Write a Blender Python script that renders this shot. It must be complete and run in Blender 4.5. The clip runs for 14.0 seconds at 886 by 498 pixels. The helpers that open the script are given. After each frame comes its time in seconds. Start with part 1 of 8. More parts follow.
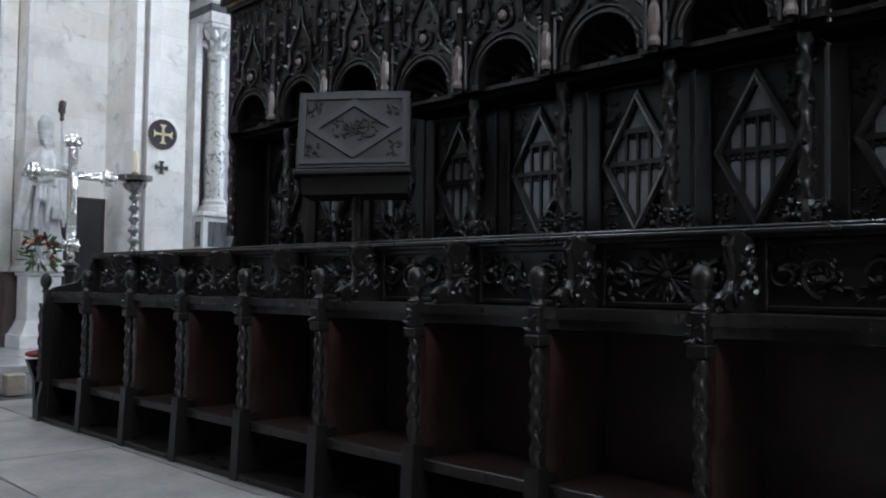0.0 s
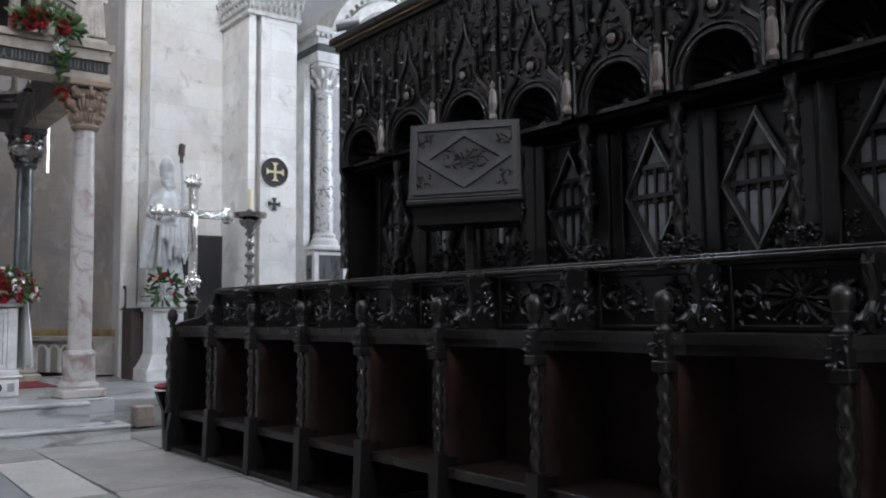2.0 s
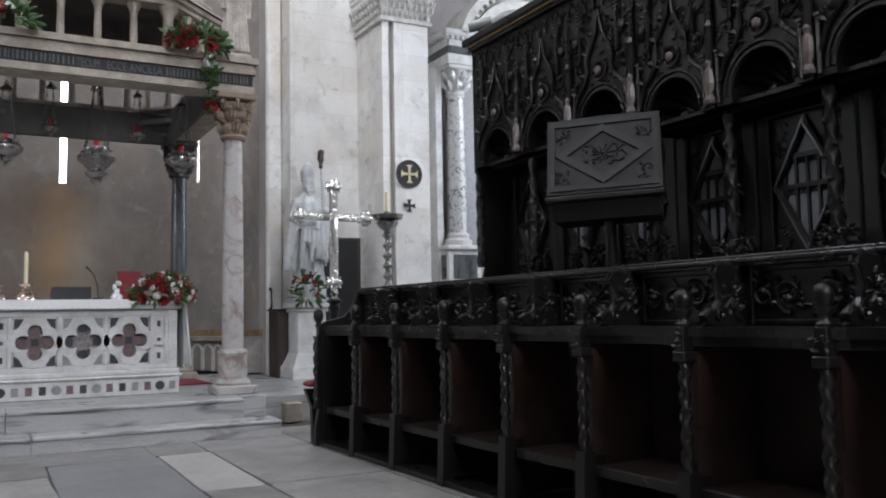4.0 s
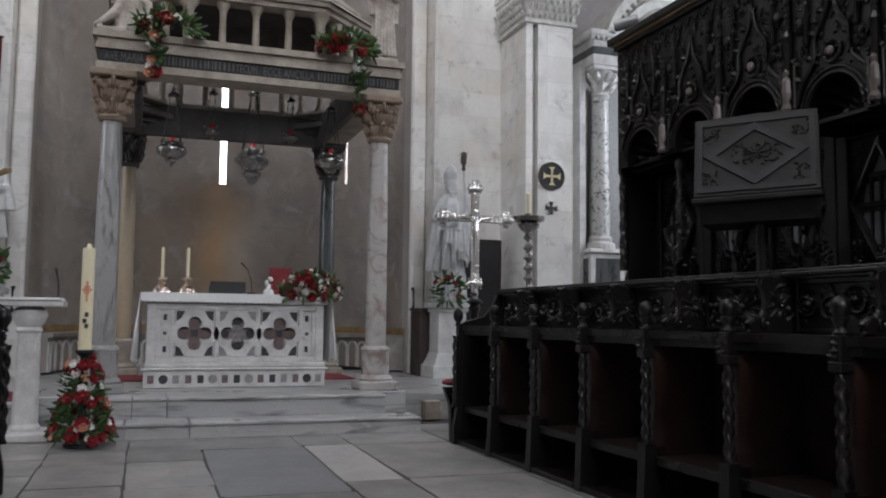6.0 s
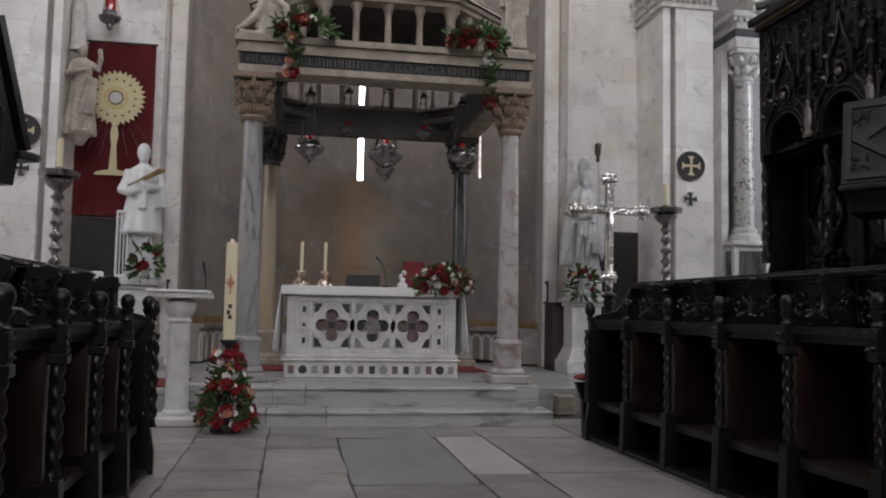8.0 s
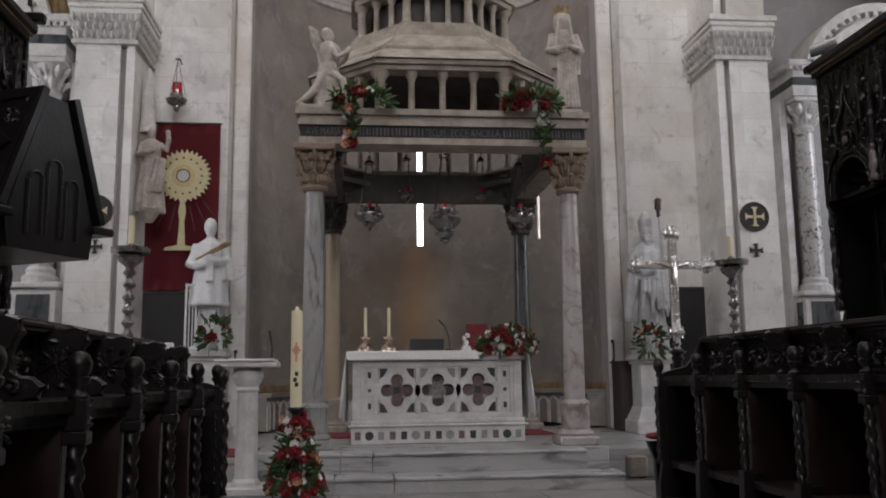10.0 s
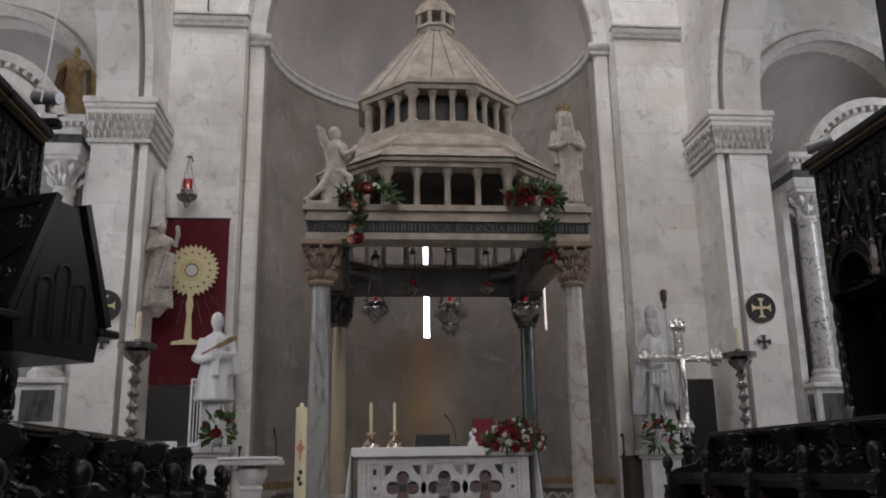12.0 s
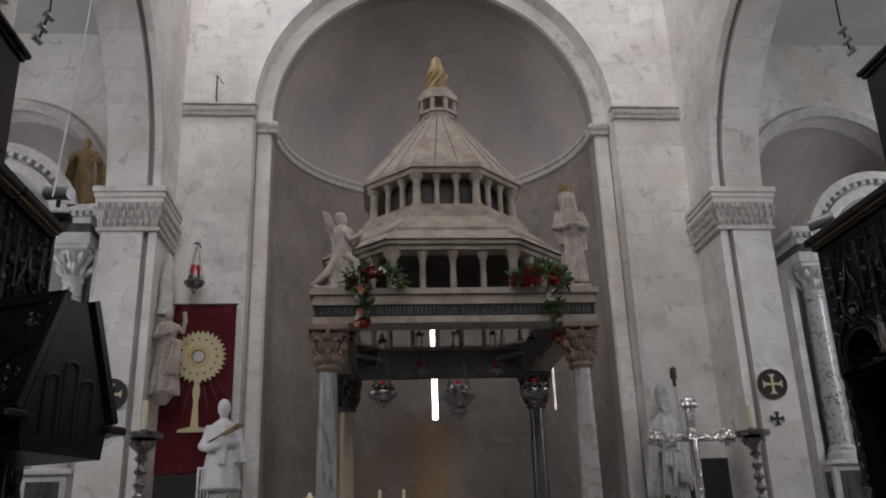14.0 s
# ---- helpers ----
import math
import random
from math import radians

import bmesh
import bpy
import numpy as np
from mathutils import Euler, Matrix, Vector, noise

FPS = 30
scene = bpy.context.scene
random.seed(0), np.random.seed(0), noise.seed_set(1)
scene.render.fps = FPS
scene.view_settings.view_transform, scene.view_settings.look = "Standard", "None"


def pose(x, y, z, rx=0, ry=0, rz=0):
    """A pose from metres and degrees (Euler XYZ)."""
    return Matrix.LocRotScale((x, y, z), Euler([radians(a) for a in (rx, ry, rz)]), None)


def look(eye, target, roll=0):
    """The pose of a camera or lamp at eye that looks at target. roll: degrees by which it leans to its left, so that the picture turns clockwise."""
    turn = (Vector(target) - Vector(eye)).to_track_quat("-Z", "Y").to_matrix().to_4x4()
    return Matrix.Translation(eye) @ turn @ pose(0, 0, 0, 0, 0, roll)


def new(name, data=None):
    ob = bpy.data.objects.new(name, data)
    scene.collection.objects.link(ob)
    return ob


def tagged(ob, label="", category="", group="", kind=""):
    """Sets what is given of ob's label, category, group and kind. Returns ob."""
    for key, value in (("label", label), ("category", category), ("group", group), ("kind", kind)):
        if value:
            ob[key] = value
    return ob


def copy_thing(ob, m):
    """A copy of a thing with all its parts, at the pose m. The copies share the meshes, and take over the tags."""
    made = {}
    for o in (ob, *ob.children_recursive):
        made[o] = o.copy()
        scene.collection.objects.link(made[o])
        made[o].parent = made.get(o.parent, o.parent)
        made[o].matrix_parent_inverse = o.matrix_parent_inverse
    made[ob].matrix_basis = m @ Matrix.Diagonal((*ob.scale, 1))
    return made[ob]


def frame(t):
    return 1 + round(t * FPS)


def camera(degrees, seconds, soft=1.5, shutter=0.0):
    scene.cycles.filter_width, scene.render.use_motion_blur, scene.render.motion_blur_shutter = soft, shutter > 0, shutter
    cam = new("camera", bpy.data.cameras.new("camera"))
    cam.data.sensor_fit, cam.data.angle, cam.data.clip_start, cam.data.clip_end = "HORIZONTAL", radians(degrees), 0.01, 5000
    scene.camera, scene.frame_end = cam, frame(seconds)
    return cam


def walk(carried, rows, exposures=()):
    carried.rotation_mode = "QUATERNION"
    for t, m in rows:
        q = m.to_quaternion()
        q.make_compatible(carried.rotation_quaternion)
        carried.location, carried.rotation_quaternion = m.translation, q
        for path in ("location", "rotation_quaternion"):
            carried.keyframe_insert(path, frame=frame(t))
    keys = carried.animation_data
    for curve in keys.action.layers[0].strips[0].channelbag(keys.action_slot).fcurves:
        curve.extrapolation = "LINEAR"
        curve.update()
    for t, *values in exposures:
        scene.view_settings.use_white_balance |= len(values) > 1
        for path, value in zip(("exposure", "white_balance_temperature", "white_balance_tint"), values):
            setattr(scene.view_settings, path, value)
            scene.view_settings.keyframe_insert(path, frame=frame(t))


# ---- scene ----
cam = camera(54.70, 14.0, soft=1.9, shutter=0.4)
PATH = [
    (0.0, pose(0.029, -0.036, 1.061, 92.55, -0.76, -44.10)),
    (0.5, pose(0.025, -0.017, 1.055, 93.29, -0.62, -42.39)),
    (1.0, pose(0.004, -0.001, 1.062, 93.45, 0.07, -41.47)),
    (1.5, pose(-0.004, 0.020, 1.051, 93.86, 0.17, -39.10)),
    (2.0, pose(-0.021, 0.010, 1.061, 94.40, 0.46, -37.21)),
    (2.5, pose(-0.040, 0.022, 1.060, 94.63, 0.37, -35.51)),
    (3.0, pose(-0.051, 0.030, 1.060, 94.93, 0.25, -33.35)),
    (3.2, pose(-0.059, 0.036, 1.063, 94.98, 0.12, -32.32)),
    (5.3, pose(-0.092, -0.005, 1.034, 94.48, 0.55, -22.63)),
    (5.5, pose(-0.093, -0.005, 1.034, 94.81, -0.41, -21.69)),
    (6.0, pose(-0.070, 0.018, 1.034, 94.70, -0.69, -19.11)),
    (6.5, pose(-0.059, 0.029, 1.027, 94.89, -0.99, -17.01)),
    (7.0, pose(-0.035, 0.040, 1.025, 94.44, -1.15, -15.11)),
    (7.5, pose(-0.008, 0.046, 1.025, 94.30, -0.92, -12.38)),
    (8.0, pose(0.007, 0.039, 1.027, 94.18, -1.09, -9.89)),
    (8.2, pose(0.016, 0.031, 1.030, 94.36, -0.93, -8.99)),
    (10.3, pose(0.006, 0.023, 0.994, 99.49, 0.72, -5.37)),
    (10.5, pose(0.008, 0.015, 0.998, 100.15, 0.70, -5.24)),
    (11.0, pose(0.018, 0.002, 1.019, 101.47, 0.69, -5.09)),
    (11.5, pose(0.022, -0.016, 1.025, 103.16, 1.06, -5.05)),
    (12.0, pose(0.028, -0.028, 1.044, 104.42, 0.87, -4.99)),
    (12.5, pose(0.027, -0.043, 1.066, 105.59, 1.13, -4.74)),
    (13.0, pose(0.024, -0.055, 1.083, 106.64, 1.23, -4.63)),
    (13.5, pose(0.025, -0.066, 1.088, 108.18, 1.67, -4.29)),
    (14.0, pose(0.030, -0.073, 1.091, 109.58, 1.81, -4.25)),
]
EXPOSURES = [(0.0, 1.05, 5700, 9), (1.5, 1.05, 5800, 11), (3.0, 1.05, 5950, 12), (5.5, 0.5, 6140, 13), (6.5, 0.36, 6240, 14), (8.0, 0.2, 6490, 16), (10.5, 0.05, 6570, 17), (12.5, -0.1, 6570, 17), (14.0, -0.36, 6570, 17)]
walk(cam, PATH, EXPOSURES)

# ---- light ----
X0 = 0.985                     # axis of the choir


def sky_world():
    w = bpy.data.worlds.new("sky")
    scene.world = w
    w.use_nodes = True
    nt = w.node_tree
    sky = nt.nodes.new("ShaderNodeTexSky")
    sky.sky_type = "NISHITA"
    sky.sun_disc = False
    sky.sun_elevation, sky.sun_rotation = radians(50), radians(200)
    nt.links.new(sky.outputs[0], nt.nodes["Background"].inputs[0])
    nt.nodes["Background"].inputs[1].default_value = 0.1


def window_light(name, eye, target, w, h, power, colour):
    d = bpy.data.lights.new(name, "AREA")
    d.shape, d.size, d.size_y, d.energy, d.color = "RECTANGLE", w, h, power, colour
    ob = new(name, d)
    ob.matrix_basis = look(eye, target)
    return ob


sky_world()
DAY = (0.93, 0.96, 1.0)
LIGHT = 1.0
# area lamps before closed walls, standing in for daylight from unseen windows
for side, px in ((-1, -2.7), (1, 4.66)):
    for wy in (-2.35, 3.75, 9.0):
        window_light("clerestory_daylight", (px, wy, 11.2), (X0 - side * 2.5, wy + 2.5, 5), 1.1, 2.2, (125 if side > 0 else 165) * LIGHT, DAY)
window_light("west_daylight", (X0, -14.1, 9.4), (X0, 11.4, 4.2), 4.4, 4.4, 1500 * LIGHT, DAY)
window_light("aisle_daylight", (10.3, 8.3, 4.6), (6.3, 11.2, 3.6), 1.4, 3.2, 260 * LIGHT, (0.88, 0.94, 1.0))
window_light("aisle_daylight", (-8.4, 8.3, 4.8), (-6.2, 11.2, 5.0), 1.6, 3.0, 280 * LIGHT, (0.9, 0.95, 1.0))

# ---- materials ----


def mat(name, base, rough=0.6, metal=0.0, second=None, scale=6.0, amount=0.5, bump=0.2, fine=60.0, dark=None, spec=0.5, per=0.0, dist=0.004, fa=0.35):
    m = bpy.data.materials.new(name)
    m.use_nodes = True
    nt = m.node_tree
    b = nt.nodes["Principled BSDF"]
    tc = nt.nodes.new("ShaderNodeTexCoord")
    n1 = nt.nodes.new("ShaderNodeTexNoise")
    n1.inputs["Scale"].default_value, n1.inputs["Detail"].default_value, n1.inputs["Roughness"].default_value = scale, 8, 0.62
    n2 = nt.nodes.new("ShaderNodeTexNoise")
    n2.inputs["Scale"].default_value, n2.inputs["Detail"].default_value = fine, 4
    geo = nt.nodes.new("ShaderNodeNewGeometry")
    for n in (n1, n2):
        nt.links.new(geo.outputs["Position"], n.inputs["Vector"])
    ramp = nt.nodes.new("ShaderNodeMapRange")
    ramp.inputs[1].default_value, ramp.inputs[2].default_value = 0.35, 0.68
    nt.links.new(n1.outputs["Fac"], ramp.inputs[0])
    mix = nt.nodes.new("ShaderNodeMix")
    mix.data_type = "RGBA"
    mix.inputs["A"].default_value = (*base, 1)
    mix.inputs["B"].default_value = (*(second or [c * 0.7 for c in base]), 1)
    mul = nt.nodes.new("ShaderNodeMath")
    mul.operation = "MULTIPLY"
    mul.inputs[1].default_value = amount
    nt.links.new(ramp.outputs[0], mul.inputs[0])
    nt.links.new(mul.outputs[0], mix.inputs["Factor"])
    col = mix.outputs["Result"]
    fm = nt.nodes.new("ShaderNodeMix")
    fm.data_type, fm.blend_type = "RGBA", "MULTIPLY"
    fm.inputs["Factor"].default_value = fa
    fr = nt.nodes.new("ShaderNodeMapRange")
    fr.inputs[1].default_value, fr.inputs[2].default_value, fr.inputs[3].default_value = 0.3, 0.7, 0.55
    fr.inputs[4].default_value = 1.25
    nt.links.new(n2.outputs["Fac"], fr.inputs[0])
    nt.links.new(col, fm.inputs["A"])
    nt.links.new(fr.outputs[0], fm.inputs["B"])
    col = fm.outputs["Result"]
    if per:
        oi = nt.nodes.new("ShaderNodeObjectInfo")
        pr = nt.nodes.new("ShaderNodeMapRange")
        pr.inputs[3].default_value, pr.inputs[4].default_value = 1 - per, 1 + per
        nt.links.new(oi.outputs["Random"], pr.inputs[0])
        pm = nt.nodes.new("ShaderNodeMix")
        pm.data_type, pm.blend_type = "RGBA", "MULTIPLY"
        pm.inputs["Factor"].default_value = 1
        nt.links.new(col, pm.inputs["A"])
        nt.links.new(pr.outputs[0], pm.inputs["B"])
        col = pm.outputs["Result"]
    nt.links.new(col, b.inputs["Base Color"])
    rr = nt.nodes.new("ShaderNodeMapRange")
    rr.inputs[3].default_value, rr.inputs[4].default_value = max(0.03, rough - 0.12), min(1, rough + 0.12)
    nt.links.new(n1.outputs["Fac"], rr.inputs[0])
    nt.links.new(rr.outputs[0], b.inputs["Roughness"])
    b.inputs["Metallic"].default_value = metal
    b.inputs["Specular IOR Level"].default_value = spec
    if bump:
        bp = nt.nodes.new("ShaderNodeBump")
        bp.inputs["Strength"].default_value, bp.inputs["Distance"].default_value = bump, dist
        nt.links.new(n2.outputs["Fac"], bp.inputs["Height"])
        nt.links.new(bp.outputs[0], b.inputs["Normal"])
    return m


def ashlar(name, base, second, bw=0.62, bh=0.3, mortar=0.006, swap=False, stain=None, stain_amount=0.5, rough=0.75, joint=0.42, blots=()):
    """Dressed stone in courses, with faint joints and stains."""
    m = mat(name, base, rough, second=second, scale=0.9, amount=0.75, bump=0.18, fine=24, fa=0.1)
    nt = m.node_tree
    b = nt.nodes["Principled BSDF"]
    geo = nt.nodes.new("ShaderNodeNewGeometry")
    sep = nt.nodes.new("ShaderNodeSeparateXYZ")
    nt.links.new(geo.outputs["Position"], sep.inputs[0])
    com = nt.nodes.new("ShaderNodeCombineXYZ")
    add = nt.nodes.new("ShaderNodeMath")
    nt.links.new(sep.outputs[0], add.inputs[0])
    nt.links.new(sep.outputs[1], add.inputs[1])
    nt.links.new(add.outputs[0], com.inputs[0])
    nt.links.new(sep.outputs[2], com.inputs[1])
    br = nt.nodes.new("ShaderNodeTexBrick")
    br.inputs["Color1"].default_value = (1, 1, 1, 1)
    br.inputs["Color2"].default_value = (0.66, 0.64, 0.62, 1)
    br.inputs["Mortar"].default_value = (0.66, 0.64, 0.62, 1)
    for key, v in (("Scale", 1.0), ("Mortar Size", mortar), ("Mortar Smooth", 0.6), ("Bias", -0.35), ("Brick Width", bw), ("Row Height", bh)):
        br.inputs[key].default_value = v
    nt.links.new(com.outputs[0], br.inputs["Vector"])
    old = b.inputs["Base Color"].links[0].from_socket
    mm = nt.nodes.new("ShaderNodeMix")
    mm.data_type, mm.blend_type = "RGBA", "MULTIPLY"
    mm.inputs["Factor"].default_value = joint
    nt.links.new(old, mm.inputs["A"])
    nt.links.new(br.outputs["Color"], mm.inputs["B"])
    out = mm.outputs["Result"]
    if stain:
        mp = nt.nodes.new("ShaderNodeMapping")
        mp.inputs["Scale"].default_value = (1.7, 1.7, 0.55)
        nt.links.new(geo.outputs["Position"], mp.inputs[0])
        n = nt.nodes.new("ShaderNodeTexNoise")
        n.inputs["Scale"].default_value, n.inputs["Detail"].default_value = 0.8, 6
        nt.links.new(mp.outputs[0], n.inputs["Vector"])
        r = nt.nodes.new("ShaderNodeMapRange")
        r.inputs[1].default_value, r.inputs[2].default_value, r.inputs[4].default_value = 0.42, 0.7, stain_amount
        nt.links.new(n.outputs["Fac"], r.inputs[0])
        sm = nt.nodes.new("ShaderNodeMix")
        sm.data_type = "RGBA"
        sm.inputs["B"].default_value = (*stain, 1)
        nt.links.new(r.outputs[0], sm.inputs["Factor"])
        nt.links.new(out, sm.inputs["A"])
        out = sm.outputs["Result"]
    # damp blotches, then small dark pits
    for scale, lo, hi, amount, tint in blots:
        n = nt.nodes.new("ShaderNodeTexNoise")
        n.inputs["Scale"].default_value, n.inputs["Detail"].default_value, n.inputs["Roughness"].default_value, n.inputs["Distortion"].default_value = scale, 7, 0.66, 0.6
        nt.links.new(geo.outputs["Position"], n.inputs["Vector"])
        r = nt.nodes.new("ShaderNodeMapRange")
        r.inputs[1].default_value, r.inputs[2].default_value, r.inputs[4].default_value = lo, hi, amount
        nt.links.new(n.outputs["Fac"], r.inputs[0])
        sm = nt.nodes.new("ShaderNodeMix")
        sm.data_type = "RGBA"
        sm.inputs["B"].default_value = (*tint, 1)
        nt.links.new(r.outputs[0], sm.inputs["Factor"])
        nt.links.new(out, sm.inputs["A"])
        out = sm.outputs["Result"]
    nt.links.new(out, b.inputs["Base Color"])
    return m


def veined(name, base, vein, scale=2.2, rough=0.3, stretch=(1, 1, 0.35), lo=0.5, per=0.0, turn=0.5):
    """Marble with drawn-out veins."""
    m = mat(name, base, rough, second=[c * 0.8 for c in base], scale=3, amount=0.6, bump=0.05, fine=90, per=per)
    nt = m.node_tree
    b = nt.nodes["Principled BSDF"]
    geo = nt.nodes.new("ShaderNodeNewGeometry")
    mp = nt.nodes.new("ShaderNodeMapping")
    mp.inputs["Scale"].default_value = stretch
    mp.inputs["Rotation"].default_value = (turn, turn * 0.6, 0.2)
    nt.links.new(geo.outputs["Position"], mp.inputs[0])
    n = nt.nodes.new("ShaderNodeTexNoise")
    n.inputs["Scale"].default_value, n.inputs["Detail"].default_value, n.inputs["Distortion"].default_value = scale, 6, 1.8
    nt.links.new(mp.outputs[0], n.inputs["Vector"])
    r = nt.nodes.new("ShaderNodeMapRange")
    r.inputs[1].default_value, r.inputs[2].default_value = lo, lo + 0.16
    nt.links.new(n.outputs["Fac"], r.inputs[0])
    mm = nt.nodes.new("ShaderNodeMix")
    mm.data_type = "RGBA"
    mm.inputs["B"].default_value = (*vein, 1)
    nt.links.new(b.inputs["Base Color"].links[0].from_socket, mm.inputs["A"])
    nt.links.new(r.outputs[0], mm.inputs["Factor"])
    nt.links.new(mm.outputs["Result"], b.inputs["Base Color"])
    return m


def glow(name, colour, strength):
    m = bpy.data.materials.new(name)
    m.use_nodes = True
    b = m.node_tree.nodes["Principled BSDF"]
    b.inputs["Emission Color"].default_value = (*colour, 1)
    b.inputs["Emission Strength"].default_value = strength
    return m


WALL = ashlar("wall_limestone", (0.86, 0.84, 0.8), (0.72, 0.7, 0.66), bw=0.74, bh=0.36, stain=(0.52, 0.49, 0.45), stain_amount=0.42, joint=0.6,
              blots=((1.7, 0.5, 0.64, 0.55, (0.52, 0.5, 0.47)), (0.9, 0.52, 0.68, 0.5, (0.63, 0.55, 0.44)), (4.5, 0.57, 0.68, 0.6, (0.36, 0.34, 0.31)), (11, 0.71, 0.76, 0.7, (0.16, 0.14, 0.12))))
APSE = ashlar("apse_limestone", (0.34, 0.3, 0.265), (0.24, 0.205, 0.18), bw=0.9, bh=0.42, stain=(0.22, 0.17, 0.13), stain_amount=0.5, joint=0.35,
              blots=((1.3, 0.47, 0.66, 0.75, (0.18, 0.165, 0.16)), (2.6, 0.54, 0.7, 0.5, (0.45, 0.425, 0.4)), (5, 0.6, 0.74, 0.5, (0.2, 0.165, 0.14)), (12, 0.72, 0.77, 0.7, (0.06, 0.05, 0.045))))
def streak(m, cx, cz, rx, rz, colour):
    """A brown water streak with a ragged edge on one patch of the wall."""
    nt = m.node_tree
    b = nt.nodes["Principled BSDF"]
    geo = nt.nodes.new("ShaderNodeNewGeometry")
    mp = nt.nodes.new("ShaderNodeMapping")
    mp.inputs["Location"].default_value = (-cx / rx, 0, -cz / rz)
    mp.inputs["Scale"].default_value = (1 / rx, 0, 1 / rz)
    nt.links.new(geo.outputs["Position"], mp.inputs[0])
    ln = nt.nodes.new("ShaderNodeVectorMath")
    ln.operation = "LENGTH"
    nt.links.new(mp.outputs[0], ln.inputs[0])
    n = nt.nodes.new("ShaderNodeTexNoise")
    n.inputs["Scale"].default_value, n.inputs["Detail"].default_value = 2.2, 6
    nt.links.new(geo.outputs["Position"], n.inputs["Vector"])
    ad = nt.nodes.new("ShaderNodeMath")
    nt.links.new(ln.outputs["Value"], ad.inputs[0])
    nt.links.new(n.outputs["Fac"], ad.inputs[1])
    r = nt.nodes.new("ShaderNodeMapRange")
    r.inputs[1].default_value, r.inputs[2].default_value, r.inputs[3].default_value, r.inputs[4].default_value = 0.55, 1.6, 0.75, 0
    nt.links.new(ad.outputs[0], r.inputs[0])
    mm = nt.nodes.new("ShaderNodeMix")
    mm.data_type = "RGBA"
    mm.inputs["B"].default_value = (*colour, 1)
    nt.links.new(b.inputs["Base Color"].links[0].from_socket, mm.inputs["A"])
    nt.links.new(r.outputs[0], mm.inputs["Factor"])
    nt.links.new(mm.outputs["Result"], b.inputs["Base Color"])


streak(APSE, 0.9, 2.9, 0.9, 0.5, (0.09, 0.06, 0.045))
streak(APSE, 0.9, 2.1, 0.75, 1.5, (0.3, 0.2, 0.12))
streak(APSE, 1.0, 2.15, 0.36, 1.1, (0.5, 0.32, 0.17))
streak(APSE, 1.35, 1.9, 0.36, 1.0, (0.46, 0.38, 0.3))
streak(APSE, 0.0, 2.0, 0.35, 1.0, (0.3, 0.215, 0.15))
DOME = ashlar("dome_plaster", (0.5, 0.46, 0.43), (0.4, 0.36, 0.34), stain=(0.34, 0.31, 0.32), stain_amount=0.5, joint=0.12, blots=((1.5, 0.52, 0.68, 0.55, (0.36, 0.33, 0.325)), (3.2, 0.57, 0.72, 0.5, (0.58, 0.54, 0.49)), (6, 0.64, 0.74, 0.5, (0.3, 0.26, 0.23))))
# darker limestone for the arch grooves and the apse arch's inner order
DARKSTONE = ashlar("recess_dark_limestone", (0.42, 0.385, 0.36), (0.33, 0.3, 0.28), stain=(0.25, 0.22, 0.2), stain_amount=0.35)
CARVED = mat("carved_limestone", (0.66, 0.64, 0.6), 0.75, second=(0.42, 0.4, 0.37), scale=9, amount=0.8)
CIBO = mat("aged_stone", (0.43, 0.375, 0.31), 0.7, second=(0.2, 0.16, 0.125), scale=5.5, amount=0.75, fine=40, fa=0.3)
# aged stone darkened for the shade inside the ciborium; also its roof joints
CIBO_DARK = mat("shade_and_joint_stone", (0.1, 0.09, 0.082), 0.75, second=(0.05, 0.045, 0.04), scale=4, amount=0.8)
CAPSTONE = mat("brown_capital_stone", (0.3, 0.225, 0.165), 0.7, second=(0.2, 0.14, 0.1), scale=10, amount=0.8)
MARBLE_G = veined("grey_veined_marble", (0.33, 0.32, 0.31), (0.12, 0.115, 0.11), 3.6, 0.35, (2.5, 2.5, 0.5))
MARBLE_P = veined("pink_veined_marble", (0.45, 0.42, 0.395), (0.26, 0.2, 0.175), 3.2, 0.35, (1.3, 1.3, 1.5), turn=0.75)
MARBLE_DK = veined("dark_green_marble", (0.09, 0.095, 0.095), (0.02, 0.02, 0.022), 5, 0.3)
MARBLE_Y = veined("ochre_marble", (0.42, 0.33, 0.22), (0.3, 0.22, 0.14), 3, 0.35)
MARBLE_W = mat("white_marble", (0.68, 0.665, 0.645), 0.42, second=(0.42, 0.405, 0.39), scale=5, amount=0.75, bump=0.08, fine=30, fa=0.2)
STEP = veined("step_marble", (0.43, 0.425, 0.415), (0.17, 0.165, 0.165), 1.9, 0.3, (0.5, 2.5, 4), per=0.1)
FLOOR = mat("floor_slab", (0.28, 0.265, 0.247), 0.34, second=(0.155, 0.147, 0.137), scale=2.4, amount=0.85, bump=0.12, fine=25, per=0.22)
FLOOR_LIGHT = mat("pale_floor_slab", (0.46, 0.44, 0.415), 0.32, second=(0.33, 0.31, 0.29), scale=1.8, amount=0.7, bump=0.1, fine=25)
FLOOR_GREY = mat("grey_floor_slab", (0.2, 0.202, 0.205), 0.32, second=(0.16, 0.16, 0.16), scale=1.4, amount=0.8, bump=0.1, fine=25)
GROUT = mat("floor_joint", (0.09, 0.085, 0.08), 0.9)
STATUE = mat("statue_stone", (0.58, 0.58, 0.57), 0.65, second=(0.3, 0.3, 0.295), scale=5, amount=0.7, fine=40)
STATUE_W = mat("statue_marble", (0.74, 0.74, 0.73), 0.5, second=(0.58, 0.58, 0.57), scale=4, amount=0.6)
WOOD = mat("black_walnut", (0.009, 0.0072, 0.0064), 0.34, second=(0.0045, 0.0036, 0.0033), scale=7, amount=0.8, bump=0.35, fine=45, spec=0.33)
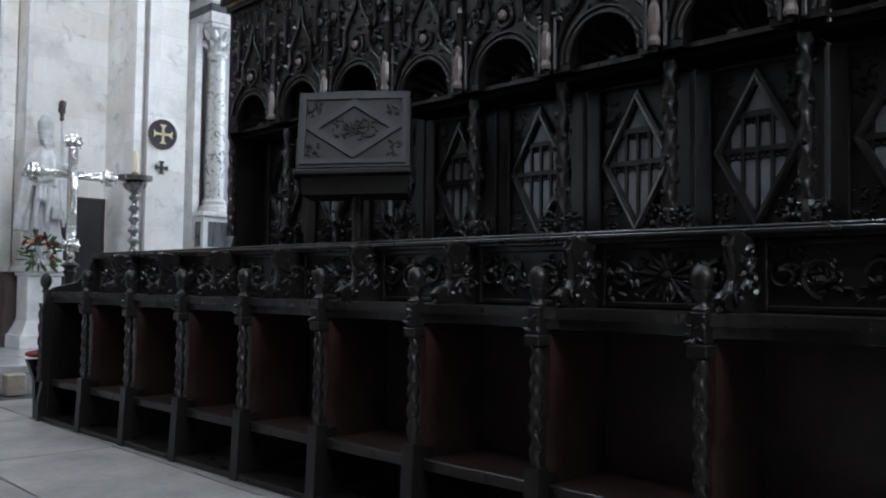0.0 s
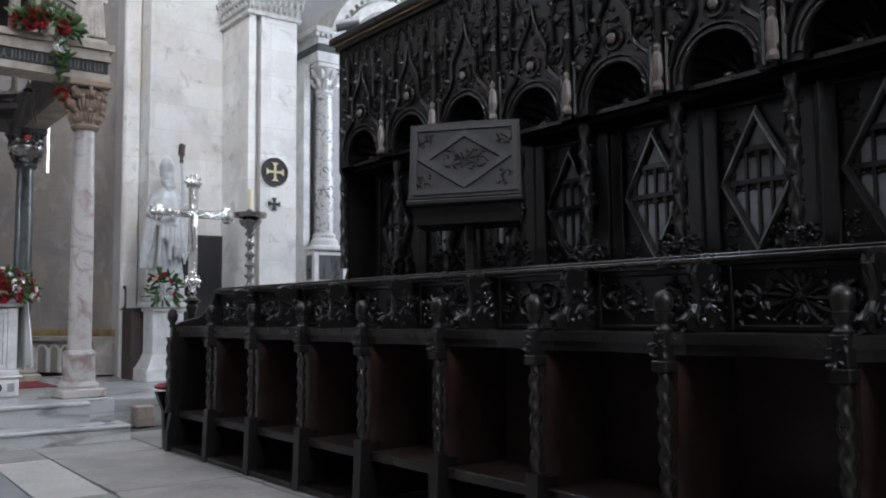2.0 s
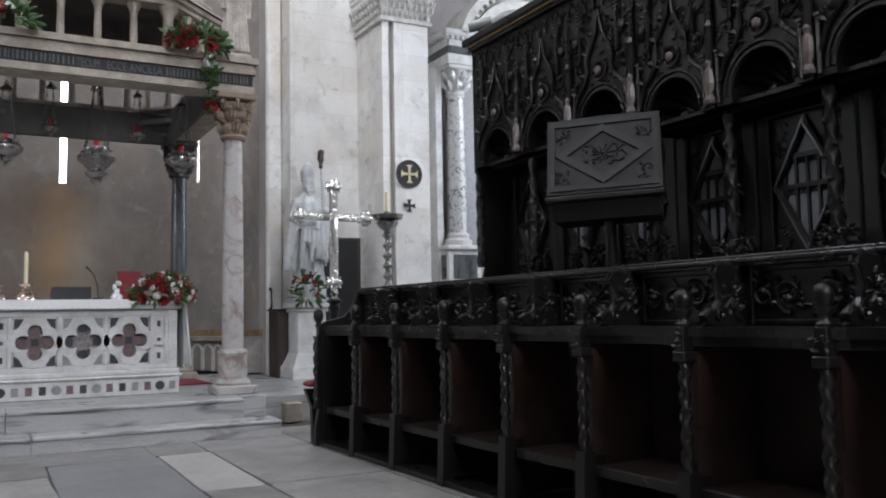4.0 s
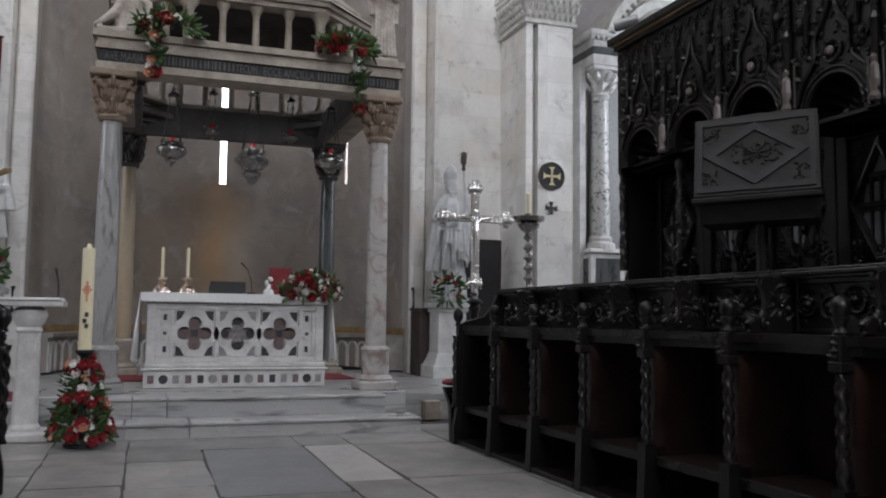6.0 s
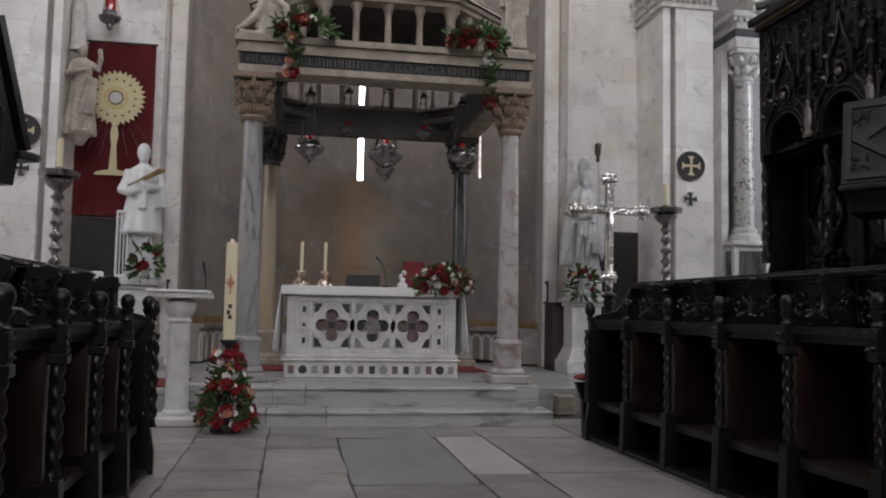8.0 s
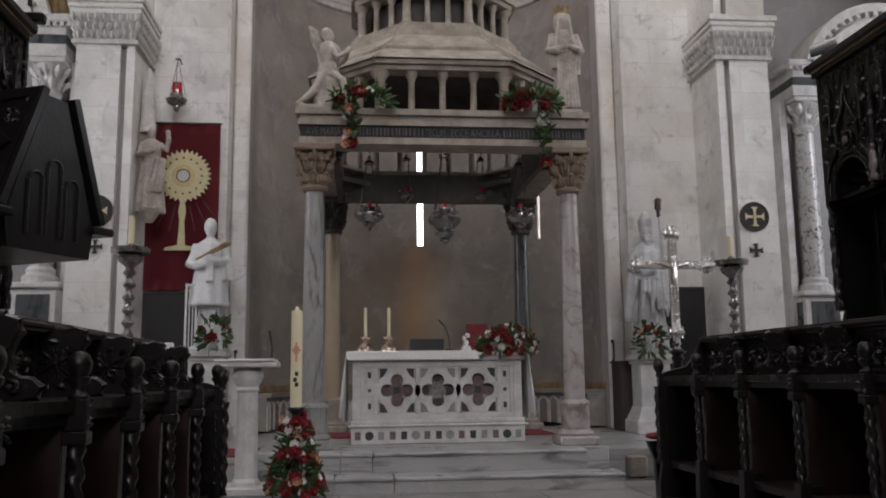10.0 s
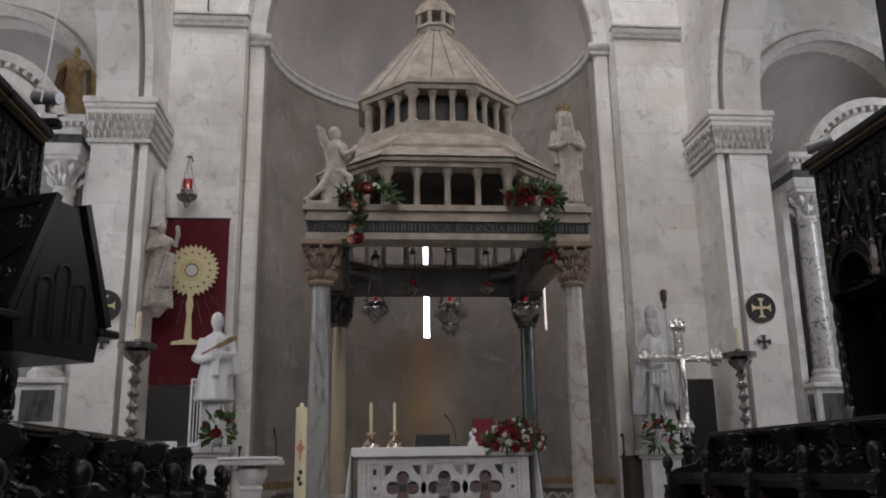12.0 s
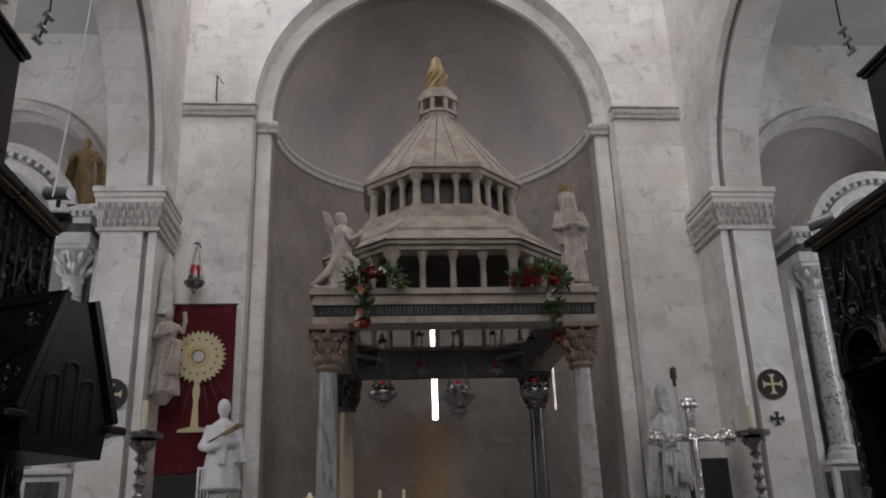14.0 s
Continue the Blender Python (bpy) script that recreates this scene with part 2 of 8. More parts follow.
WOOD_IN = mat("worn_walnut", (0.034, 0.02, 0.0165), 0.36, second=(0.01, 0.0055, 0.005), scale=5, amount=0.8, bump=0.25, fine=35)
# blacker, duller walnut: the shade under the stall canopies as a colour
SHADE_WOOD = mat("soffit_shade_wood", (0.006, 0.005, 0.0048), 0.85, second=(0.003, 0.0027, 0.0026), scale=7, amount=0.7, spec=0.1)
WOOD_PAD = mat("reddish_worn_walnut", (0.028, 0.013, 0.01), 0.36, second=(0.014, 0.007, 0.006), scale=6, amount=0.8, bump=0.15, fine=35)
WOOD_RUB = mat("rubbed_walnut", (0.0115, 0.009, 0.0078), 0.3, second=(0.006, 0.005, 0.0045), scale=9, amount=0.8, bump=0.25, fine=45, spec=0.33)
LEATHER_DK = mat("dark_tooled_leather", (0.009, 0.0075, 0.0068), 0.6, second=(0.005, 0.0043, 0.004), scale=12, amount=0.7, bump=0.3, fine=70)
POLISH = mat("polished_walnut", (0.016, 0.013, 0.012), 0.22, second=(0.012, 0.01, 0.009), scale=9, amount=0.7, bump=0.12, fine=45, spec=0.9)
LEATHER = mat("tooled_leather", (0.0145, 0.0115, 0.01), 0.55, second=(0.009, 0.0075, 0.007), scale=12, amount=0.8, spec=0.3, bump=0.5, fine=70)
SILVER = mat("silver", (0.82, 0.8, 0.77), 0.22, 1.0, second=(0.5, 0.47, 0.43), scale=14, amount=0.6, bump=0.5, fine=60)
PEWTER = mat("tarnished_silver", (0.4, 0.38, 0.365), 0.28, 1.0, second=(0.16, 0.15, 0.14), scale=12, amount=0.8, bump=0.3)
GOLD = mat("gold_leaf", (0.62, 0.5, 0.25), 0.45, 0.4, second=(0.5, 0.39, 0.18), scale=14, amount=0.6)
PALEGOLD = mat("gold_embroidery", (0.68, 0.6, 0.36), 0.6, 0.1, second=(0.58, 0.5, 0.28), scale=18, amount=0.6)
GILT = mat("worn_gilding", (0.38, 0.27, 0.13), 0.5, 0.35, second=(0.2, 0.13, 0.07), scale=8, amount=0.8)
WAX = mat("candle_wax", (0.78, 0.7, 0.48), 0.5, second=(0.72, 0.62, 0.4), scale=4, amount=0.5, bump=0.05, fa=0.06)
BANNER = mat("wine_red_cloth", (0.21, 0.022, 0.03), 0.85, second=(0.17, 0.016, 0.022), scale=3, amount=0.7, bump=0.3, fine=180)
CARPET = mat("red_carpet", (0.22, 0.03, 0.035), 0.95, second=(0.15, 0.02, 0.025), scale=12, amount=0.7, bump=0.5, fine=200)
LINEN = mat("white_linen", (0.82, 0.81, 0.79), 0.85, second=(0.76, 0.75, 0.73), scale=10, amount=0.5, bump=0.3, fine=220)
BLACK = mat("black_panel", (0.022, 0.021, 0.022), 0.55, second=(0.015, 0.014, 0.014), scale=4, amount=0.5, bump=0.1)
BROWN = mat("dark_brown_wood", (0.05, 0.03, 0.025), 0.5, second=(0.03, 0.018, 0.014), scale=6, amount=0.7)
LEAF = mat("leaf_green", (0.06, 0.115, 0.03), 0.5, second=(0.025, 0.055, 0.016), scale=30, amount=0.8, bump=0.1)
REDFL = mat("red_petals", (0.3, 0.014, 0.022), 0.6, second=(0.13, 0.007, 0.011), scale=40, amount=0.7, bump=0.1)
WHITEFL = mat("white_petals", (0.78, 0.76, 0.72), 0.6, second=(0.66, 0.64, 0.6), scale=40, amount=0.5, bump=0.1)
PEACHFL = mat("peach_petals", (0.65, 0.32, 0.2), 0.6, second=(0.55, 0.22, 0.14), scale=40, amount=0.6, bump=0.1)
REDGLASS = mat("red_glass", (0.45, 0.015, 0.02), 0.15, second=(0.3, 0.01, 0.012), scale=10, amount=0.4, bump=0)
GOLDREV = mat("inlay_red_marble", (0.19, 0.12, 0.115), 0.4, second=(0.1, 0.07, 0.07), scale=25, amount=0.8)
INLAY_BK = mat("inlay_black_marble", (0.03, 0.03, 0.032), 0.35, second=(0.06, 0.055, 0.055), scale=25, amount=0.5)
INLAY_GR = mat("inlay_grey_marble", (0.3, 0.29, 0.285), 0.4, second=(0.18, 0.17, 0.17), scale=20, amount=0.7)
INLAY_MIX = mat("inlay_mottled_marble", (0.3, 0.27, 0.265), 0.4, second=(0.1, 0.085, 0.085), scale=34, amount=1.0)
PALEWOOD = mat("pale_rubbed_wood", (0.13, 0.1, 0.085), 0.4, second=(0.06, 0.045, 0.04), scale=14, amount=0.8)
LETTER = mat("worn_gilt_letter", (0.115, 0.108, 0.096), 0.7, second=(0.07, 0.065, 0.06), scale=20, amount=0.7)
FRIEZE = mat("black_frieze_marble", (0.03, 0.031, 0.033), 0.7, second=(0.055, 0.055, 0.055), scale=9, amount=0.7, spec=0.2)
DAYGLOW = glow("bright_sky_pane", (0.92, 0.95, 1.0), 6.0)
PALE_PANE = mat("pale_pane", (0.15, 0.15, 0.16), 0.4, second=(0.08, 0.08, 0.085), scale=6, amount=0.6)
ROOFBEAM = mat("vault_plaster", (0.5, 0.49, 0.47), 0.9, second=(0.4, 0.39, 0.37), scale=0.8, amount=0.7)

# ---- mesh helpers ----


def part(name, bm, material, parent, label="", smooth=None, mods=None):
    me = bpy.data.meshes.new(name)
    bmesh.ops.recalc_face_normals(bm, faces=bm.faces)
    if smooth is not None:
        for f in bm.faces:
            f.smooth = True
        for e in bm.edges:
            if len(e.link_faces) == 2 and e.calc_face_angle(0) > radians(smooth):
                e.smooth = False
    bm.to_mesh(me)
    bm.free()
    me.materials.append(material)
    ob = new(name, me)
    if parent is not None:
        ob.parent = parent
    if label:
        ob["label"] = label
    return ob


def stuffed(ob):
    ob["kind"] = "stuff"
    return ob


def thing(name, label, category, loc=(0, 0, 0), rz=0, group="", kind=""):
    ob = new(name)
    ob.empty_display_size = 0.1
    ob.matrix_basis = pose(*loc, 0, 0, rz)
    return tagged(ob, label, category, group, kind)


def single(name, bm, material, label, category, loc=(0, 0, 0), rz=0, group="", kind="", smooth=None):
    ob = part(name, bm, material, None, "", smooth)
    ob.matrix_basis = pose(*loc, 0, 0, rz)
    return tagged(ob, label, category, group, kind)


def B():
    return bmesh.new()


def box(bm, x0, x1, y0, y1, z0, z1, bev=0.0, m=None):
    vs = [bm.verts.new((x, y, z)) for x in (x0, x1) for y in (y0, y1) for z in (z0, z1)]
    fs = [bm.faces.new([vs[i] for i in q]) for q in ((0, 1, 3, 2), (4, 6, 7, 5), (0, 4, 5, 1), (2, 3, 7, 6), (0, 2, 6, 4), (1, 5, 7, 3))]
    if bev:
        es = {e for f in fs for e in f.edges}
        r = bmesh.ops.bevel(bm, geom=list(es), offset=bev, segments=1, affect="EDGES")
        vs = list({v for f in r["faces"] for v in f.verts} | {v for v in vs if v.is_valid})
    if m:
        bmesh.ops.transform(bm, matrix=m, verts=[v for v in vs if v.is_valid])
    return bm


def lathe(bm, prof, seg=20, c=(0, 0), lobes=0, depth=0.0, twist=0.0):
    """prof: (radius, z) from the bottom up. lobes and twist make a fluted or spiral shaft."""
    rings = []
    for r, z in prof:
        ring = []
        for i in range(seg):
            a = 2 * math.pi * i / seg
            rr = r * (1 + depth * math.cos(lobes * (a + twist * z))) if lobes else r
            ring.append(bm.verts.new((c[0] + rr * math.cos(a), c[1] + rr * math.sin(a), z)))
        rings.append(ring)
    for a, b in zip(rings, rings[1:]):
        for i in range(seg):
            j = (i + 1) % seg
            bm.faces.new((a[i], a[j], b[j], b[i]))
    bm.faces.new(rings[0][::-1])
    bm.faces.new(rings[-1])
    return bm


def prism(bm, pts, axis, d0, d1):
    """A polygon, drawn in the plane across axis, drawn out from d0 to d1."""
    def at(p, d):
        return {"x": (d, p[0], p[1]), "y": (p[0], d, p[1]), "z": (p[0], p[1], d)}[axis]
    a = [bm.verts.new(at(p, d0)) for p in pts]
    b = [bm.verts.new(at(p, d1)) for p in pts]
    n = len(pts)
    for i in range(n):
        j = (i + 1) % n
        bm.faces.new((a[i], a[j], b[j], b[i]))
    bm.faces.new(a)
    bm.faces.new(b[::-1])
    return bm


def strip(bm, inner, outer, axis, d0, d1, closed=False):
    """A band between two outlines of equal length, drawn out along axis."""
    n = len(inner)
    for i in range(n if closed else n - 1):
        j = (i + 1) % n
        prism(bm, [inner[i], inner[j], outer[j], outer[i]], axis, d0, d1)
    bmesh.ops.remove_doubles(bm, verts=bm.verts, dist=0.0005)
    return bm


def arc(cx, cz, r, a0, a1, n=24):
    return [(cx + r * math.cos(radians(a0 + (a1 - a0) * i / n)), cz + r * math.sin(radians(a0 + (a1 - a0) * i / n))) for i in range(n + 1)]


def tube(bm, pts, r, seg=6, closed=False):
    """A round rod along points; r may be a list."""
    pts = [Vector(p) for p in pts]
    n = len(pts)
    rs = r if isinstance(r, (list, tuple)) else [r] * n
    rings = []
    up = Vector((0.13, 0.21, 0.97))
    for i, p in enumerate(pts):
        t = (pts[min(i + 1, n - 1)] - pts[max(i - 1, 0)]).normalized() if not closed else (pts[(i + 1) % n] - pts[i - 1]).normalized()
        s = t.cross(up)
        s = s.normalized() if s.length > 1e-4 else t.cross(Vector((1, 0, 0))).normalized()
        u = s.cross(t)
        rings.append([bm.verts.new(p + rs[i] * (math.cos(2 * math.pi * k / seg) * s + math.sin(2 * math.pi * k / seg) * u)) for k in range(seg)])
    pairs = list(zip(rings, rings[1:])) + ([(rings[-1], rings[0])] if closed else [])
    for a, b in pairs:
        for k in range(seg):
            j = (k + 1) % seg
            bm.faces.new((a[k], a[j], b[j], b[k]))
    if not closed:
        bm.faces.new(rings[0][::-1])
        bm.faces.new(rings[-1])
    return bm


def ball(bm, c, r, sx=1, sy=1, sz=1, u=8, v=6, m=None):
    mm = Matrix.Translation(c) @ (m or Matrix()) @ Matrix.Diagonal((r * sx, r * sy, r * sz, 1))
    bmesh.ops.create_uvsphere(bm, u_segments=u, v_segments=v, radius=1, matrix=mm)
    return bm


def blade(bm, o, d, n, length, width, lift=0.3):
    """A leaf of six faces from o along d, on a ground with normal n."""
    o, d, n = Vector(o), Vector(d).normalized(), Vector(n).normalized()
    s = d.cross(n).normalized()
    ctl = [(0, 0.12, 0.0), (0.45, 0.5, lift), (0.8, 0.36, lift * 0.8), (1, 0.0, lift * 0.2)]
    l, mid, r = [], [], []
    for t, w, h in ctl:
        c = o + d * length * t
        l.append(bm.verts.new(c + s * width * w))
        mid.append(bm.verts.new(c + n * length * h * 0.5))
        r.append(bm.verts.new(c - s * width * w))
    for i in range(3):
        bm.faces.new((l[i], l[i + 1], mid[i + 1], mid[i]))
        bm.faces.new((mid[i], mid[i + 1], r[i + 1], r[i]))
    return bm

# ---- structure ----
XL, XR = -2.77, 4.73          # inner faces of the arcade walls
NWALL = 0.7
YP = 10.5                              # front of the pier responds
ZCAP = 5.72                            # top of their capitals
ZS = 0.27                              # side platform
ZP = 0.32                              # ciborium platform


def structure(name, bm, material, smooth=None, label="", category=""):
    ob = part(name, bm, material, None, "", smooth)
    return tagged(ob, label, category, kind="structure")


bm = B()
box(bm, -9, 11, -14.5, 15.5, -0.3, -0.012)
floor = structure("floor", bm, GROUT, label="worn pale stone slab floor with dark joints", category="floor")


def slabs():
    cols = [(-3.0, -1.95), (-1.95, -1.25), (-1.25, -0.72), (-0.72, -0.16), (-0.16, 0.38), (0.38, 1.17), (1.17, 1.58), (1.58, 2.42), (2.42, 3.3), (3.3, 4.9)]
    fixed = {5: [0.2, 1.6, 3.3, 5.16, 7.03, 8.2], 6: [0.9, 2.6, 4.1, 5.45, 7.06, 8.2], 7: [0.4, 1.9, 3.6, 5.47, 7.0, 8.2]}
    rnd = random.Random(5)
    for i, (a, b) in enumerate(cols):
        ys = fixed.get(i)
        if not ys:
            ys, y = [], -1.5 + rnd.random()
            while y < 8.2:
                ys.append(y)
                y += rnd.uniform(0.4, 1.15)
            ys.append(8.2)
        else:
            ys = [-1.4] + ys
        for y0, y1 in zip(ys, ys[1:]):
            g = rnd.uniform(0.004, 0.008) if (i, y0) not in ((5, 5.16), (6, 5.45)) else 0.013
            t = rnd.uniform(-0.003, 0.0)
            w = rnd.uniform(-0.012, 0.012)
            rim = []
            for (xa, ya), (xb, yb) in zip(((a + g + w, y0 + g), (b - g + w * 0.3, y0 + g + w), (b - g - w, y1 - g), (a + g, y1 - g + w * 0.5)), ((b - g + w * 0.3, y0 + g + w), (b - g - w, y1 - g), (a + g, y1 - g + w * 0.5), (a + g + w, y0 + g))):
                cut = rnd.choice((0.012, 0.012, 0.03, 0.05))
                rim.append((xa + (xb - xa) * cut, ya + (yb - ya) * cut))
                for q in (0.3, 0.62):
                    rim.append((xa + (xb - xa) * q + rnd.uniform(-0.006, 0.006), ya + (yb - ya) * q + rnd.uniform(-0.006, 0.006)))
                rim.append((xb - (xb - xa) * 0.015, yb - (yb - ya) * 0.015))
            bm = B()
            prism(bm, rim, "z", -0.03, t)
            part("slab", bm, {(5, 5.16): FLOOR_GREY, (6, 5.45): FLOOR_LIGHT}.get((i, y0), FLOOR), floor)


# platforms and steps
bm = B()
box(bm, -8.6, -0.95, 8.4, 12.6, -0.02, ZS, 0.012)
structure("platform_west", bm, STEP, label="raised grey marble sanctuary floor", category="platform")
bm = B()
box(bm, 2.42, 10.5, 8.6, 12.6, -0.02, ZS, 0.012)
structure("platform_east", bm, STEP, label="raised grey marble sanctuary floor", category="platform")
bm = B()
box(bm, -0.95, 2.42, 8.3, 15.0, -0.02, ZP, 0.012)
structure("platform_centre", bm, STEP, label="raised grey marble floor under the ciborium", category="platform")
steps = thing("altar_steps", "two grey veined marble steps before the altar", "steps", (0.75, 7.95, 0), kind="structure")
for (y0, y1, z0, z1, xs) in ((7.68, 8.02, 0.0, 0.14, (-0.62, -0.2, 0.32, 2.38)), (7.99, 8.5, 0.14, ZP + 0.004, (-0.58, -0.15, 0.14, 2.12))):
    for xa, xb in zip(xs, xs[1:]):
        bm = B()
        box(bm, xa + 0.003 - 0.75, xb - 0.003 - 0.75, y0 - 7.95, y1 - 7.95, z0, z1 - 0.035)
        part("riser_block", bm, STEP, steps)
        bm = B()
        box(bm, xa + 0.003 - 0.75, xb - 0.003 - 0.75, y0 - 0.025 - 7.95, y1 - 7.95, z1 - 0.035, z1, 0.01)
        part("tread", bm, STEP, steps)
bm = B()
box(bm, -0.09, 0.09, -0.15, 0.0, 0, 0.2, 0.012)
single("stone_block", bm, CIBO, "small brownish stone block at the platform edge", "stone block", (2.76, 8.599, 0))

# arcade walls with round arches
def arcade(name, xa, xb, r, material, label):
    """One slice of an arcade wall; slices of different radius make the orders of the arches."""
    bm = B()
    pts = [(12.6, 0), (12.6, 13.2), (-14.2, 13.2), (-14.2, 0)]
    centres = [YP - 2.3 - k * 6.1 for k in range(4)][::-1]
    for c in centres:
        pts += [(c - r, 0)] + arc(c, ZCAP, r, 180, 0, 28) + [(c + r, 0)]
    prism(bm, pts, "x", xa, xb)
    return structure(name, bm, material, label=label, category="wall")


for nm, sx, s in (("wall_south", XR, 1), ("wall_north", XL, -1)):
    # the groove slice is coloured darker to give the shade in it
    for k, (d0, d1, r, m, lab) in enumerate(((0.0, 0.1, 2.32, WALL, "pale limestone arcade wall with round arches"), (0.1, 0.17, 2.4, DARKSTONE, "groove between the arch orders, its shade put into darker stone"), (0.17, NWALL, 2.3, WALL, "broad inner order of the arcade arches"))):
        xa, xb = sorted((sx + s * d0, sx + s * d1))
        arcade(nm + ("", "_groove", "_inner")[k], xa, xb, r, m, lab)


def capital(name, x0, x1, y0, y1, z0, z1):
    """A respond's capital: flaring bell with rows of drilled leaves under a stepped abacus."""
    ob = thing(name, "carved limestone respond capital with rows of leaves", "capital", ((x0 + x1) / 2, (y0 + y1) / 2, z0), kind="structure")
    w, d, h = (x1 - x0) / 2, (y1 - y0) / 2, z1 - z0
    bm = B()
    for a, b, s, t in ((0, 0.08, 0.05, 0.05), (0.08, 0.62, 0.0, 0.07), ):
        vs = []
        for z, g in ((a, s), (b, t)):
            vs.append([bm.verts.new((sx * (w + g), sy * (d + g), z * h)) for sx, sy in ((-1, -1), (1, -1), (1, 1), (-1, 1))])
        for i in range(4):
            j = (i + 1) % 4
            bm.faces.new((vs[0][i], vs[0][j], vs[1][j], vs[1][i]))
        bm.faces.new(vs[0][::-1])
        bm.faces.new(vs[1])
    part("bell", bm, CARVED, ob)
    bm = B()
    box(bm, -w - 0.08, w + 0.08, -d - 0.08, d + 0.08, h * 0.62, h * 0.74, 0.01)
    box(bm, -w - 0.1, w + 0.1, -d - 0.1, d + 0.1, h * 0.745, h * 0.86, 0.015)
    box(bm, -w - 0.12, w + 0.12, -d - 0.12, d + 0.12, h * 0.865, h, 0.01)
    part("abacus", bm, WALL, ob)
    bm = B()
    for row in range(3):
        z = h * (0.1 + 0.17 * row)
        g = 0.012 + 0.03 * row
        n = 9
        for i in range(n):
            u = (i + 0.5 + 0.5 * (row % 2)) / n
            if u > 1:
                continue
            x = -w - g + 2 * (w + g) * u
            for s in (-1, 1):
                blade(bm, (x, s * (d + g), z), (0, s * 0.35, 1), (0, s, -0.2), h * 0.2, 2 * w / n * 0.9, 0.55)
                blade(bm, (s * (w + g), -d - g + 2 * (d + g) * u, z), (s * 0.35, 0, 1), (s, 0, -0.2), h * 0.2, 2 * d / n * 0.9, 0.55)
    part("leaves", bm, CARVED, ob)
    return ob


capital("capital_south", XR, XR + NWALL, YP, YP + 0.9, ZCAP - 0.6, ZCAP)
capital("capital_north", XL - NWALL, XL, YP, YP + 0.9, ZCAP - 0.6, ZCAP)
for xa in (XR, XL - NWALL):
    capital("pier_capital", xa, xa + NWALL, YP - 6.1, YP - 4.9, ZCAP - 0.6, ZCAP)

# east wall of the choir with the mouth of the apse in two orders
HW1, HW2, ZSP = 2.725, 2.49, 7.38
bm = B()
prism(bm, [(XL - 0.3, 0), (X0 - HW1, 0)] + arc(X0, ZSP, HW1, 180, 0, 36) + [(X0 + HW1, 0), (XR + 0.3, 0), (XR + 0.3, 13.2), (XL - 0.3, 13.2)], "y", 11.4, 11.8)
structure("wall_east", bm, WALL, label="pale ashlar limestone wall round the apse arch", category="wall")
# inner order, set back and coloured darker than the wall
bm = B()
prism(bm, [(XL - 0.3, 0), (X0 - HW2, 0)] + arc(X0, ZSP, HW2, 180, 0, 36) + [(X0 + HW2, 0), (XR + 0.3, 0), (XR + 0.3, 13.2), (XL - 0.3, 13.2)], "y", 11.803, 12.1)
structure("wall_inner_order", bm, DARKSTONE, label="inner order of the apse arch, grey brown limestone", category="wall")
# slender roll at the inner edge of each jamb and round the arch
for s in (-1, 1):
    bm = B()
    box(bm, X0 + s * 2.607 - 0.11, X0 + s * 2.607 + 0.11, 11.72, 11.9, 0.2, ZSP - 0.12, 0.03)
    structure("jamb_strip", bm, WALL, label="slender pale stone jamb strip", category="trim")
bm = B()
strip(bm, arc(X0, ZSP, 2.497, 180, 0, 36), arc(X0, ZSP, 2.717, 180, 0, 36), "y", 11.72, 11.9)
structure("arch_strip", bm, WALL, label="pale stone roll round the apse arch", category="trim")


def foliate(bm, x0, x1, y, z0, z1, n, sgn=-1):
    for i in range(n):
        x = x0 + (x1 - x0) * (i + 0.5) / n
        w = (x1 - x0) / n
        for k in range(5):
            a = radians(30 + 30 * k)
            blade(bm, (x, y, z0 + 0.15 * (z1 - z0)), (math.cos(a), sgn * 0.15, math.sin(a)), (0, sgn, 0), (z1 - z0) * 0.75, w * 0.3, 0.3)


for s in (-1, 1):
    xa, xb = sorted((X0 + s * HW1, XR if s > 0 else XL))
    bm = B()
    box(bm, xa - 0.03, xb + 0.03, 11.33, 11.5, ZSP - 0.1, ZSP + 0.06, 0.01)
    box(bm, xa - 0.05, xb + 0.05, 11.3, 11.5, ZSP + 0.063, ZSP + 0.1, 0.005)
    foliate(bm, xa, xb, 11.33, ZSP - 0.09, ZSP + 0.05, 12)
    structure("impost_band", bm, CARVED, label="carved foliate stone impost band", category="trim")
    bm = B()
    xa, xb = sorted((X0 + s * 2.4, X0 + s * 2.72))
    box(bm, xa, xb, 11.66, 11.95, ZSP - 0.22, ZSP - 0.02, 0.02)
    foliate(bm, xa, xb, 11.66, ZSP - 0.2, ZSP - 0.03, 4)
    structure("jamb_capital", bm, CARVED, label="small carved stone jamb capital", category="capital")

# apse: half cylinder, band, half dome
AY, AR = 11.95, 2.51
NA = 40


def apse_point(r, a, z):
    return (X0 + r * math.cos(a), AY + r * math.sin(a), z)


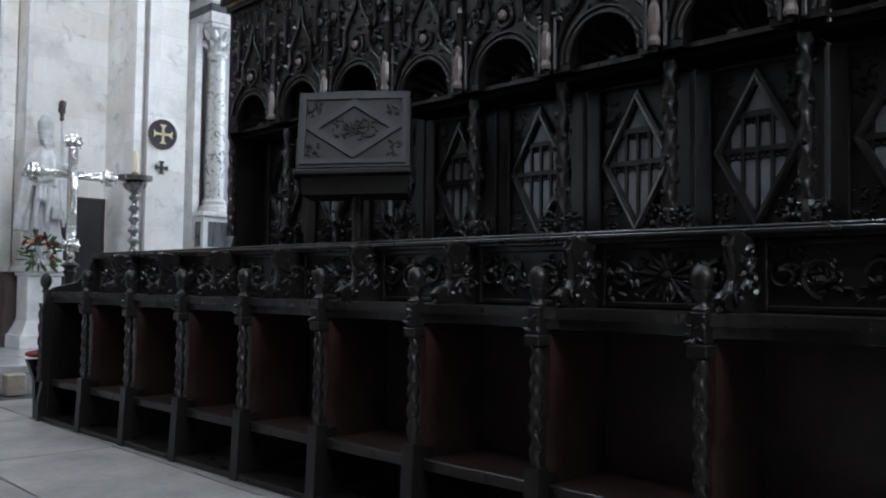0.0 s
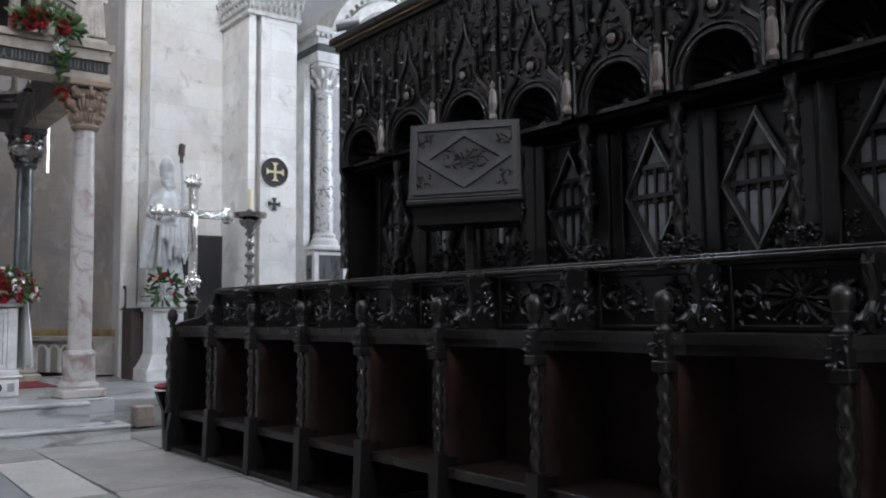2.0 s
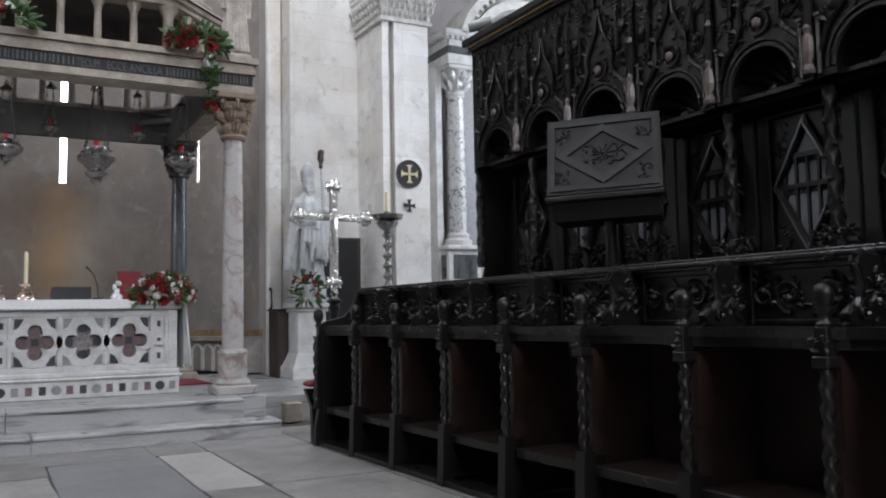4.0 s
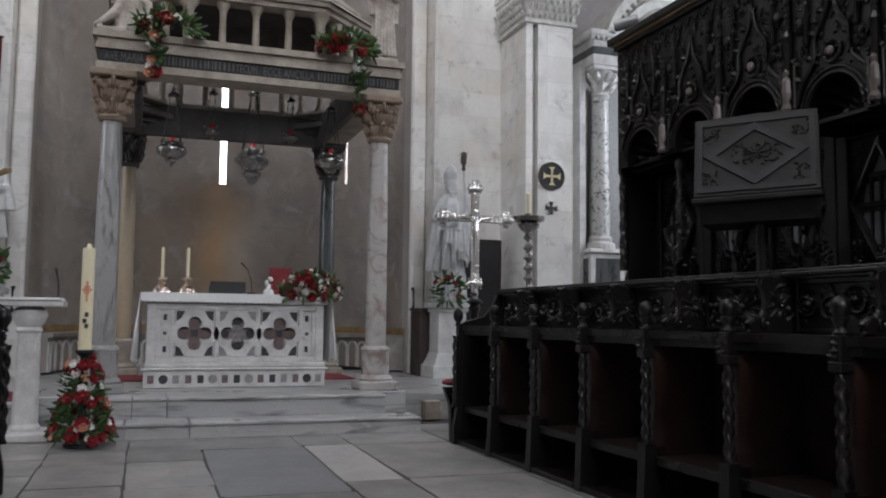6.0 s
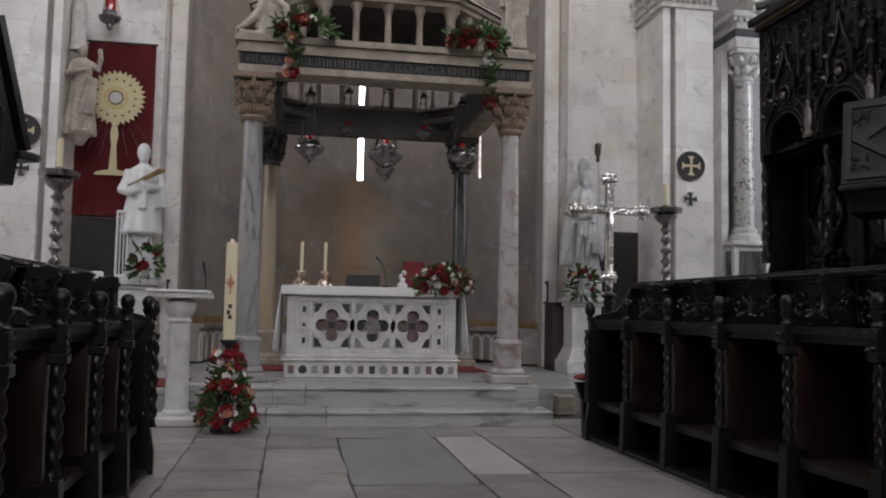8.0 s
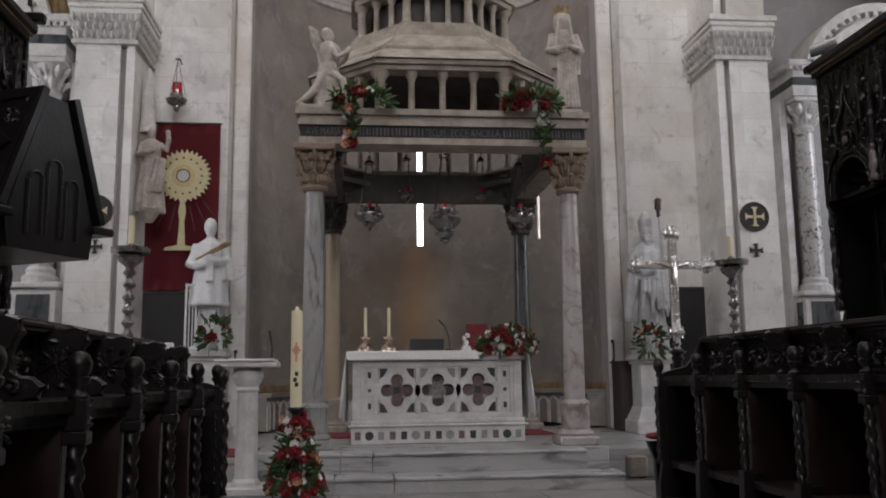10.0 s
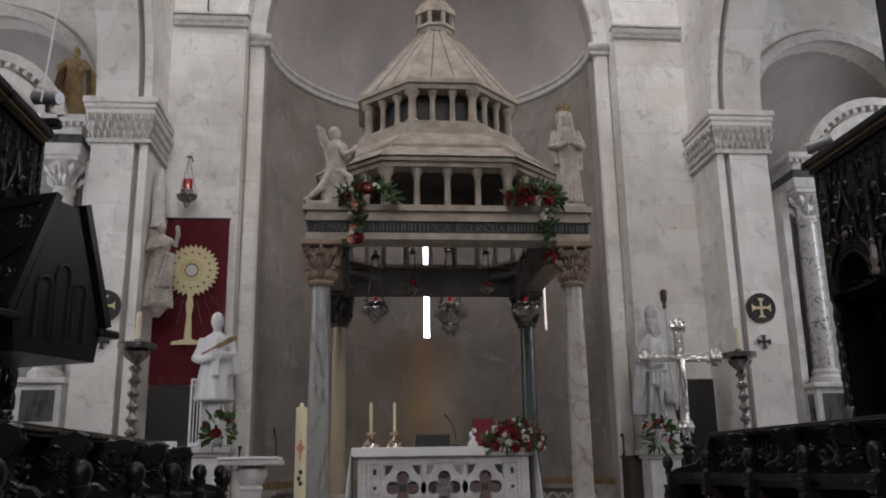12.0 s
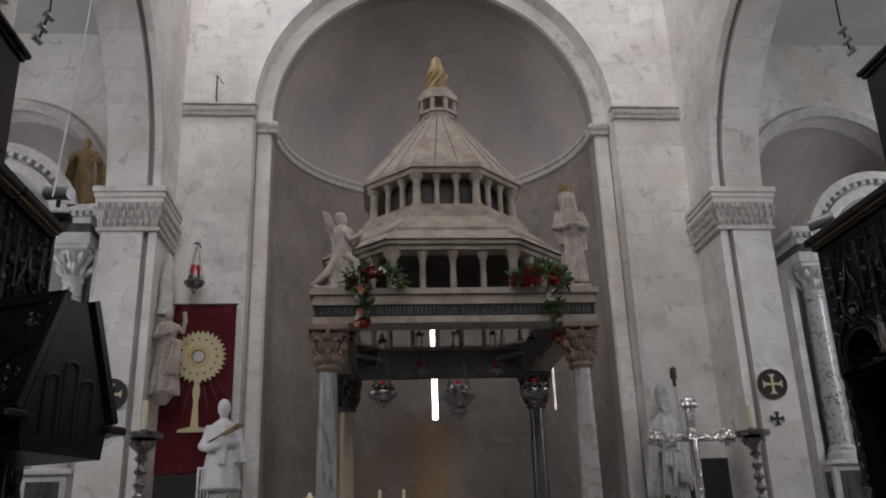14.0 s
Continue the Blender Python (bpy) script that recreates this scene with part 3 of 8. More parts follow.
def apse_wall():
    """Curved wall with three slit windows through it."""
    slits = [(88.4, 3.22, 5.2, 0.05), (39.5, 3.2, 5.0, 0.024)]
    bm = B()
    cuts = {0.0, 180.0}
    for deg, _, _, hw in slits:
        d = math.degrees(hw / AR)
        cuts |= {deg - d, deg + d}
    angles = sorted(cuts | {180 * i / NA for i in range(NA + 1) if all(abs(180 * i / NA - s[0]) > 2.0 for s in slits)})
    zs = [0.0, 1.2, 3.2, 3.22, 5.0, 5.2, 6.4, ZSP]

    def v(r, deg, z, cache={}):
        key = (r, round(deg, 4), z)
        if key not in cache:
            cache[key] = bm.verts.new(apse_point(r, radians(deg), z))
        return cache[key]

    def solid(a, b, z0, z1):
        m = (a + b) / 2
        return not any(abs(m - s[0]) < math.degrees(s[3] / AR) and z0 >= s[1] - 1e-6 and z1 <= s[2] + 1e-6 for s in slits)
    for a, b in zip(angles, angles[1:]):
        for z0, z1 in zip(zs, zs[1:]):
            if solid(a, b, z0, z1):
                bm.faces.new((v(AR, a, z0), v(AR, b, z0), v(AR, b, z1), v(AR, a, z1)))
                bm.faces.new((v(AR + 0.55, b, z0), v(AR + 0.55, a, z0), v(AR + 0.55, a, z1), v(AR + 0.55, b, z1)))
    for deg, z0, z1, hw in slits:
        d = math.degrees(hw / AR)
        a, b = deg - d, deg + d
        for p, q in (((a, z0), (b, z0)), ((b, z0), (b, z1)), ((b, z1), (a, z1)), ((a, z1), (a, z0))):
            bm.faces.new((v(AR, *p), v(AR, *q), v(AR + 0.55, *q), v(AR + 0.55, *p)))
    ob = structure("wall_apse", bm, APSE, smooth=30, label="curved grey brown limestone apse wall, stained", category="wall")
    for i, (deg, z0, z1, hw) in enumerate(slits):
        bm2 = B()
        a = radians(deg)
        t = (-math.sin(a) * (hw + 0.01), math.cos(a) * (hw + 0.01))
        c = apse_point(AR + (0.35 if deg > 80 else 0.07), a, 0)
        q = [bm2.verts.new((c[0] + s * t[0], c[1] + s * t[1], z)) for s, z in ((-1, z0), (1, z0), (1, z1), (-1, z1))]
        bm2.faces.new(q)
        bmesh.ops.solidify(bm2, geom=bm2.faces[:], thickness=0.01)
        structure("window_%d" % (i + 1), bm2, DAYGLOW, label="narrow slit window glowing with daylight", category="window")


apse_wall()
bm = B()
prof = [(0, -0.1), (0.05, -0.08), (0.06, 0.0), (0.09, 0.03), (0.09, 0.08), (0, 0.08)]
rings = []
for i in range(NA * 2 + 1):
    a = math.pi * i / (NA * 2)
    rings.append([bm.verts.new(apse_point(AR - d, a, ZSP - 0.05 + z)) for d, z in prof])
for p, q in zip(rings, rings[1:]):
    for k in range(len(prof) - 1):
        bm.faces.new((p[k], p[k + 1], q[k + 1], q[k]))
for i in range(130):
    a = math.pi * (i + 0.5) / 130
    n = Vector((-math.cos(a), -math.sin(a), 0))
    for dz in (-1, 1):
        t = Vector((-math.sin(a), math.cos(a), dz)).normalized()
        blade(bm, Vector(apse_point(AR - 0.055, a, ZSP - 0.085)), t * 1.0, n, 0.06, 0.03, 0.4)
structure("apse_band", bm, CARVED, label="carved foliate stone band at the foot of the half dome", category="trim")
bm = B()
rows = []
for j in range(13):
    e = math.pi / 2 * j / 12
    rows.append([bm.verts.new((X0 + AR * math.cos(e) * math.cos(math.pi * i / NA), AY + AR * math.cos(e) * math.sin(math.pi * i / NA), ZSP + AR * math.sin(e))) for i in range(NA + 1)])
for p, q in zip(rows, rows[1:]):
    for i in range(NA):
        bm.faces.new((p[i], p[i + 1], q[i + 1], q[i]))
bmesh.ops.remove_doubles(bm, verts=bm.verts, dist=0.002)
bmesh.ops.solidify(bm, geom=bm.faces[:], thickness=-0.3)
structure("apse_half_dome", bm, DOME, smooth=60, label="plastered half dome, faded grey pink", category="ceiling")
# blind arcade and bench at the foot of the apse
bm = B()
for i in range(36):
    a0, a1 = math.pi * i / 36, math.pi * (i + 1) / 36
    pts = [apse_point(r, a, 0)[:2] for r, a in ((AR, a0), (AR - 0.3, a0), (AR - 0.3, a1), (AR, a1))]
    prism(bm, pts, "z", ZP - 0.02, 0.74)
    pts = [apse_point(r, a, 0)[:2] for r, a in ((AR, a0), (AR - 0.36, a0), (AR - 0.36, a1), (AR, a1))]
    prism(bm, pts, "z", 0.743, 0.8)
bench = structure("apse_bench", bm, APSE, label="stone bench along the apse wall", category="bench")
for i in range(30):
    a = math.pi * (i + 0.5) / 30
    bm = B()
    c = Vector(apse_point(AR - 0.3, a, 0))
    t = Vector((-math.sin(a), math.cos(a), 0))
    n = Vector((-math.cos(a), -math.sin(a), 0))
    outer = [(-0.115, 0.3)] + arc(0, 0.58, 0.115, 180, 0, 8) + [(0.115, 0.3)]
    inner = [(-0.085, 0.3)] + arc(0, 0.58, 0.085, 180, 0, 8) + [(0.085, 0.3)]
    for (u0, u1, w1, w0) in zip(inner, inner[1:], outer[1:], outer):
        fr = [bm.verts.new(c + t * u + Vector((0, 0, z)) + n * 0.02) for u, z in (u0, u1, w1, w0)]
        bk = [bm.verts.new(c + t * u + Vector((0, 0, z)) - n * 0.005) for u, z in (u0, u1, w1, w0)]
        bm.faces.new(fr)
        for k in range(4):
            bm.faces.new((fr[k], bk[k], bk[(k + 1) % 4], fr[(k + 1) % 4]))
    part("blind_arch", bm, CARVED, bench)
bm = B()
for i in range(48):
    a0, a1 = math.pi * i / 48, math.pi * (i + 1) / 48
    prism(bm, [apse_point(r, a, 0)[:2] for r, a in ((AR + 0.01, a0), (AR - 0.02, a0), (AR - 0.02, a1), (AR + 0.01, a1))], "z", 0.802, 0.9)
structure("apse_trim", bm, GILT, label="dull gold painted strip above the bench", category="trim")

# outer shell: aisles, ceilings, west end
def shell():
    bm = B()
    box(bm, XL - 0.82, XR + 0.82, -14.2, 12.2, 13.2, 13.4)
    structure("ceiling", bm, ROOFBEAM, label="pale plaster nave ceiling", category="ceiling")
    bm = B()
    box(bm, 5.6, 10.6, -14.2, 13.2, 9.0, 9.2)
    structure("ceiling_south_aisle", bm, ROOFBEAM, label="pale plaster aisle ceiling", category="ceiling")
    bm = B()
    box(bm, -8.7, -3.7, -14.2, 13.2, 9.0, 9.2)
    structure("ceiling_north_aisle", bm, ROOFBEAM, label="pale plaster aisle ceiling", category="ceiling")
    for nm, xa, xb in (("wall_aisle_south", 10.4, 10.9), ("wall_aisle_north", -9.0, -8.5)):
        bm = B()
        pts = [(-14.2, 0), (-14.2, 9.2), (13.2, 9.2), (13.2, 0)]
        prism(bm, pts, "x", xa, xb)
        structure(nm, bm, WALL, label="pale limestone outer aisle wall", category="wall")
    bm = B()
    box(bm, -9, 10.9, -14.7, -14.2, 0, 13.4)
    structure("wall_west", bm, WALL, label="pale limestone west wall", category="wall")
    for cx, nm in ((7.35, "wall_aisle_apse_south"), (2 * X0 - 7.35, "wall_aisle_apse_north")):
        r, zs = 1.34, 6.28
        x0, x1 = (cx - 1.9, cx + 3.1) if cx > 0 else (cx - 3.1, cx + 1.9)
        bm = B()
        prism(bm, [(x0, 0), (cx - r, 0)] + arc(cx, zs, r, 180, 0, 24) + [(cx + r, 0), (x1, 0), (x1, 9.2), (x0, 9.2)], "y", 11.9, 12.3)
        structure(nm, bm, WALL, label="aisle end wall with a round apse arch", category="wall")
        bm = B()
        strip(bm, arc(cx, zs, r, 180, 0, 24), arc(cx, zs, r + 0.16, 180, 0, 24), "y", 11.84, 11.95)
        structure("aisle_arch_trim", bm, CARVED, label="carved stone band round the aisle apse arch", category="trim")
        bm = B()
        rows = []
        for z in (0, 3, zs):
            rows.append([bm.verts.new((cx + r * math.cos(math.pi * i / 20), 12.25 + r * math.sin(math.pi * i / 20), z)) for i in range(21)])
        for j in range(1, 8):
            e = math.pi / 2 * j / 7
            rows.append([bm.verts.new((cx + r * math.cos(e) * math.cos(math.pi * i / 20), 12.25 + r * math.cos(e) * math.sin(math.pi * i / 20), zs + r * math.sin(e))) for i in range(21)])
        for p, q in zip(rows, rows[1:]):
            for i in range(20):
                bm.faces.new((p[i], p[i + 1], q[i + 1], q[i]))
        bmesh.ops.remove_doubles(bm, verts=bm.verts, dist=0.002)
        bmesh.ops.solidify(bm, geom=bm.faces[:], thickness=-0.3)
        structure("aisle_apse", bm, DOME, smooth=60, label="plastered aisle apse, pale grey", category="wall")


shell()
slabs()

# ---- ciborium over the altar ----
CX, CY = 0.87, 9.83


def oct_pts(a, b):
    return [(b, -a), (a, -b), (a, b), (b, a), (-b, a), (-a, b), (-a, -b), (-b, -a)]


def oct_ring(bm, a, b, z0, z1, t):
    """A hollow eight-sided ring of wall thickness t."""
    strip(bm, oct_pts(a - t, b - t * 0.414), oct_pts(a, b), "z", z0, z1, closed=True)


def frustum(bm, lo, hi):
    """lo and hi: (a, b, z). Open-bottomed shell with thickness."""
    for t in (0.0, 0.06):
        p = [bm.verts.new((x, y, lo[2])) for x, y in oct_pts(lo[0] - t, lo[1])]
        q = [bm.verts.new((x, y, hi[2] - t * 0.3)) for x, y in oct_pts(hi[0] - t, hi[1])]
        for i in range(8):
            j = (i + 1) % 8
            bm.faces.new((p[i], p[j], q[j], q[i]))


def corinthian(ob, x, y, z0, z1, r, mat_):
    h = z1 - z0
    cap = B()
    lathe(cap, [(r * 1.0, z0), (r * 1.18, z0 + 0.03), (r * 1.0, z0 + 0.06), (r * 1.05, z0 + h * 0.45), (r * 1.35, z0 + h * 0.82)], 16, (x, y))
    bell = part("capital", cap, mat_, ob, "carved acanthus capital, brown stone", smooth=50)
    for row, (zz, ln, n, off) in enumerate(((0.1, 0.36, 8, 0), (0.36, 0.38, 8, 0.5), (0.6, 0.3, 8, 0))):
        for i in range(n):
            lf = B()
            a = 2 * math.pi * (i + off) / n
            d = Vector((math.cos(a), math.sin(a), 0))
            s = Vector((-d.y, d.x, 0))
            o = Vector((x, y, z0 + h * zz)) + d * r * (1.0 + 0.1 * row)
            up = d * (0.2 + 0.16 * row) + Vector((0, 0, 1))
            for q, w in ((-0.35, 0.8), (0.0, 1.0), (0.35, 0.8)):
                blade(lf, o + s * r * q * 0.5, up + s * q * 0.5, d - Vector((0, 0, 0.3)), h * ln * 0.92 * w, r * 0.4, 0.55)
            ball(lf, o + (d * 0.45 + Vector((0, 0, 1))) * h * ln * 0.75, h * 0.05, u=6, v=4)
            part("leaf", lf, mat_, bell)
    for i in range(4):
        vo = B()
        a = math.pi / 4 + math.pi / 2 * i
        d = Vector((math.cos(a), math.sin(a), 0))
        c = Vector((x, y, z0 + h * 0.74)) + d * r * 1.38
        tube(vo, [c + (d * math.cos(q) + Vector((0, 0, 1)) * math.sin(q)) * h * 0.14 * (1 - q / 12) for q in [k * 0.6 for k in range(16)]], h * 0.04, 5)
        part("volute", vo, mat_, bell)
    ab = B()
    box(ab, x - r * 1.75, x + r * 1.75, y - r * 1.75, y + r * 1.75, z0 + h * 0.86, z1, 0.012)
    part("abacus", ab, mat_, ob)


def ciborium():
    ob = thing("ciborium", "stone altar canopy on four marble columns with tiered galleries", "ciborium", (CX, CY, ZP))
    z = lambda w: w - ZP - 0.06
    cols = ((-1.305, -1.28, MARBLE_G, 0.108), (1.29, -1.28, MARBLE_P, 0.104), (-1.2, 1.3, MARBLE_Y, 0.1), (1.28, 1.3, MARBLE_DK, 0.105))
    for x, y, m, r in cols:
        bm = B()
        box(bm, x - 0.2, x + 0.2, y - 0.2, y + 0.2, 0, 0.09, 0.015)
        lathe(bm, [(0.165, 0.09), (0.175, 0.11), (0.165, 0.135), (0.142, 0.15), (0.14, 0.38), (0.15, 0.4), (0.14, 0.425), (r + 0.01, 0.44)], 20, (x, y))
        part("column_base", bm, m if m in (MARBLE_G, MARBLE_P) else CIBO, ob, smooth=40)
        bm = B()
        h0, h1 = 0.43, z(2.91)
        lathe(bm, [(r * (1.04 - 0.14 * t - 0.05 * (2 * t - 1) ** 2), h0 + (h1 - h0) * t) for t in [k / 10 for k in range(11)]], 24, (x, y), lobes=9 if m is MARBLE_G else 0, depth=0.025)
        part("column_shaft", bm, m, ob, smooth=50)
        # rear capitals take the darker copy, shade put into their colour
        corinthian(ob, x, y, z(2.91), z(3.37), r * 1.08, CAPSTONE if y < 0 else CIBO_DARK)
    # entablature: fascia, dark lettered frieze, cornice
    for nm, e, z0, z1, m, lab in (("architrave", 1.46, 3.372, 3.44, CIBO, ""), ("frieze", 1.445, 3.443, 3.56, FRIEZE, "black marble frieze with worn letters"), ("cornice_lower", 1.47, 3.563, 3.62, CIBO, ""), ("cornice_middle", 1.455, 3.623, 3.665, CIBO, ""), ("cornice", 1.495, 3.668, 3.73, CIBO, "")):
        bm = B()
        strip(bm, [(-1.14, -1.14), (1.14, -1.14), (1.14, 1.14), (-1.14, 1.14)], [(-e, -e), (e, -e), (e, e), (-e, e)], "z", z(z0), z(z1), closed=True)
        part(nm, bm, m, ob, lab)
    # corner slabs and stepped squinches under the canopy, shade put into their colour
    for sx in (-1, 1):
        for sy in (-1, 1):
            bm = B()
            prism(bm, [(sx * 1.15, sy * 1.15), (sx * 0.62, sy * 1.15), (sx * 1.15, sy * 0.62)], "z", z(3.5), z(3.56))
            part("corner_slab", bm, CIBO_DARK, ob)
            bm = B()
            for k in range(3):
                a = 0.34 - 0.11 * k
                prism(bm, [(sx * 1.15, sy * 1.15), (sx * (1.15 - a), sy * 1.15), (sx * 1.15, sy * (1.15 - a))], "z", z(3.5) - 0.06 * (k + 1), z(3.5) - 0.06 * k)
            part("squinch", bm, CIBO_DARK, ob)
    # back and side beams, coloured dark for the shade under the canopy
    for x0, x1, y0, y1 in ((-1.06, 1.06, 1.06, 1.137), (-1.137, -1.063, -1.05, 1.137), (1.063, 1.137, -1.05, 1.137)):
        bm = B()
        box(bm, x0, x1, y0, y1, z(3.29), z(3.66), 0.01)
        part("inner_beam", bm, CIBO_DARK, ob, "beam under the canopy, its shade put into a dark colour")

    def gallery(a, b, zlo, zhi, r, n_front, n_diag, sill, head):
        bm = B()
        oct_ring(bm, a + 0.03, b + 0.012, zlo - sill, zlo, 0.2)
        part("gallery_sill", bm, CIBO, ob)
        bm = B()
        oct_ring(bm, a + 0.02, b + 0.01, zhi, zhi + head * 0.5, 0.2)
        oct_ring(bm, a + 0.06, b + 0.025, zhi + head * 0.5 + 0.002, zhi + head, 0.26)
        part("gallery_cornice", bm, CIBO, ob)
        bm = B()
        # dark surfaces added to give the galleries their unlit inside
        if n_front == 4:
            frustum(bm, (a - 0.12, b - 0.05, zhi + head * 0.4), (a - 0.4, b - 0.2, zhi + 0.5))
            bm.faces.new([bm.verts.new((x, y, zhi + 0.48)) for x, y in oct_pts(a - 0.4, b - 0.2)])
            part("vault_lining", bm, CIBO_DARK, ob, "added roof lining, the shade inside put into a dark colour")
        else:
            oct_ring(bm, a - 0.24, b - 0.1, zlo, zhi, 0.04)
            part("inner_drum", bm, CIBO_DARK, ob, "added dark drum standing for the shade behind the colonnettes")
        p = oct_pts(a - 0.07, b - 0.03)
        h = zhi - zlo
        prof = [(1.55, 0), (1.6, 0.07), (1.1, 0.11), (1.0, 0.16), (0.88, 0.76), (1.05, 0.79), (1.0, 0.82), (1.7, 0.92), (1.75, 1)]
        for i in range(8):
            j = (i + 1) % 8
            n = n_front if (i % 2) else n_diag
            bm = B()
            lathe(bm, [(r * 1.5 * q, zlo + h * t) for q, t in prof], 8, p[i])
            part("corner_post", bm, CIBO, ob, smooth=50)
            for k in range(1, n):
                t = k / n
                bm = B()
                c = (p[i][0] + (p[j][0] - p[i][0]) * t, p[i][1] + (p[j][1] - p[i][1]) * t)
                lathe(bm, [(r * q, zlo + h * w) for q, w in prof], 8, c)
                part("colonnette", bm, CIBO, ob, smooth=50)

    gallery(1.33, 0.68, z(3.7), z(4.2), 0.037, 4, 3, 0.03, 0.1)
    for nm, lo, hi in (("roof_lower", (1.42, 0.72, z(4.302)), (1.2, 0.58, z(4.5))), ("roof_upper", (1.23, 0.6, z(4.503)), (0.98, 0.43, z(4.74)))):
        bm = B()
        frustum(bm, lo, hi)
        part(nm, bm, CIBO, ob, "weathered sloping stone slabs")
    bm = B()
    oct_ring(bm, 1.24, 0.61, z(4.47), z(4.502), 0.2)
    oct_ring(bm, 1.0, 0.44, z(4.72), z(4.78), 0.25)
    oct_ring(bm, 0.96, 0.4, z(4.782), z(4.86), 0.2)
    part("moulding", bm, CIBO, ob)
    gallery(0.9, 0.373, z(4.9), z(5.3), 0.034, 3, 3, 0.04, 0.11)
    bm = B()
    frustum(bm, (0.95, 0.39, z(5.412)), (0.2, 0.083, z(6.42)))
    part("spire_roof", bm, CIBO, ob, "steep eight-sided roof of grey stone slabs")
    for lo, hi, q in (((0.95, 0.39, 5.41), (0.2, 0.083, 6.42), 0.017), ((1.42, 0.72, 4.302), (1.2, 0.58, 4.5), 0.014), ((1.23, 0.6, 4.503), (0.98, 0.43, 4.74), 0.014)):
        for p0, p1 in zip(oct_pts(*lo[:2]), oct_pts(*hi[:2])):
            bm = B()
            tube(bm, [(*p0, z(lo[2])), (*p1, z(hi[2]))], q, 5)
            part("roof_hip", bm, CIBO, ob)
    # joints between the slabs of the steep roof
    for i in range(8):
        pa, pb = [(oct_pts(*d)[i], oct_pts(*d)[(i + 1) % 8]) for d in ((0.95, 0.39), (0.2, 0.083))]
        for t in (0.33, 0.67):
            bm = B()
            p0 = [pa[0][k] + (pa[1][k] - pa[0][k]) * t for k in (0, 1)]
            p1 = [pb[0][k] + (pb[1][k] - pb[0][k]) * t for k in (0, 1)]
            tube(bm, [(*p0, z(5.415)), (*p1, z(6.42))], 0.006, 4)
            part("roof_joint", bm, CIBO_DARK, ob)
    bm = B()
    oct_ring(bm, 0.21, 0.087, z(6.42), z(6.48), 0.19)
    oct_ring(bm, 0.24, 0.1, z(6.483), z(6.52), 0.22)
    oct_ring(bm, 0.25, 0.104, z(6.68), z(6.76), 0.24)
    oct_ring(bm, 0.2, 0.083, z(6.763), z(6.84), 0.19)
    part("lantern_ring", bm, CIBO, ob)
    for x, y in oct_pts(0.2, 0.083):
        bm = B()
        lathe(bm, [(0.035, z(6.52)), (0.03, z(6.54)), (0.03, z(6.66)), (0.038, z(6.68))], 8, (x, y))
        part("lantern_post", bm, CIBO, ob)
    # dark core added for the shade inside the lantern
    bm = B()
    lathe(bm, [(0.12, z(6.521)), (0.12, z(6.679))], 12)
    part("lantern_core", bm, CIBO_DARK, ob)
    bm = B()
    lathe(bm, [(0.14, z(6.841)), (0.13, z(6.9)), (0.12, z(7.0)), (0.1, z(7.15)), (0.11, z(7.2)), (0.07, z(7.27)), (0.075, z(7.34)), (0.03, z(7.4))], 12, lobes=3, depth=0.12, twist=2)
    for k in range(8):
        a = k * 0.8
        tube(bm, [(0.13 * math.cos(a + q), 0.13 * math.sin(a + q), z(6.88) + q * 0.16) for q in (0, 0.5, 1.0, 1.6)], 0.022, 5)
    part("finial", bm, GILT, ob, "worn gilded carved finial", smooth=60)
    # inscription: the part that can be read, the rest as bars
    def words(body, x, w):
        cu = bpy.data.curves.new("inscription", "FONT")
        cu.body, cu.size, cu.extrude = body, 0.115, 0.002
        tmp = bpy.data.objects.new("inscription", cu)
        scene.collection.objects.link(tmp)
        bpy.context.view_layer.update()
        me = bpy.data.meshes.new_from_object(tmp.evaluated_get(bpy.context.evaluated_depsgraph_get()))
        bpy.data.objects.remove(tmp)
        xs = [v.co.x for v in me.vertices]
        k = w / (max(xs) - min(xs))
        me.transform(Matrix.Translation((x, -1.4475, z(3.462))) @ Matrix.Rotation(radians(90), 4, "X") @ Matrix.Diagonal((k, 1, 1, 1)))
        me.materials.clear()
        me.materials.append(LETTER)
        o = new("inscription", me)
        o.parent = ob
        o["label"] = "worn pale letters cut in the frieze"
    words("AVE MARIA GRA", -1.39, 0.5)
    words("TECUM", -0.2, 0.2)
    words("ECCE ANCILLA", 0.06, 0.5)
    rnd = random.Random(3)
    for xa, xb in ((-0.86, -0.23), (0.6, 1.4)):
        x = xa
        while x < xb:
            w = rnd.uniform(0.008, 0.02)
            bm = B()
            box(bm, x, x + w, -1.448, -1.444, z(3.465), z(3.545))
            part("letter_bar", bm, LETTER, ob)
            x += w + rnd.uniform(0.014, 0.03)
    return ob


ciborium()


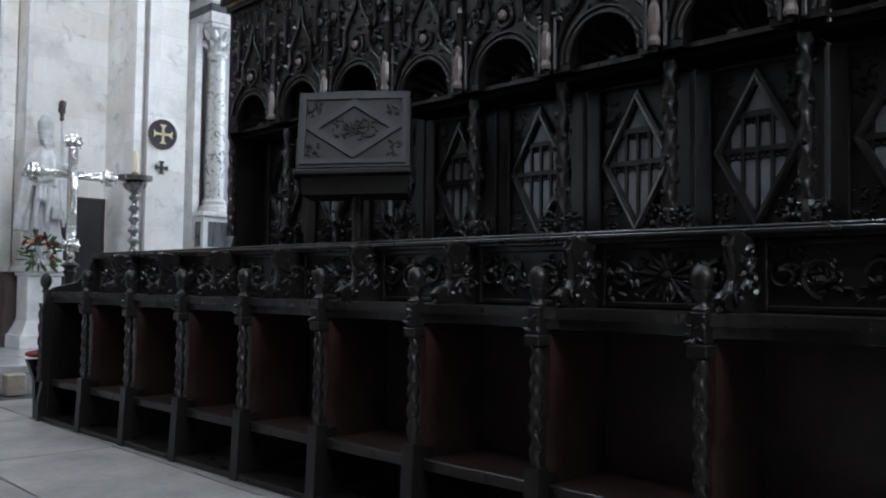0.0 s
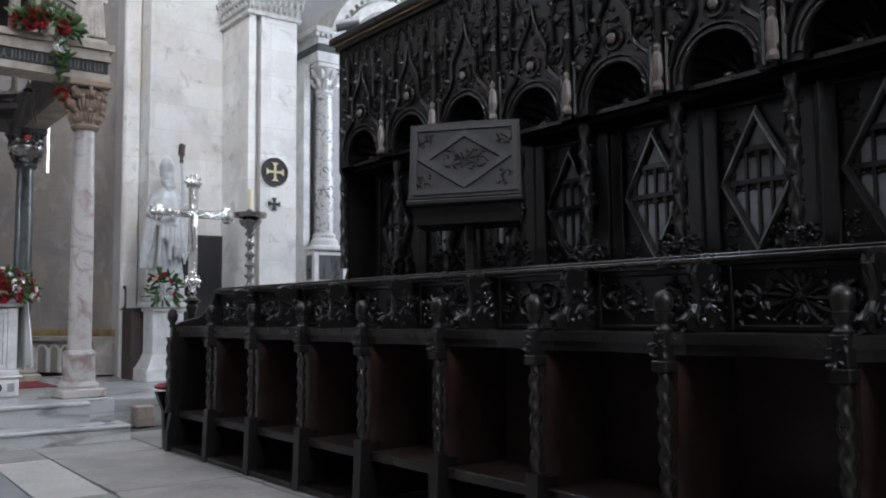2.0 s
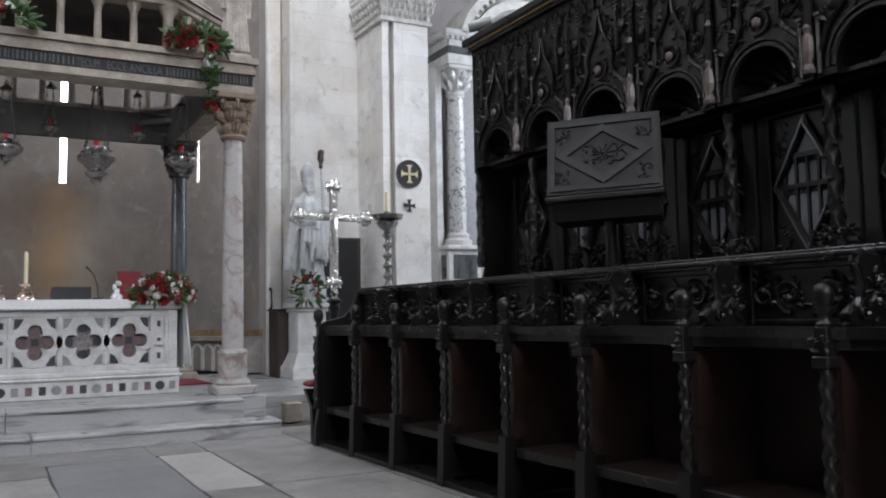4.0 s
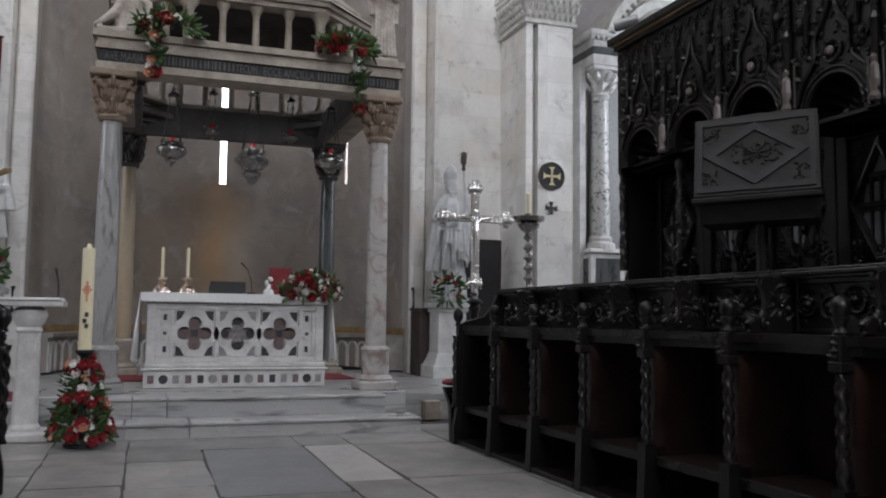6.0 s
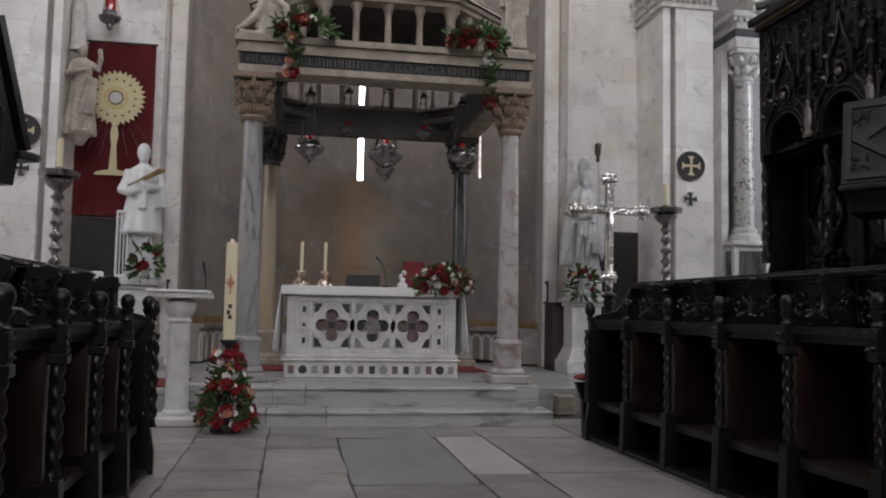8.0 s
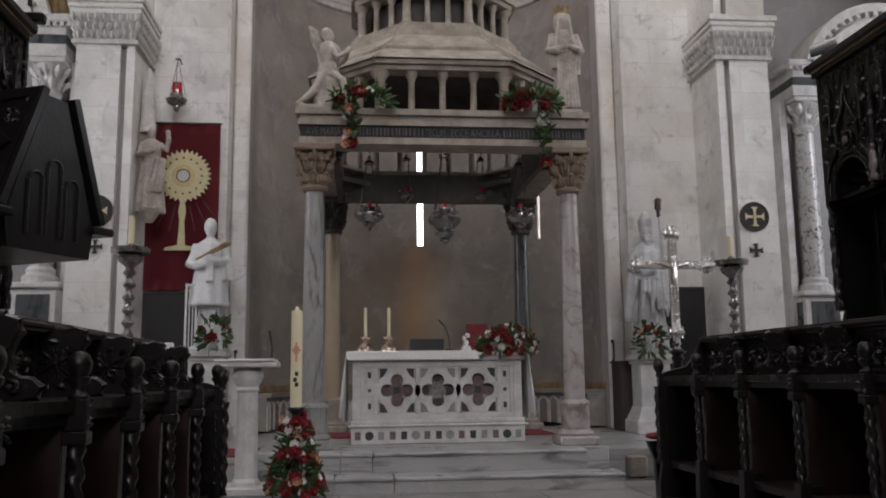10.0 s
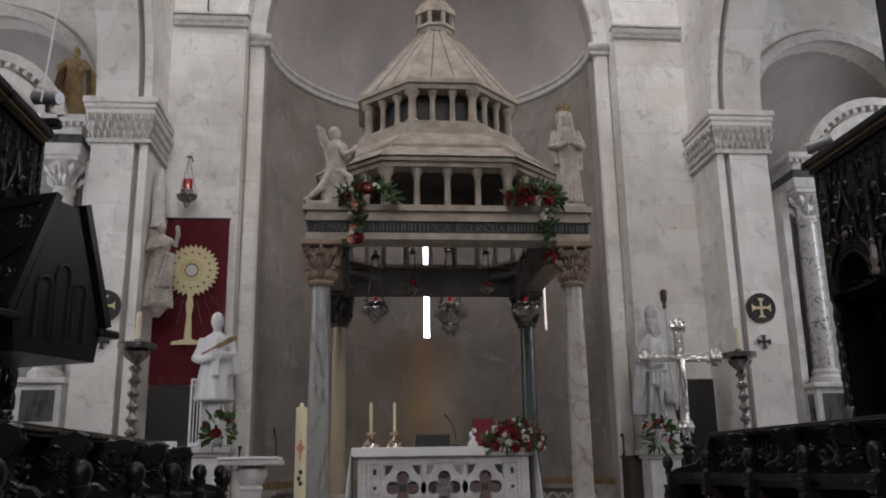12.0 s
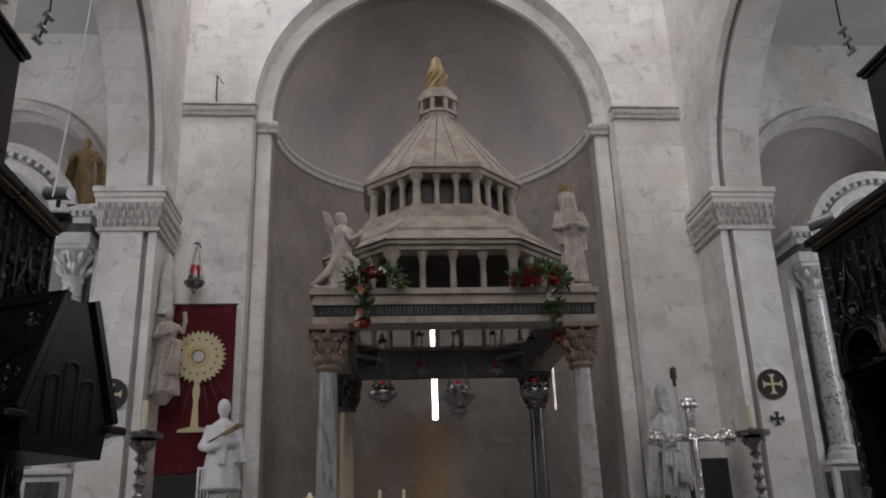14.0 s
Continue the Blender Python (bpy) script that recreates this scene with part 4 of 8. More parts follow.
def altar():
    ax, ay = 0.83, 8.98
    ob = thing("altar", "white marble altar with pierced quatrefoil front and inlaid base", "altar", (ax, ay, ZP + 0.004))
    bm = B()
    box(bm, -0.9, 0.9, 0.0, 0.95, 0, 0.17, 0.008)
    part("plinth", bm, MARBLE_W, ob)
    bm = B()
    box(bm, -0.93, 0.93, -0.025, 0.97, 0.171, 0.2, 0.012)
    box(bm, -0.9, 0.9, -0.005, 0.95, 0.2, 0.25, 0.012)
    part("base_moulding", bm, MARBLE_W, ob)
    bm = B()
    box(bm, -0.8, 0.8, 0.13, 0.88, 0.25, 0.9)
    part("body", bm, INLAY_GR, ob, "mottled grey marble body behind the pierced front")
    # pierced front as bars and rings
    def piece(nm, f, m=MARBLE_W, lab=""):
        b = B()
        f(b)
        part(nm, b, m, ob, lab)
    for x in (-0.84, 0.84):
        piece("corner_pier", lambda b: box(b, x - 0.045, x + 0.045, 0.04, 0.14, 0.25, 0.84, 0.006))
    for x in (-0.84, 0.84):
        piece("side_pier", lambda b: box(b, x - 0.045, x + 0.045, 0.14, 0.9, 0.25, 0.84, 0.006))
    for x0, x1, z0, z1 in ((-0.795, 0.795, 0.25, 0.3), (-0.795, 0.795, 0.78, 0.84), (-0.795, -0.76, 0.3, 0.78), (0.76, 0.795, 0.3, 0.78), (-0.66, -0.62, 0.3, 0.78), (0.62, 0.66, 0.3, 0.78), (-0.23, -0.19, 0.3, 0.78), (0.19, 0.23, 0.3, 0.78)):
        piece("front_bar", lambda b: box(b, x0, x1, 0.05, 0.115, z0, z1, 0.005))
    def foil(cx, k):
        """Outline of a quatrefoil, and the panel's rim at the same bearings."""
        inn, out = [], []
        for i in range(48):
            a = 2 * math.pi * i / 48
            best = 0.0
            for q in range(4):
                b = a - q * math.pi / 2
                c, rr = 0.118, 0.078
                disc = rr * rr - (c * math.sin(b)) ** 2
                if disc > 0 and math.cos(b) > 0:
                    best = max(best, c * math.cos(b) + math.sqrt(disc))
            best = max(best, 0.085)
            inn.append((cx + k * best * math.cos(a), 0.54 + k * best * math.sin(a)))
            t = min(0.19 / max(1e-6, abs(math.cos(a))), 0.24 / max(1e-6, abs(math.sin(a))))
            out.append((cx + t * math.cos(a), 0.54 + t * math.sin(a)))
        return inn, out
    for cx in (-0.425, 0.0, 0.425):
        inn, out = foil(cx, 1.0)
        piece("pierced_panel", lambda b: strip(b, inn, out, "y", 0.06, 0.105, closed=True))
        i2, _ = foil(cx, 0.86)
        o2, _ = foil(cx, 1.24)
        piece("foil_moulding", lambda b: strip(b, i2, o2, "y", 0.042, 0.06, closed=True))
        for sx in (-1, 1):
            for sz in (-1, 1):
                piece("corner_inlay", lambda b: prism(b, [(cx + sx * 0.18, 0.54 + sz * 0.225), (cx + sx * 0.095, 0.54 + sz * 0.225), (cx + sx * 0.135, 0.54 + sz * 0.15), (cx + sx * 0.18, 0.54 + sz * 0.12)], "y", 0.054, 0.0595), INLAY_BK if cx else INLAY_GR)
        piece("cross_inlay", lambda b: (box(b, cx - 0.11, cx + 0.11, 0.112, 0.128, 0.49, 0.59), box(b, cx - 0.05, cx + 0.05, 0.108, 0.129, 0.4, 0.68)), GOLDREV, "mottled red marble behind the tracery")
        for q in range(4):
            a = q * math.pi / 2
            piece("dark_eye", lambda b: prism(b, arc(cx + 0.135 * math.cos(a), 0.54 + 0.135 * math.sin(a), 0.05, 0, 360, 12)[:-1], "y", 0.1, 0.107), INLAY_BK if cx == 0 else GOLDREV)
        k = 0.035 if cx else 0.085
        piece("centre_inlay", lambda b: box(b, cx - k, cx + k, 0.094, 0.1, 0.54 - k, 0.54 + k), INLAY_BK if cx else INLAY_MIX)
    for cx in (-0.71, 0.71):
        piece("panel_slab", lambda b: box(b, cx - 0.05, cx + 0.05, 0.075, 0.12, 0.3, 0.78))
        piece("panel_ring", lambda b: strip(b, arc(cx, 0.54, 0.022, 0, 360, 14)[:-1], arc(cx, 0.54, 0.056, 0, 360, 14)[:-1], "y", 0.05, 0.076, closed=True))
        piece("dark_eye", lambda b: prism(b, arc(cx, 0.54, 0.02, 0, 360, 10)[:-1], "y", 0.07, 0.0745), GOLDREV)
        # black plates on the solid slab give the dark of square holes
        for dz in (-0.16, 0.16):
            piece("panel_slot", lambda b: box(b, cx - 0.017, cx + 0.017, 0.07, 0.0745, 0.51 + dz, 0.57 + dz), INLAY_BK)
    for k in range(15):
        x = -0.83 + 1.66 * k / 14
        m = (GOLDREV, INLAY_BK, INLAY_GR)[k % 3] if k not in (1, 13) else INLAY_BK
        if k in (1, 5, 8, 13):
            piece("inlay", lambda b: prism(b, arc(x, 0.085, 0.045, 0, 360, 14)[:-1], "y", -0.006, 0.004), m)
        else:
            piece("inlay", lambda b: box(b, x - 0.03, x + 0.03, -0.006, 0.004, 0.045, 0.125), m)
    bm = B()
    box(bm, -0.92, 0.92, 0.0, 0.96, 0.845, 0.89, 0.01)
    part("table_slab", bm, MARBLE_W, ob)
    # linen
    cloth = thing("altar_cloth", "white linen cloth hanging over the altar ends", "altar cloth", (ax, ay, ZP + 0.004))
    for nm, x0, x1, y0, y1, z0, z1 in (("top_cloth", -0.95, 0.42, -0.03, 0.99, 0.905, 0.945), ("under_cloth", 0.423, 0.95, -0.02, 0.99, 0.895, 0.925)):
        bm = B()
        box(bm, x0, x1, y0, y1, z0, z1, 0.008)
        part(nm, bm, LINEN, cloth)
    # lace edge with a scalloped hem
    bm = B()
    n = 92
    strip(bm, [(-0.945 + 1.365 * k / n, 0.865 - 0.014 * abs(math.sin(k * math.pi / 4))) for k in range(n + 1)], [(-0.945 + 1.365 * k / n, 0.942) for k in range(n + 1)], "y", -0.037, -0.031)
    part("lace_edge", bm, LINEN, cloth, "scalloped white lace edge")
    for s in (-1, 1):
        bm = B()
        prev = None
        for k in range(31):
            t = k / 30
            y = -0.03 + 1.0 * t
            off = 0.022 * math.sin(k * 1.25) + 0.02 * math.sin(k * 0.55 + 1) + 0.035
            ring = [bm.verts.new((s * (0.95 + off * q), y, z)) for q, z in ((0.0, 0.94), (0.15, 0.86), (0.6, 0.6), (1.0, 0.26 + 0.03 * math.sin(k * 0.7)))]
            if prev:
                for c in range(3):
                    bm.faces.new((prev[c], ring[c], ring[c + 1], prev[c + 1]))
            prev = ring
        fall = part("side_fall", bm, LINEN, cloth, "side fall of the cloth in soft folds", smooth=60)
        fall.modifiers.new("thick", "SOLIDIFY").thickness = 0.006
    return ob


altar()

# ---- choir stalls ----
PITCH = 0.68
SKEW = 1.56                            # the rows stand a little askew to the apse


def plane_map(o, u, v, n):
    o, u, v, n = Vector(o), Vector(u), Vector(v), Vector(n)
    return lambda a, b, c=0.0: o + u * a + v * b + n * c


def rosette(bm, P, u, v, n, cx, cz, r, count=14):
    """A carved flower of long curled petals round a boss."""
    u, v, n = Vector(u), Vector(v), Vector(n)
    for i in range(count):
        a = 2 * math.pi * i / count + 0.1
        k = 1.25 if abs(math.cos(a)) > 0.6 else 0.85
        d = u * math.cos(a) + v * math.sin(a)
        blade(bm, P(cx + 0.2 * r * math.cos(a), cz + 0.2 * r * math.sin(a), 0.002), d, n, r * k, r * 0.3, 0.28)
        tip = P(cx + r * k * 1.1 * math.cos(a), cz + r * k * 1.1 * math.sin(a), 0.01)
        ball(bm, tip, r * 0.1, u=6, v=4)
    ball(bm, P(cx, cz, 0.012), r * 0.2, u=8, v=6)


def scroll(bm, P, cx, cz, r, turn=1, phase=0.0, wire=0.011):
    """A raised spiral stem with leaves on its outer side."""
    pts = []
    for k in range(17):
        t = k / 16
        a = phase + turn * t * 4.2 * math.pi / 2
        q = r * (1 - 0.78 * t)
        pts.append(P(cx + q * math.cos(a), cz + q * math.sin(a), 0.006 + 0.01 * t))
    tube(bm, pts, [wire * (1.1 - 0.4 * k / 16) for k in range(17)], 5)
    ball(bm, pts[-1], wire * 1.9, u=6, v=4)
    return pts


def leafy(bm, P, u, v, n, x0, x1, z0, z1, count, rnd, size=0.05):
    u, v, n = Vector(u), Vector(v), Vector(n)
    for _ in range(count):
        a = rnd.uniform(0, 2 * math.pi)
        s = size * rnd.uniform(0.6, 1.3)
        blade(bm, P(rnd.uniform(x0, x1), rnd.uniform(z0, z1), 0.001), u * math.cos(a) + v * math.sin(a) + n * 0.25, n, s, s * 0.55, 0.5)


def twisted(bm, c, r, z0, z1, turns, lobes=2, depth=0.28, seg=12, rows=44):
    h = z1 - z0
    lathe(bm, [(r, z0 + h * k / rows) for k in range(rows + 1)], seg, c, lobes, depth, 2 * math.pi * turns / (h * lobes))


def lower_stall(kind):
    """One seat of the front row. x runs to its back, y along the row from its own divider to the next one."""
    rnd = random.Random(10 + kind)
    ob = thing("choir_stall", "black carved walnut choir stall with spiral colonnette and carved back panel", "choir stall", group="front row of choir stalls")
    L = PITCH
    bm = B()
    prism(bm, [(-0.03, 0.0), (0.05, 0.0), (0.05, 0.38), (-0.015, 0.38)], "y", -0.035, 0.035)
    part("post", bm, WOOD, ob)
    bm = B()
    twisted(bm, (0.015, 0), 0.024, 0.38, 0.84, 5.5)
    part("colonnette", bm, WOOD_RUB, ob, "spiral carved colonnette", smooth=70)
    bm = B()
    box(bm, -0.022, 0.055, -0.036, 0.036, 0.84, 0.885, 0.006)
    box(bm, -0.015, 0.05, -0.028, 0.028, 0.885, 0.99, 0.004)
    for q in (-1, 1):
        leafy(bm, plane_map((-0.016, 0, 0.89), (0, 1, 0), (0, 0, 1), (-1, 0, 0)), (0, 1, 0), (0, 0, 1), (-1, 0, 0), -0.025, 0.025, 0, 0.09, 4, rnd, 0.03)
    part("block", bm, WOOD, ob)
    bm = B()
    lathe(bm, [(0.03, 0.985), (0.034, 1.0), (0.02, 1.015), (0.022, 1.03), (0.034, 1.045), (0.036, 1.06), (0.027, 1.066), (0.036, 1.085), (0.039, 1.11), (0.03, 1.135), (0.012, 1.148)], 14, (0.018, 0), lobes=7, depth=0.04)
    part("knob", bm, WOOD, ob, "turned wooden knob", smooth=50)
    # divider with a worn, bulging upper part
    bm = B()
    pts = [(0.05, 0.05), (0.46, 0.05), (0.46, 0.93), (0.06, 0.93), (0.05, 0.9), (0.055, 0.6), (0.05, 0.36)]
    prism(bm, pts, "y", -0.019, 0.019)
    part("divider", bm, WOOD_IN, ob, "smooth worn side board")
    for q in (-1, 1):
        bm = B()
        ya, yb = sorted((q * 0.019, q * 0.03))
        prism(bm, [(0.055, 0.56), (0.2, 0.6)] + arc(0.2, 0.73, 0.13, -60, 75, 8) + [(0.15, 0.88), (0.055, 0.9)], "y", ya, yb)
        part("worn_pad", bm, WOOD_PAD, ob, "reddish worn swelling of the side board")
    bm = B()
    prism(bm, [(0.05, 0.05), (0.12, 0.05), (0.12, 0.36), (0.05, 0.36)], "y", -0.024, 0.024)
    part("foot_board", bm, WOOD, ob)
    # arm rail with a scooped front
    bm = B()
    n = 10
    fr = [(0.0 + 0.09 * math.sin(math.pi * k / n) ** 0.7, L * k / n) for k in range(n + 1)]
    strip(bm, fr, [(0.42, L * k / n) for k in range(n + 1)], "z", 0.945, 0.985)
    part("arm_rail", bm, WOOD_RUB, ob, "continuous scooped arm rail, rubbed edges")
    bm = B()
    strip(bm, [(x + 0.02, y) for x, y in fr], [(x + 0.05, y) for x, y in fr], "z", 0.905, 0.944)
    part("rail_moulding", bm, WOOD, ob)
    bm = B()
    box(bm, 0.06, 0.46, 0.02, L - 0.02, 0.275, 0.31, 0.008)
    part("seat", bm, WOOD_IN, ob, "worn plank seat")
    bm = B()
    box(bm, 0.045, 0.065, 0.02, L - 0.02, 0.262, 0.314, 0.005)
    part("seat_edge", bm, WOOD_RUB, ob, "pale rubbed seat edge")
    bm = B()
    box(bm, 0.455, 0.485, 0.0, L, 0.0, 0.924)
    part("seat_back", bm, WOOD_IN, ob)
    bm = B()
    box(bm, -0.02, 0.5, 0.0, L, 0.0, 0.035, 0.006)
    part("base_board", bm, WOOD_RUB, ob)
    # carved back above the arm rail
    bm = B()
    box(bm, 0.4, 0.45, 0.0, L, 0.985, 1.255)
    part("back_board", bm, WOOD, ob)
    for nm, a, b, c, d in (("stile", 0.02, 0.06, 0.987, 1.25), ("stile", L - 0.06, L - 0.02, 0.987, 1.25), ("rail", 0.06, L - 0.06, 0.987, 1.012), ("rail", 0.06, L - 0.06, 1.222, 1.25)):
        bm = B()
        box(bm, 0.383, 0.4, a, b, c, d, 0.005)
        part(nm, bm, WOOD, ob)
    bm = B()
    u, v, nn = (0, 1, 0), (0, 0, 1), (-1, 0, 0)
    P = plane_map((0.4, 0, 0), u, v, nn)
    if kind == 0:
        rosette(bm, P, u, v, nn, L / 2, 1.117, 0.1, 16)
        for s in (-1, 1):
            scroll(bm, P, L / 2 + s * 0.21, 1.117, 0.055, s, math.pi / 2)
    elif kind == 1:
        for s in (-1, 1):
            scroll(bm, P, L / 2 + s * 0.09, 1.117, 0.08, s, -math.pi / 2)
            scroll(bm, P, L / 2 + s * 0.22, 1.12, 0.065, -s, math.pi / 2)
            rosette(bm, P, u, v, nn, L / 2 + s * 0.15, 1.117, 0.045, 9)
    else:
        rosette(bm, P, u, v, nn, L / 2, 1.12, 0.06, 10)
        for k in range(4):
            scroll(bm, P, 0.12 + 0.15 * k, 1.1 + 0.03 * (k % 2), 0.07, 1 if k % 2 else -1, k)
    leafy(bm, P, u, v, nn, 0.07, L - 0.07, 1.03, 1.2, 70, rnd, 0.036)
    stuffed(part("carving", bm, WOOD_RUB, ob, "carved leaves and scrolls"))
    bm = B()
    box(bm, 0.35, 0.5, 0, L, 1.25, 1.262)
    box(bm, 0.335, 0.52, 0, L, 1.262, 1.285, 0.006)
    box(bm, 0.36, 0.5, 0, L, 1.285, 1.3, 0.005)
    part("top_rail", bm, WOOD_RUB, ob, "moulded top rail")
    # scrolled wing between two backs
    bm = B()
    wing = [(0.42, 0.986), (0.2, 0.986), (0.14, 1.0), (0.13, 1.03), (0.16, 1.05), (0.2, 1.055), (0.23, 1.09), (0.235, 1.14), (0.22, 1.19), (0.2, 1.22), (0.21, 1.25), (0.25, 1.262), (0.29, 1.25), (0.32, 1.255), (0.42, 1.255)]
    prism(bm, wing, "y", -0.022, 0.022)
    part("wing", bm, WOOD, ob)
    bm = B()
    for s in (-1, 1):
        P = plane_map((0, s * 0.022, 0), (1, 0, 0), (0, 0, 1), (0, s, 0))
        rosette(bm, P, (1, 0, 0), (0, 0, 1), (0, s, 0), 0.31, 1.12, 0.06, 10)
        scroll(bm, P, 0.21, 1.03, 0.03, 1, 0, 0.007)
        leafy(bm, P, (1, 0, 0), (0, 0, 1), (0, s, 0), 0.24, 0.38, 1.01, 1.23, 14, rnd, 0.045)
    tube(bm, [(x, 0, z) for x, z in wing[1:-1]], 0.016, 5)
    stuffed(part("wing_carving", bm, WOOD_RUB, ob, "carved leaf work"))
    return ob


def end_panel():
    ob = thing("stall_end_panel", "black carved end panel closing the row of stalls", "stall end")
    bm = B()
    prism(bm, [(-0.05, 0), (0.5, 0), (0.5, 1.25), (0.34, 1.25), (0.3, 1.15), (0.22, 1.06), (0.05, 1.02), (-0.02, 0.98), (-0.02, 0.3), (-0.05, 0.14)], "y", -0.025, 0.025)
    part("panel", bm, WOOD, ob)
    bm = B()
    twisted(bm, (-0.03, 0), 0.024, 0.3, 0.9, 6)
    part("colonnette", bm, WOOD_RUB, ob, smooth=70)
    bm = B()
    lathe(bm, [(0.03, 0.98), (0.022, 1.01), (0.04, 1.04), (0.044, 1.07), (0.034, 1.11), (0.01, 1.13)], 12, (-0.01, 0))
    part("knob", bm, WOOD_RUB, ob, smooth=50)
    bm = B()
    prism(bm, [(0.02, 0.1), (0.44, 0.1), (0.44, 0.9), (0.02, 0.9)], "y", -0.035, 0.035)
    part("raised_field", bm, WOOD, ob)
    return ob


def upper_stall(kind):
    """One seat of the back row, with lozenge panel, flanking colonnette and canopy bay. Local x runs towards the back."""
    rnd = random.Random(30 + kind)
    ob = thing("canopied_stall", "tall black carved stall with lozenge tracery panel and shell canopy", "choir stall", group="back row of canopied stalls")
    L = PITCH
    XB = 0.36            # back board
    bm = B()
    box(bm, XB, XB + 0.04, 0, L, 0.2, 3.38)
    part("back_board", bm, WOOD, ob)
    bm = B()
    box(bm, 0.0, XB, 0, L, 0.02, 0.2)
    part("floor_board", bm, WOOD_IN, ob)
    u, v, n = (0, 1, 0), (0, 0, 1), (-1, 0, 0)
    P = plane_map((XB, L / 2, 0), u, v, n)
    zc, hw, hh = 1.86, 0.215, 0.375
    # pale panes behind the tracery: four lights, a transom, and a pointed pane at the top
    for k in range(-2, 2):
        x = (k + 0.5) * 0.078
        room = hh * (1 - (abs(x) + 0.03) / hw) - 0.01
        for za, zb in ((-room - 0.06, -0.03), (0.015, min(room + 0.03, 0.135))):
            if zb - za < 0.03:
                continue
            bm = B()
            box(bm, XB - 0.008, XB - 0.002, L / 2 + x - 0.028, L / 2 + x + 0.028, zc + za, zc + zb)
            part("pane", bm, PALE_PANE, ob, "dull pale pane behind the tracery")
    bm = B()
    prism(bm, [(L / 2 - 0.065, zc + 0.2), (L / 2 + 0.065, zc + 0.2), (L / 2, zc + hh - 0.055)], "x", XB - 0.008, XB - 0.002)
    part("pane", bm, PALE_PANE, ob, "dull pale pane behind the tracery")
    bm = B()
    for k in range(-2, 3):
        x = k * 0.078
        room = hh * (1 - abs(x) / hw)
        box(bm, XB - 0.022, XB - 0.006, L / 2 + x - 0.009, L / 2 + x + 0.009, zc - room, zc + min(room, 0.175))
    for zz in (0.0, 0.18):
        room = hw * (1 - abs(zz) / hh) - 0.015
        box(bm, XB - 0.025, XB - 0.005, L / 2 - room, L / 2 + room, zc + zz - 0.013, zc + zz + 0.013)
        for k in range(-2, 2):
            x = (k + 0.5) * 0.078
            if abs(x) < room:
                for dx in (-0.018, 0.018):
                    tube(bm, [P(x + dx + 0.017 * math.cos(a), zc + zz - 0.03 + 0.017 * math.sin(a), 0.014) for a in [i * 0.9 for i in range(7)]], 0.006, 4, closed=True)
    part("tracery", bm, WOOD, ob, "dark bar tracery")
    # lozenge mouldings
    for sx in (-1, 1):
        for sz in (-1, 1):
            bm = B()
            for w, o in ((0.042, 0.026), (0.03, 0.038), (0.013, 0.05)):
                pts = [(L / 2, zc + sz * (hh + w)), (L / 2 + sx * (hw + w * 0.6), zc), (L / 2 + sx * (hw - w * 0.6), zc), (L / 2, zc + sz * (hh - w))]
                prism(bm, pts, "x", XB - o, XB + 0.002)
            part("lozenge_moulding", bm, POLISH, ob, "raised lozenge moulding, polished by wear")
    for nm, a, b, c, d in (("stile", 0.0, 0.09, 1.1, 2.32), ("stile", L - 0.09, L, 1.1, 2.32), ("head_rail", 0.09, L - 0.09, 2.288, 2.316), ("foot_rail", 0.09, L - 0.09, 1.3, 1.42)):
        bm = B()
        box(bm, XB - (0.05 if nm == "head_rail" else 0.035), XB, a, b, c, d, 0.006)
        part(nm, bm, POLISH if nm == "head_rail" else WOOD, ob)
    bm = B()
    for sx in (-1, 1):
        for sz in (-1, 1):
            leafy(bm, P, u, v, n, min(sx * 0.13, sx * 0.24), max(sx * 0.13, sx * 0.24), zc + min(sz * 0.2, sz * 0.38), zc + max(sz * 0.2, sz * 0.38), 26, rnd, 0.034)
    stuffed(part("corner_carving", bm, WOOD_RUB, ob))
    # divider with colonnette and foliage bracket
    bm = B()
    prism(bm, [(XB, 0.2), (0.06, 0.2), (0.06, 1.2), (0.15, 1.24), (0.28, 1.28), (0.33, 1.34), (XB, 1.36)], "y", -0.02, 0.02)
    part("divider", bm, WOOD, ob)
    bm = B()
    twisted(bm, (0.12, 0), 0.034, 1.55, 2.33, 5, 3, 0.22)
    for k in range(12):
        ball(bm, (0.12 + 0.036 * math.cos(k * 2.4), 0.036 * math.sin(k * 2.4), 1.58 + 0.062 * k), 0.02, u=6, v=4)
    part("colonnette", bm, WOOD_RUB, ob, "carved colonnette wound with leaves", smooth=60)
    bm = B()
    for k in range(90):
        a = rnd.uniform(0, 2 * math.pi)
        z = rnd.uniform(1.25, 1.56)
        r = 0.05 + 0.05 * math.sin((z - 1.25) * 9)
        c = (0.12 + r * math.cos(a), r * math.sin(a), z)
        blade(bm, c, (math.cos(a), math.sin(a), 0.7), (math.cos(a), math.sin(a), -0.3), 0.045, 0.035, 0.9)
        ball(bm, c, 0.016, u=6, v=4)
    lathe(bm, [(0.06, 1.2), (0.075, 1.24), (0.05, 1.3), (0.06, 1.5), (0.04, 1.56)], 10, (0.12, 0))
    stuffed(part("foliage_bracket", bm, WOOD_RUB, ob, "bunched carved foliage"))
    # canopy front with a shell niche
    zr, r = 2.4, 0.225
    bm = B()
    outl = [(0.0, 2.36), (L / 2 - r, 2.36)] + arc(L / 2, zr, r, 180, 0, 16) + [(L / 2 + r, 2.36), (L, 2.36), (L, 3.38), (0.0, 3.38)]
    prism(bm, outl, "x", 0.0, 0.05)
    part("canopy_front", bm, WOOD, ob)
    # underside coloured blacker in place of the shade beneath the canopy
    bm = B()
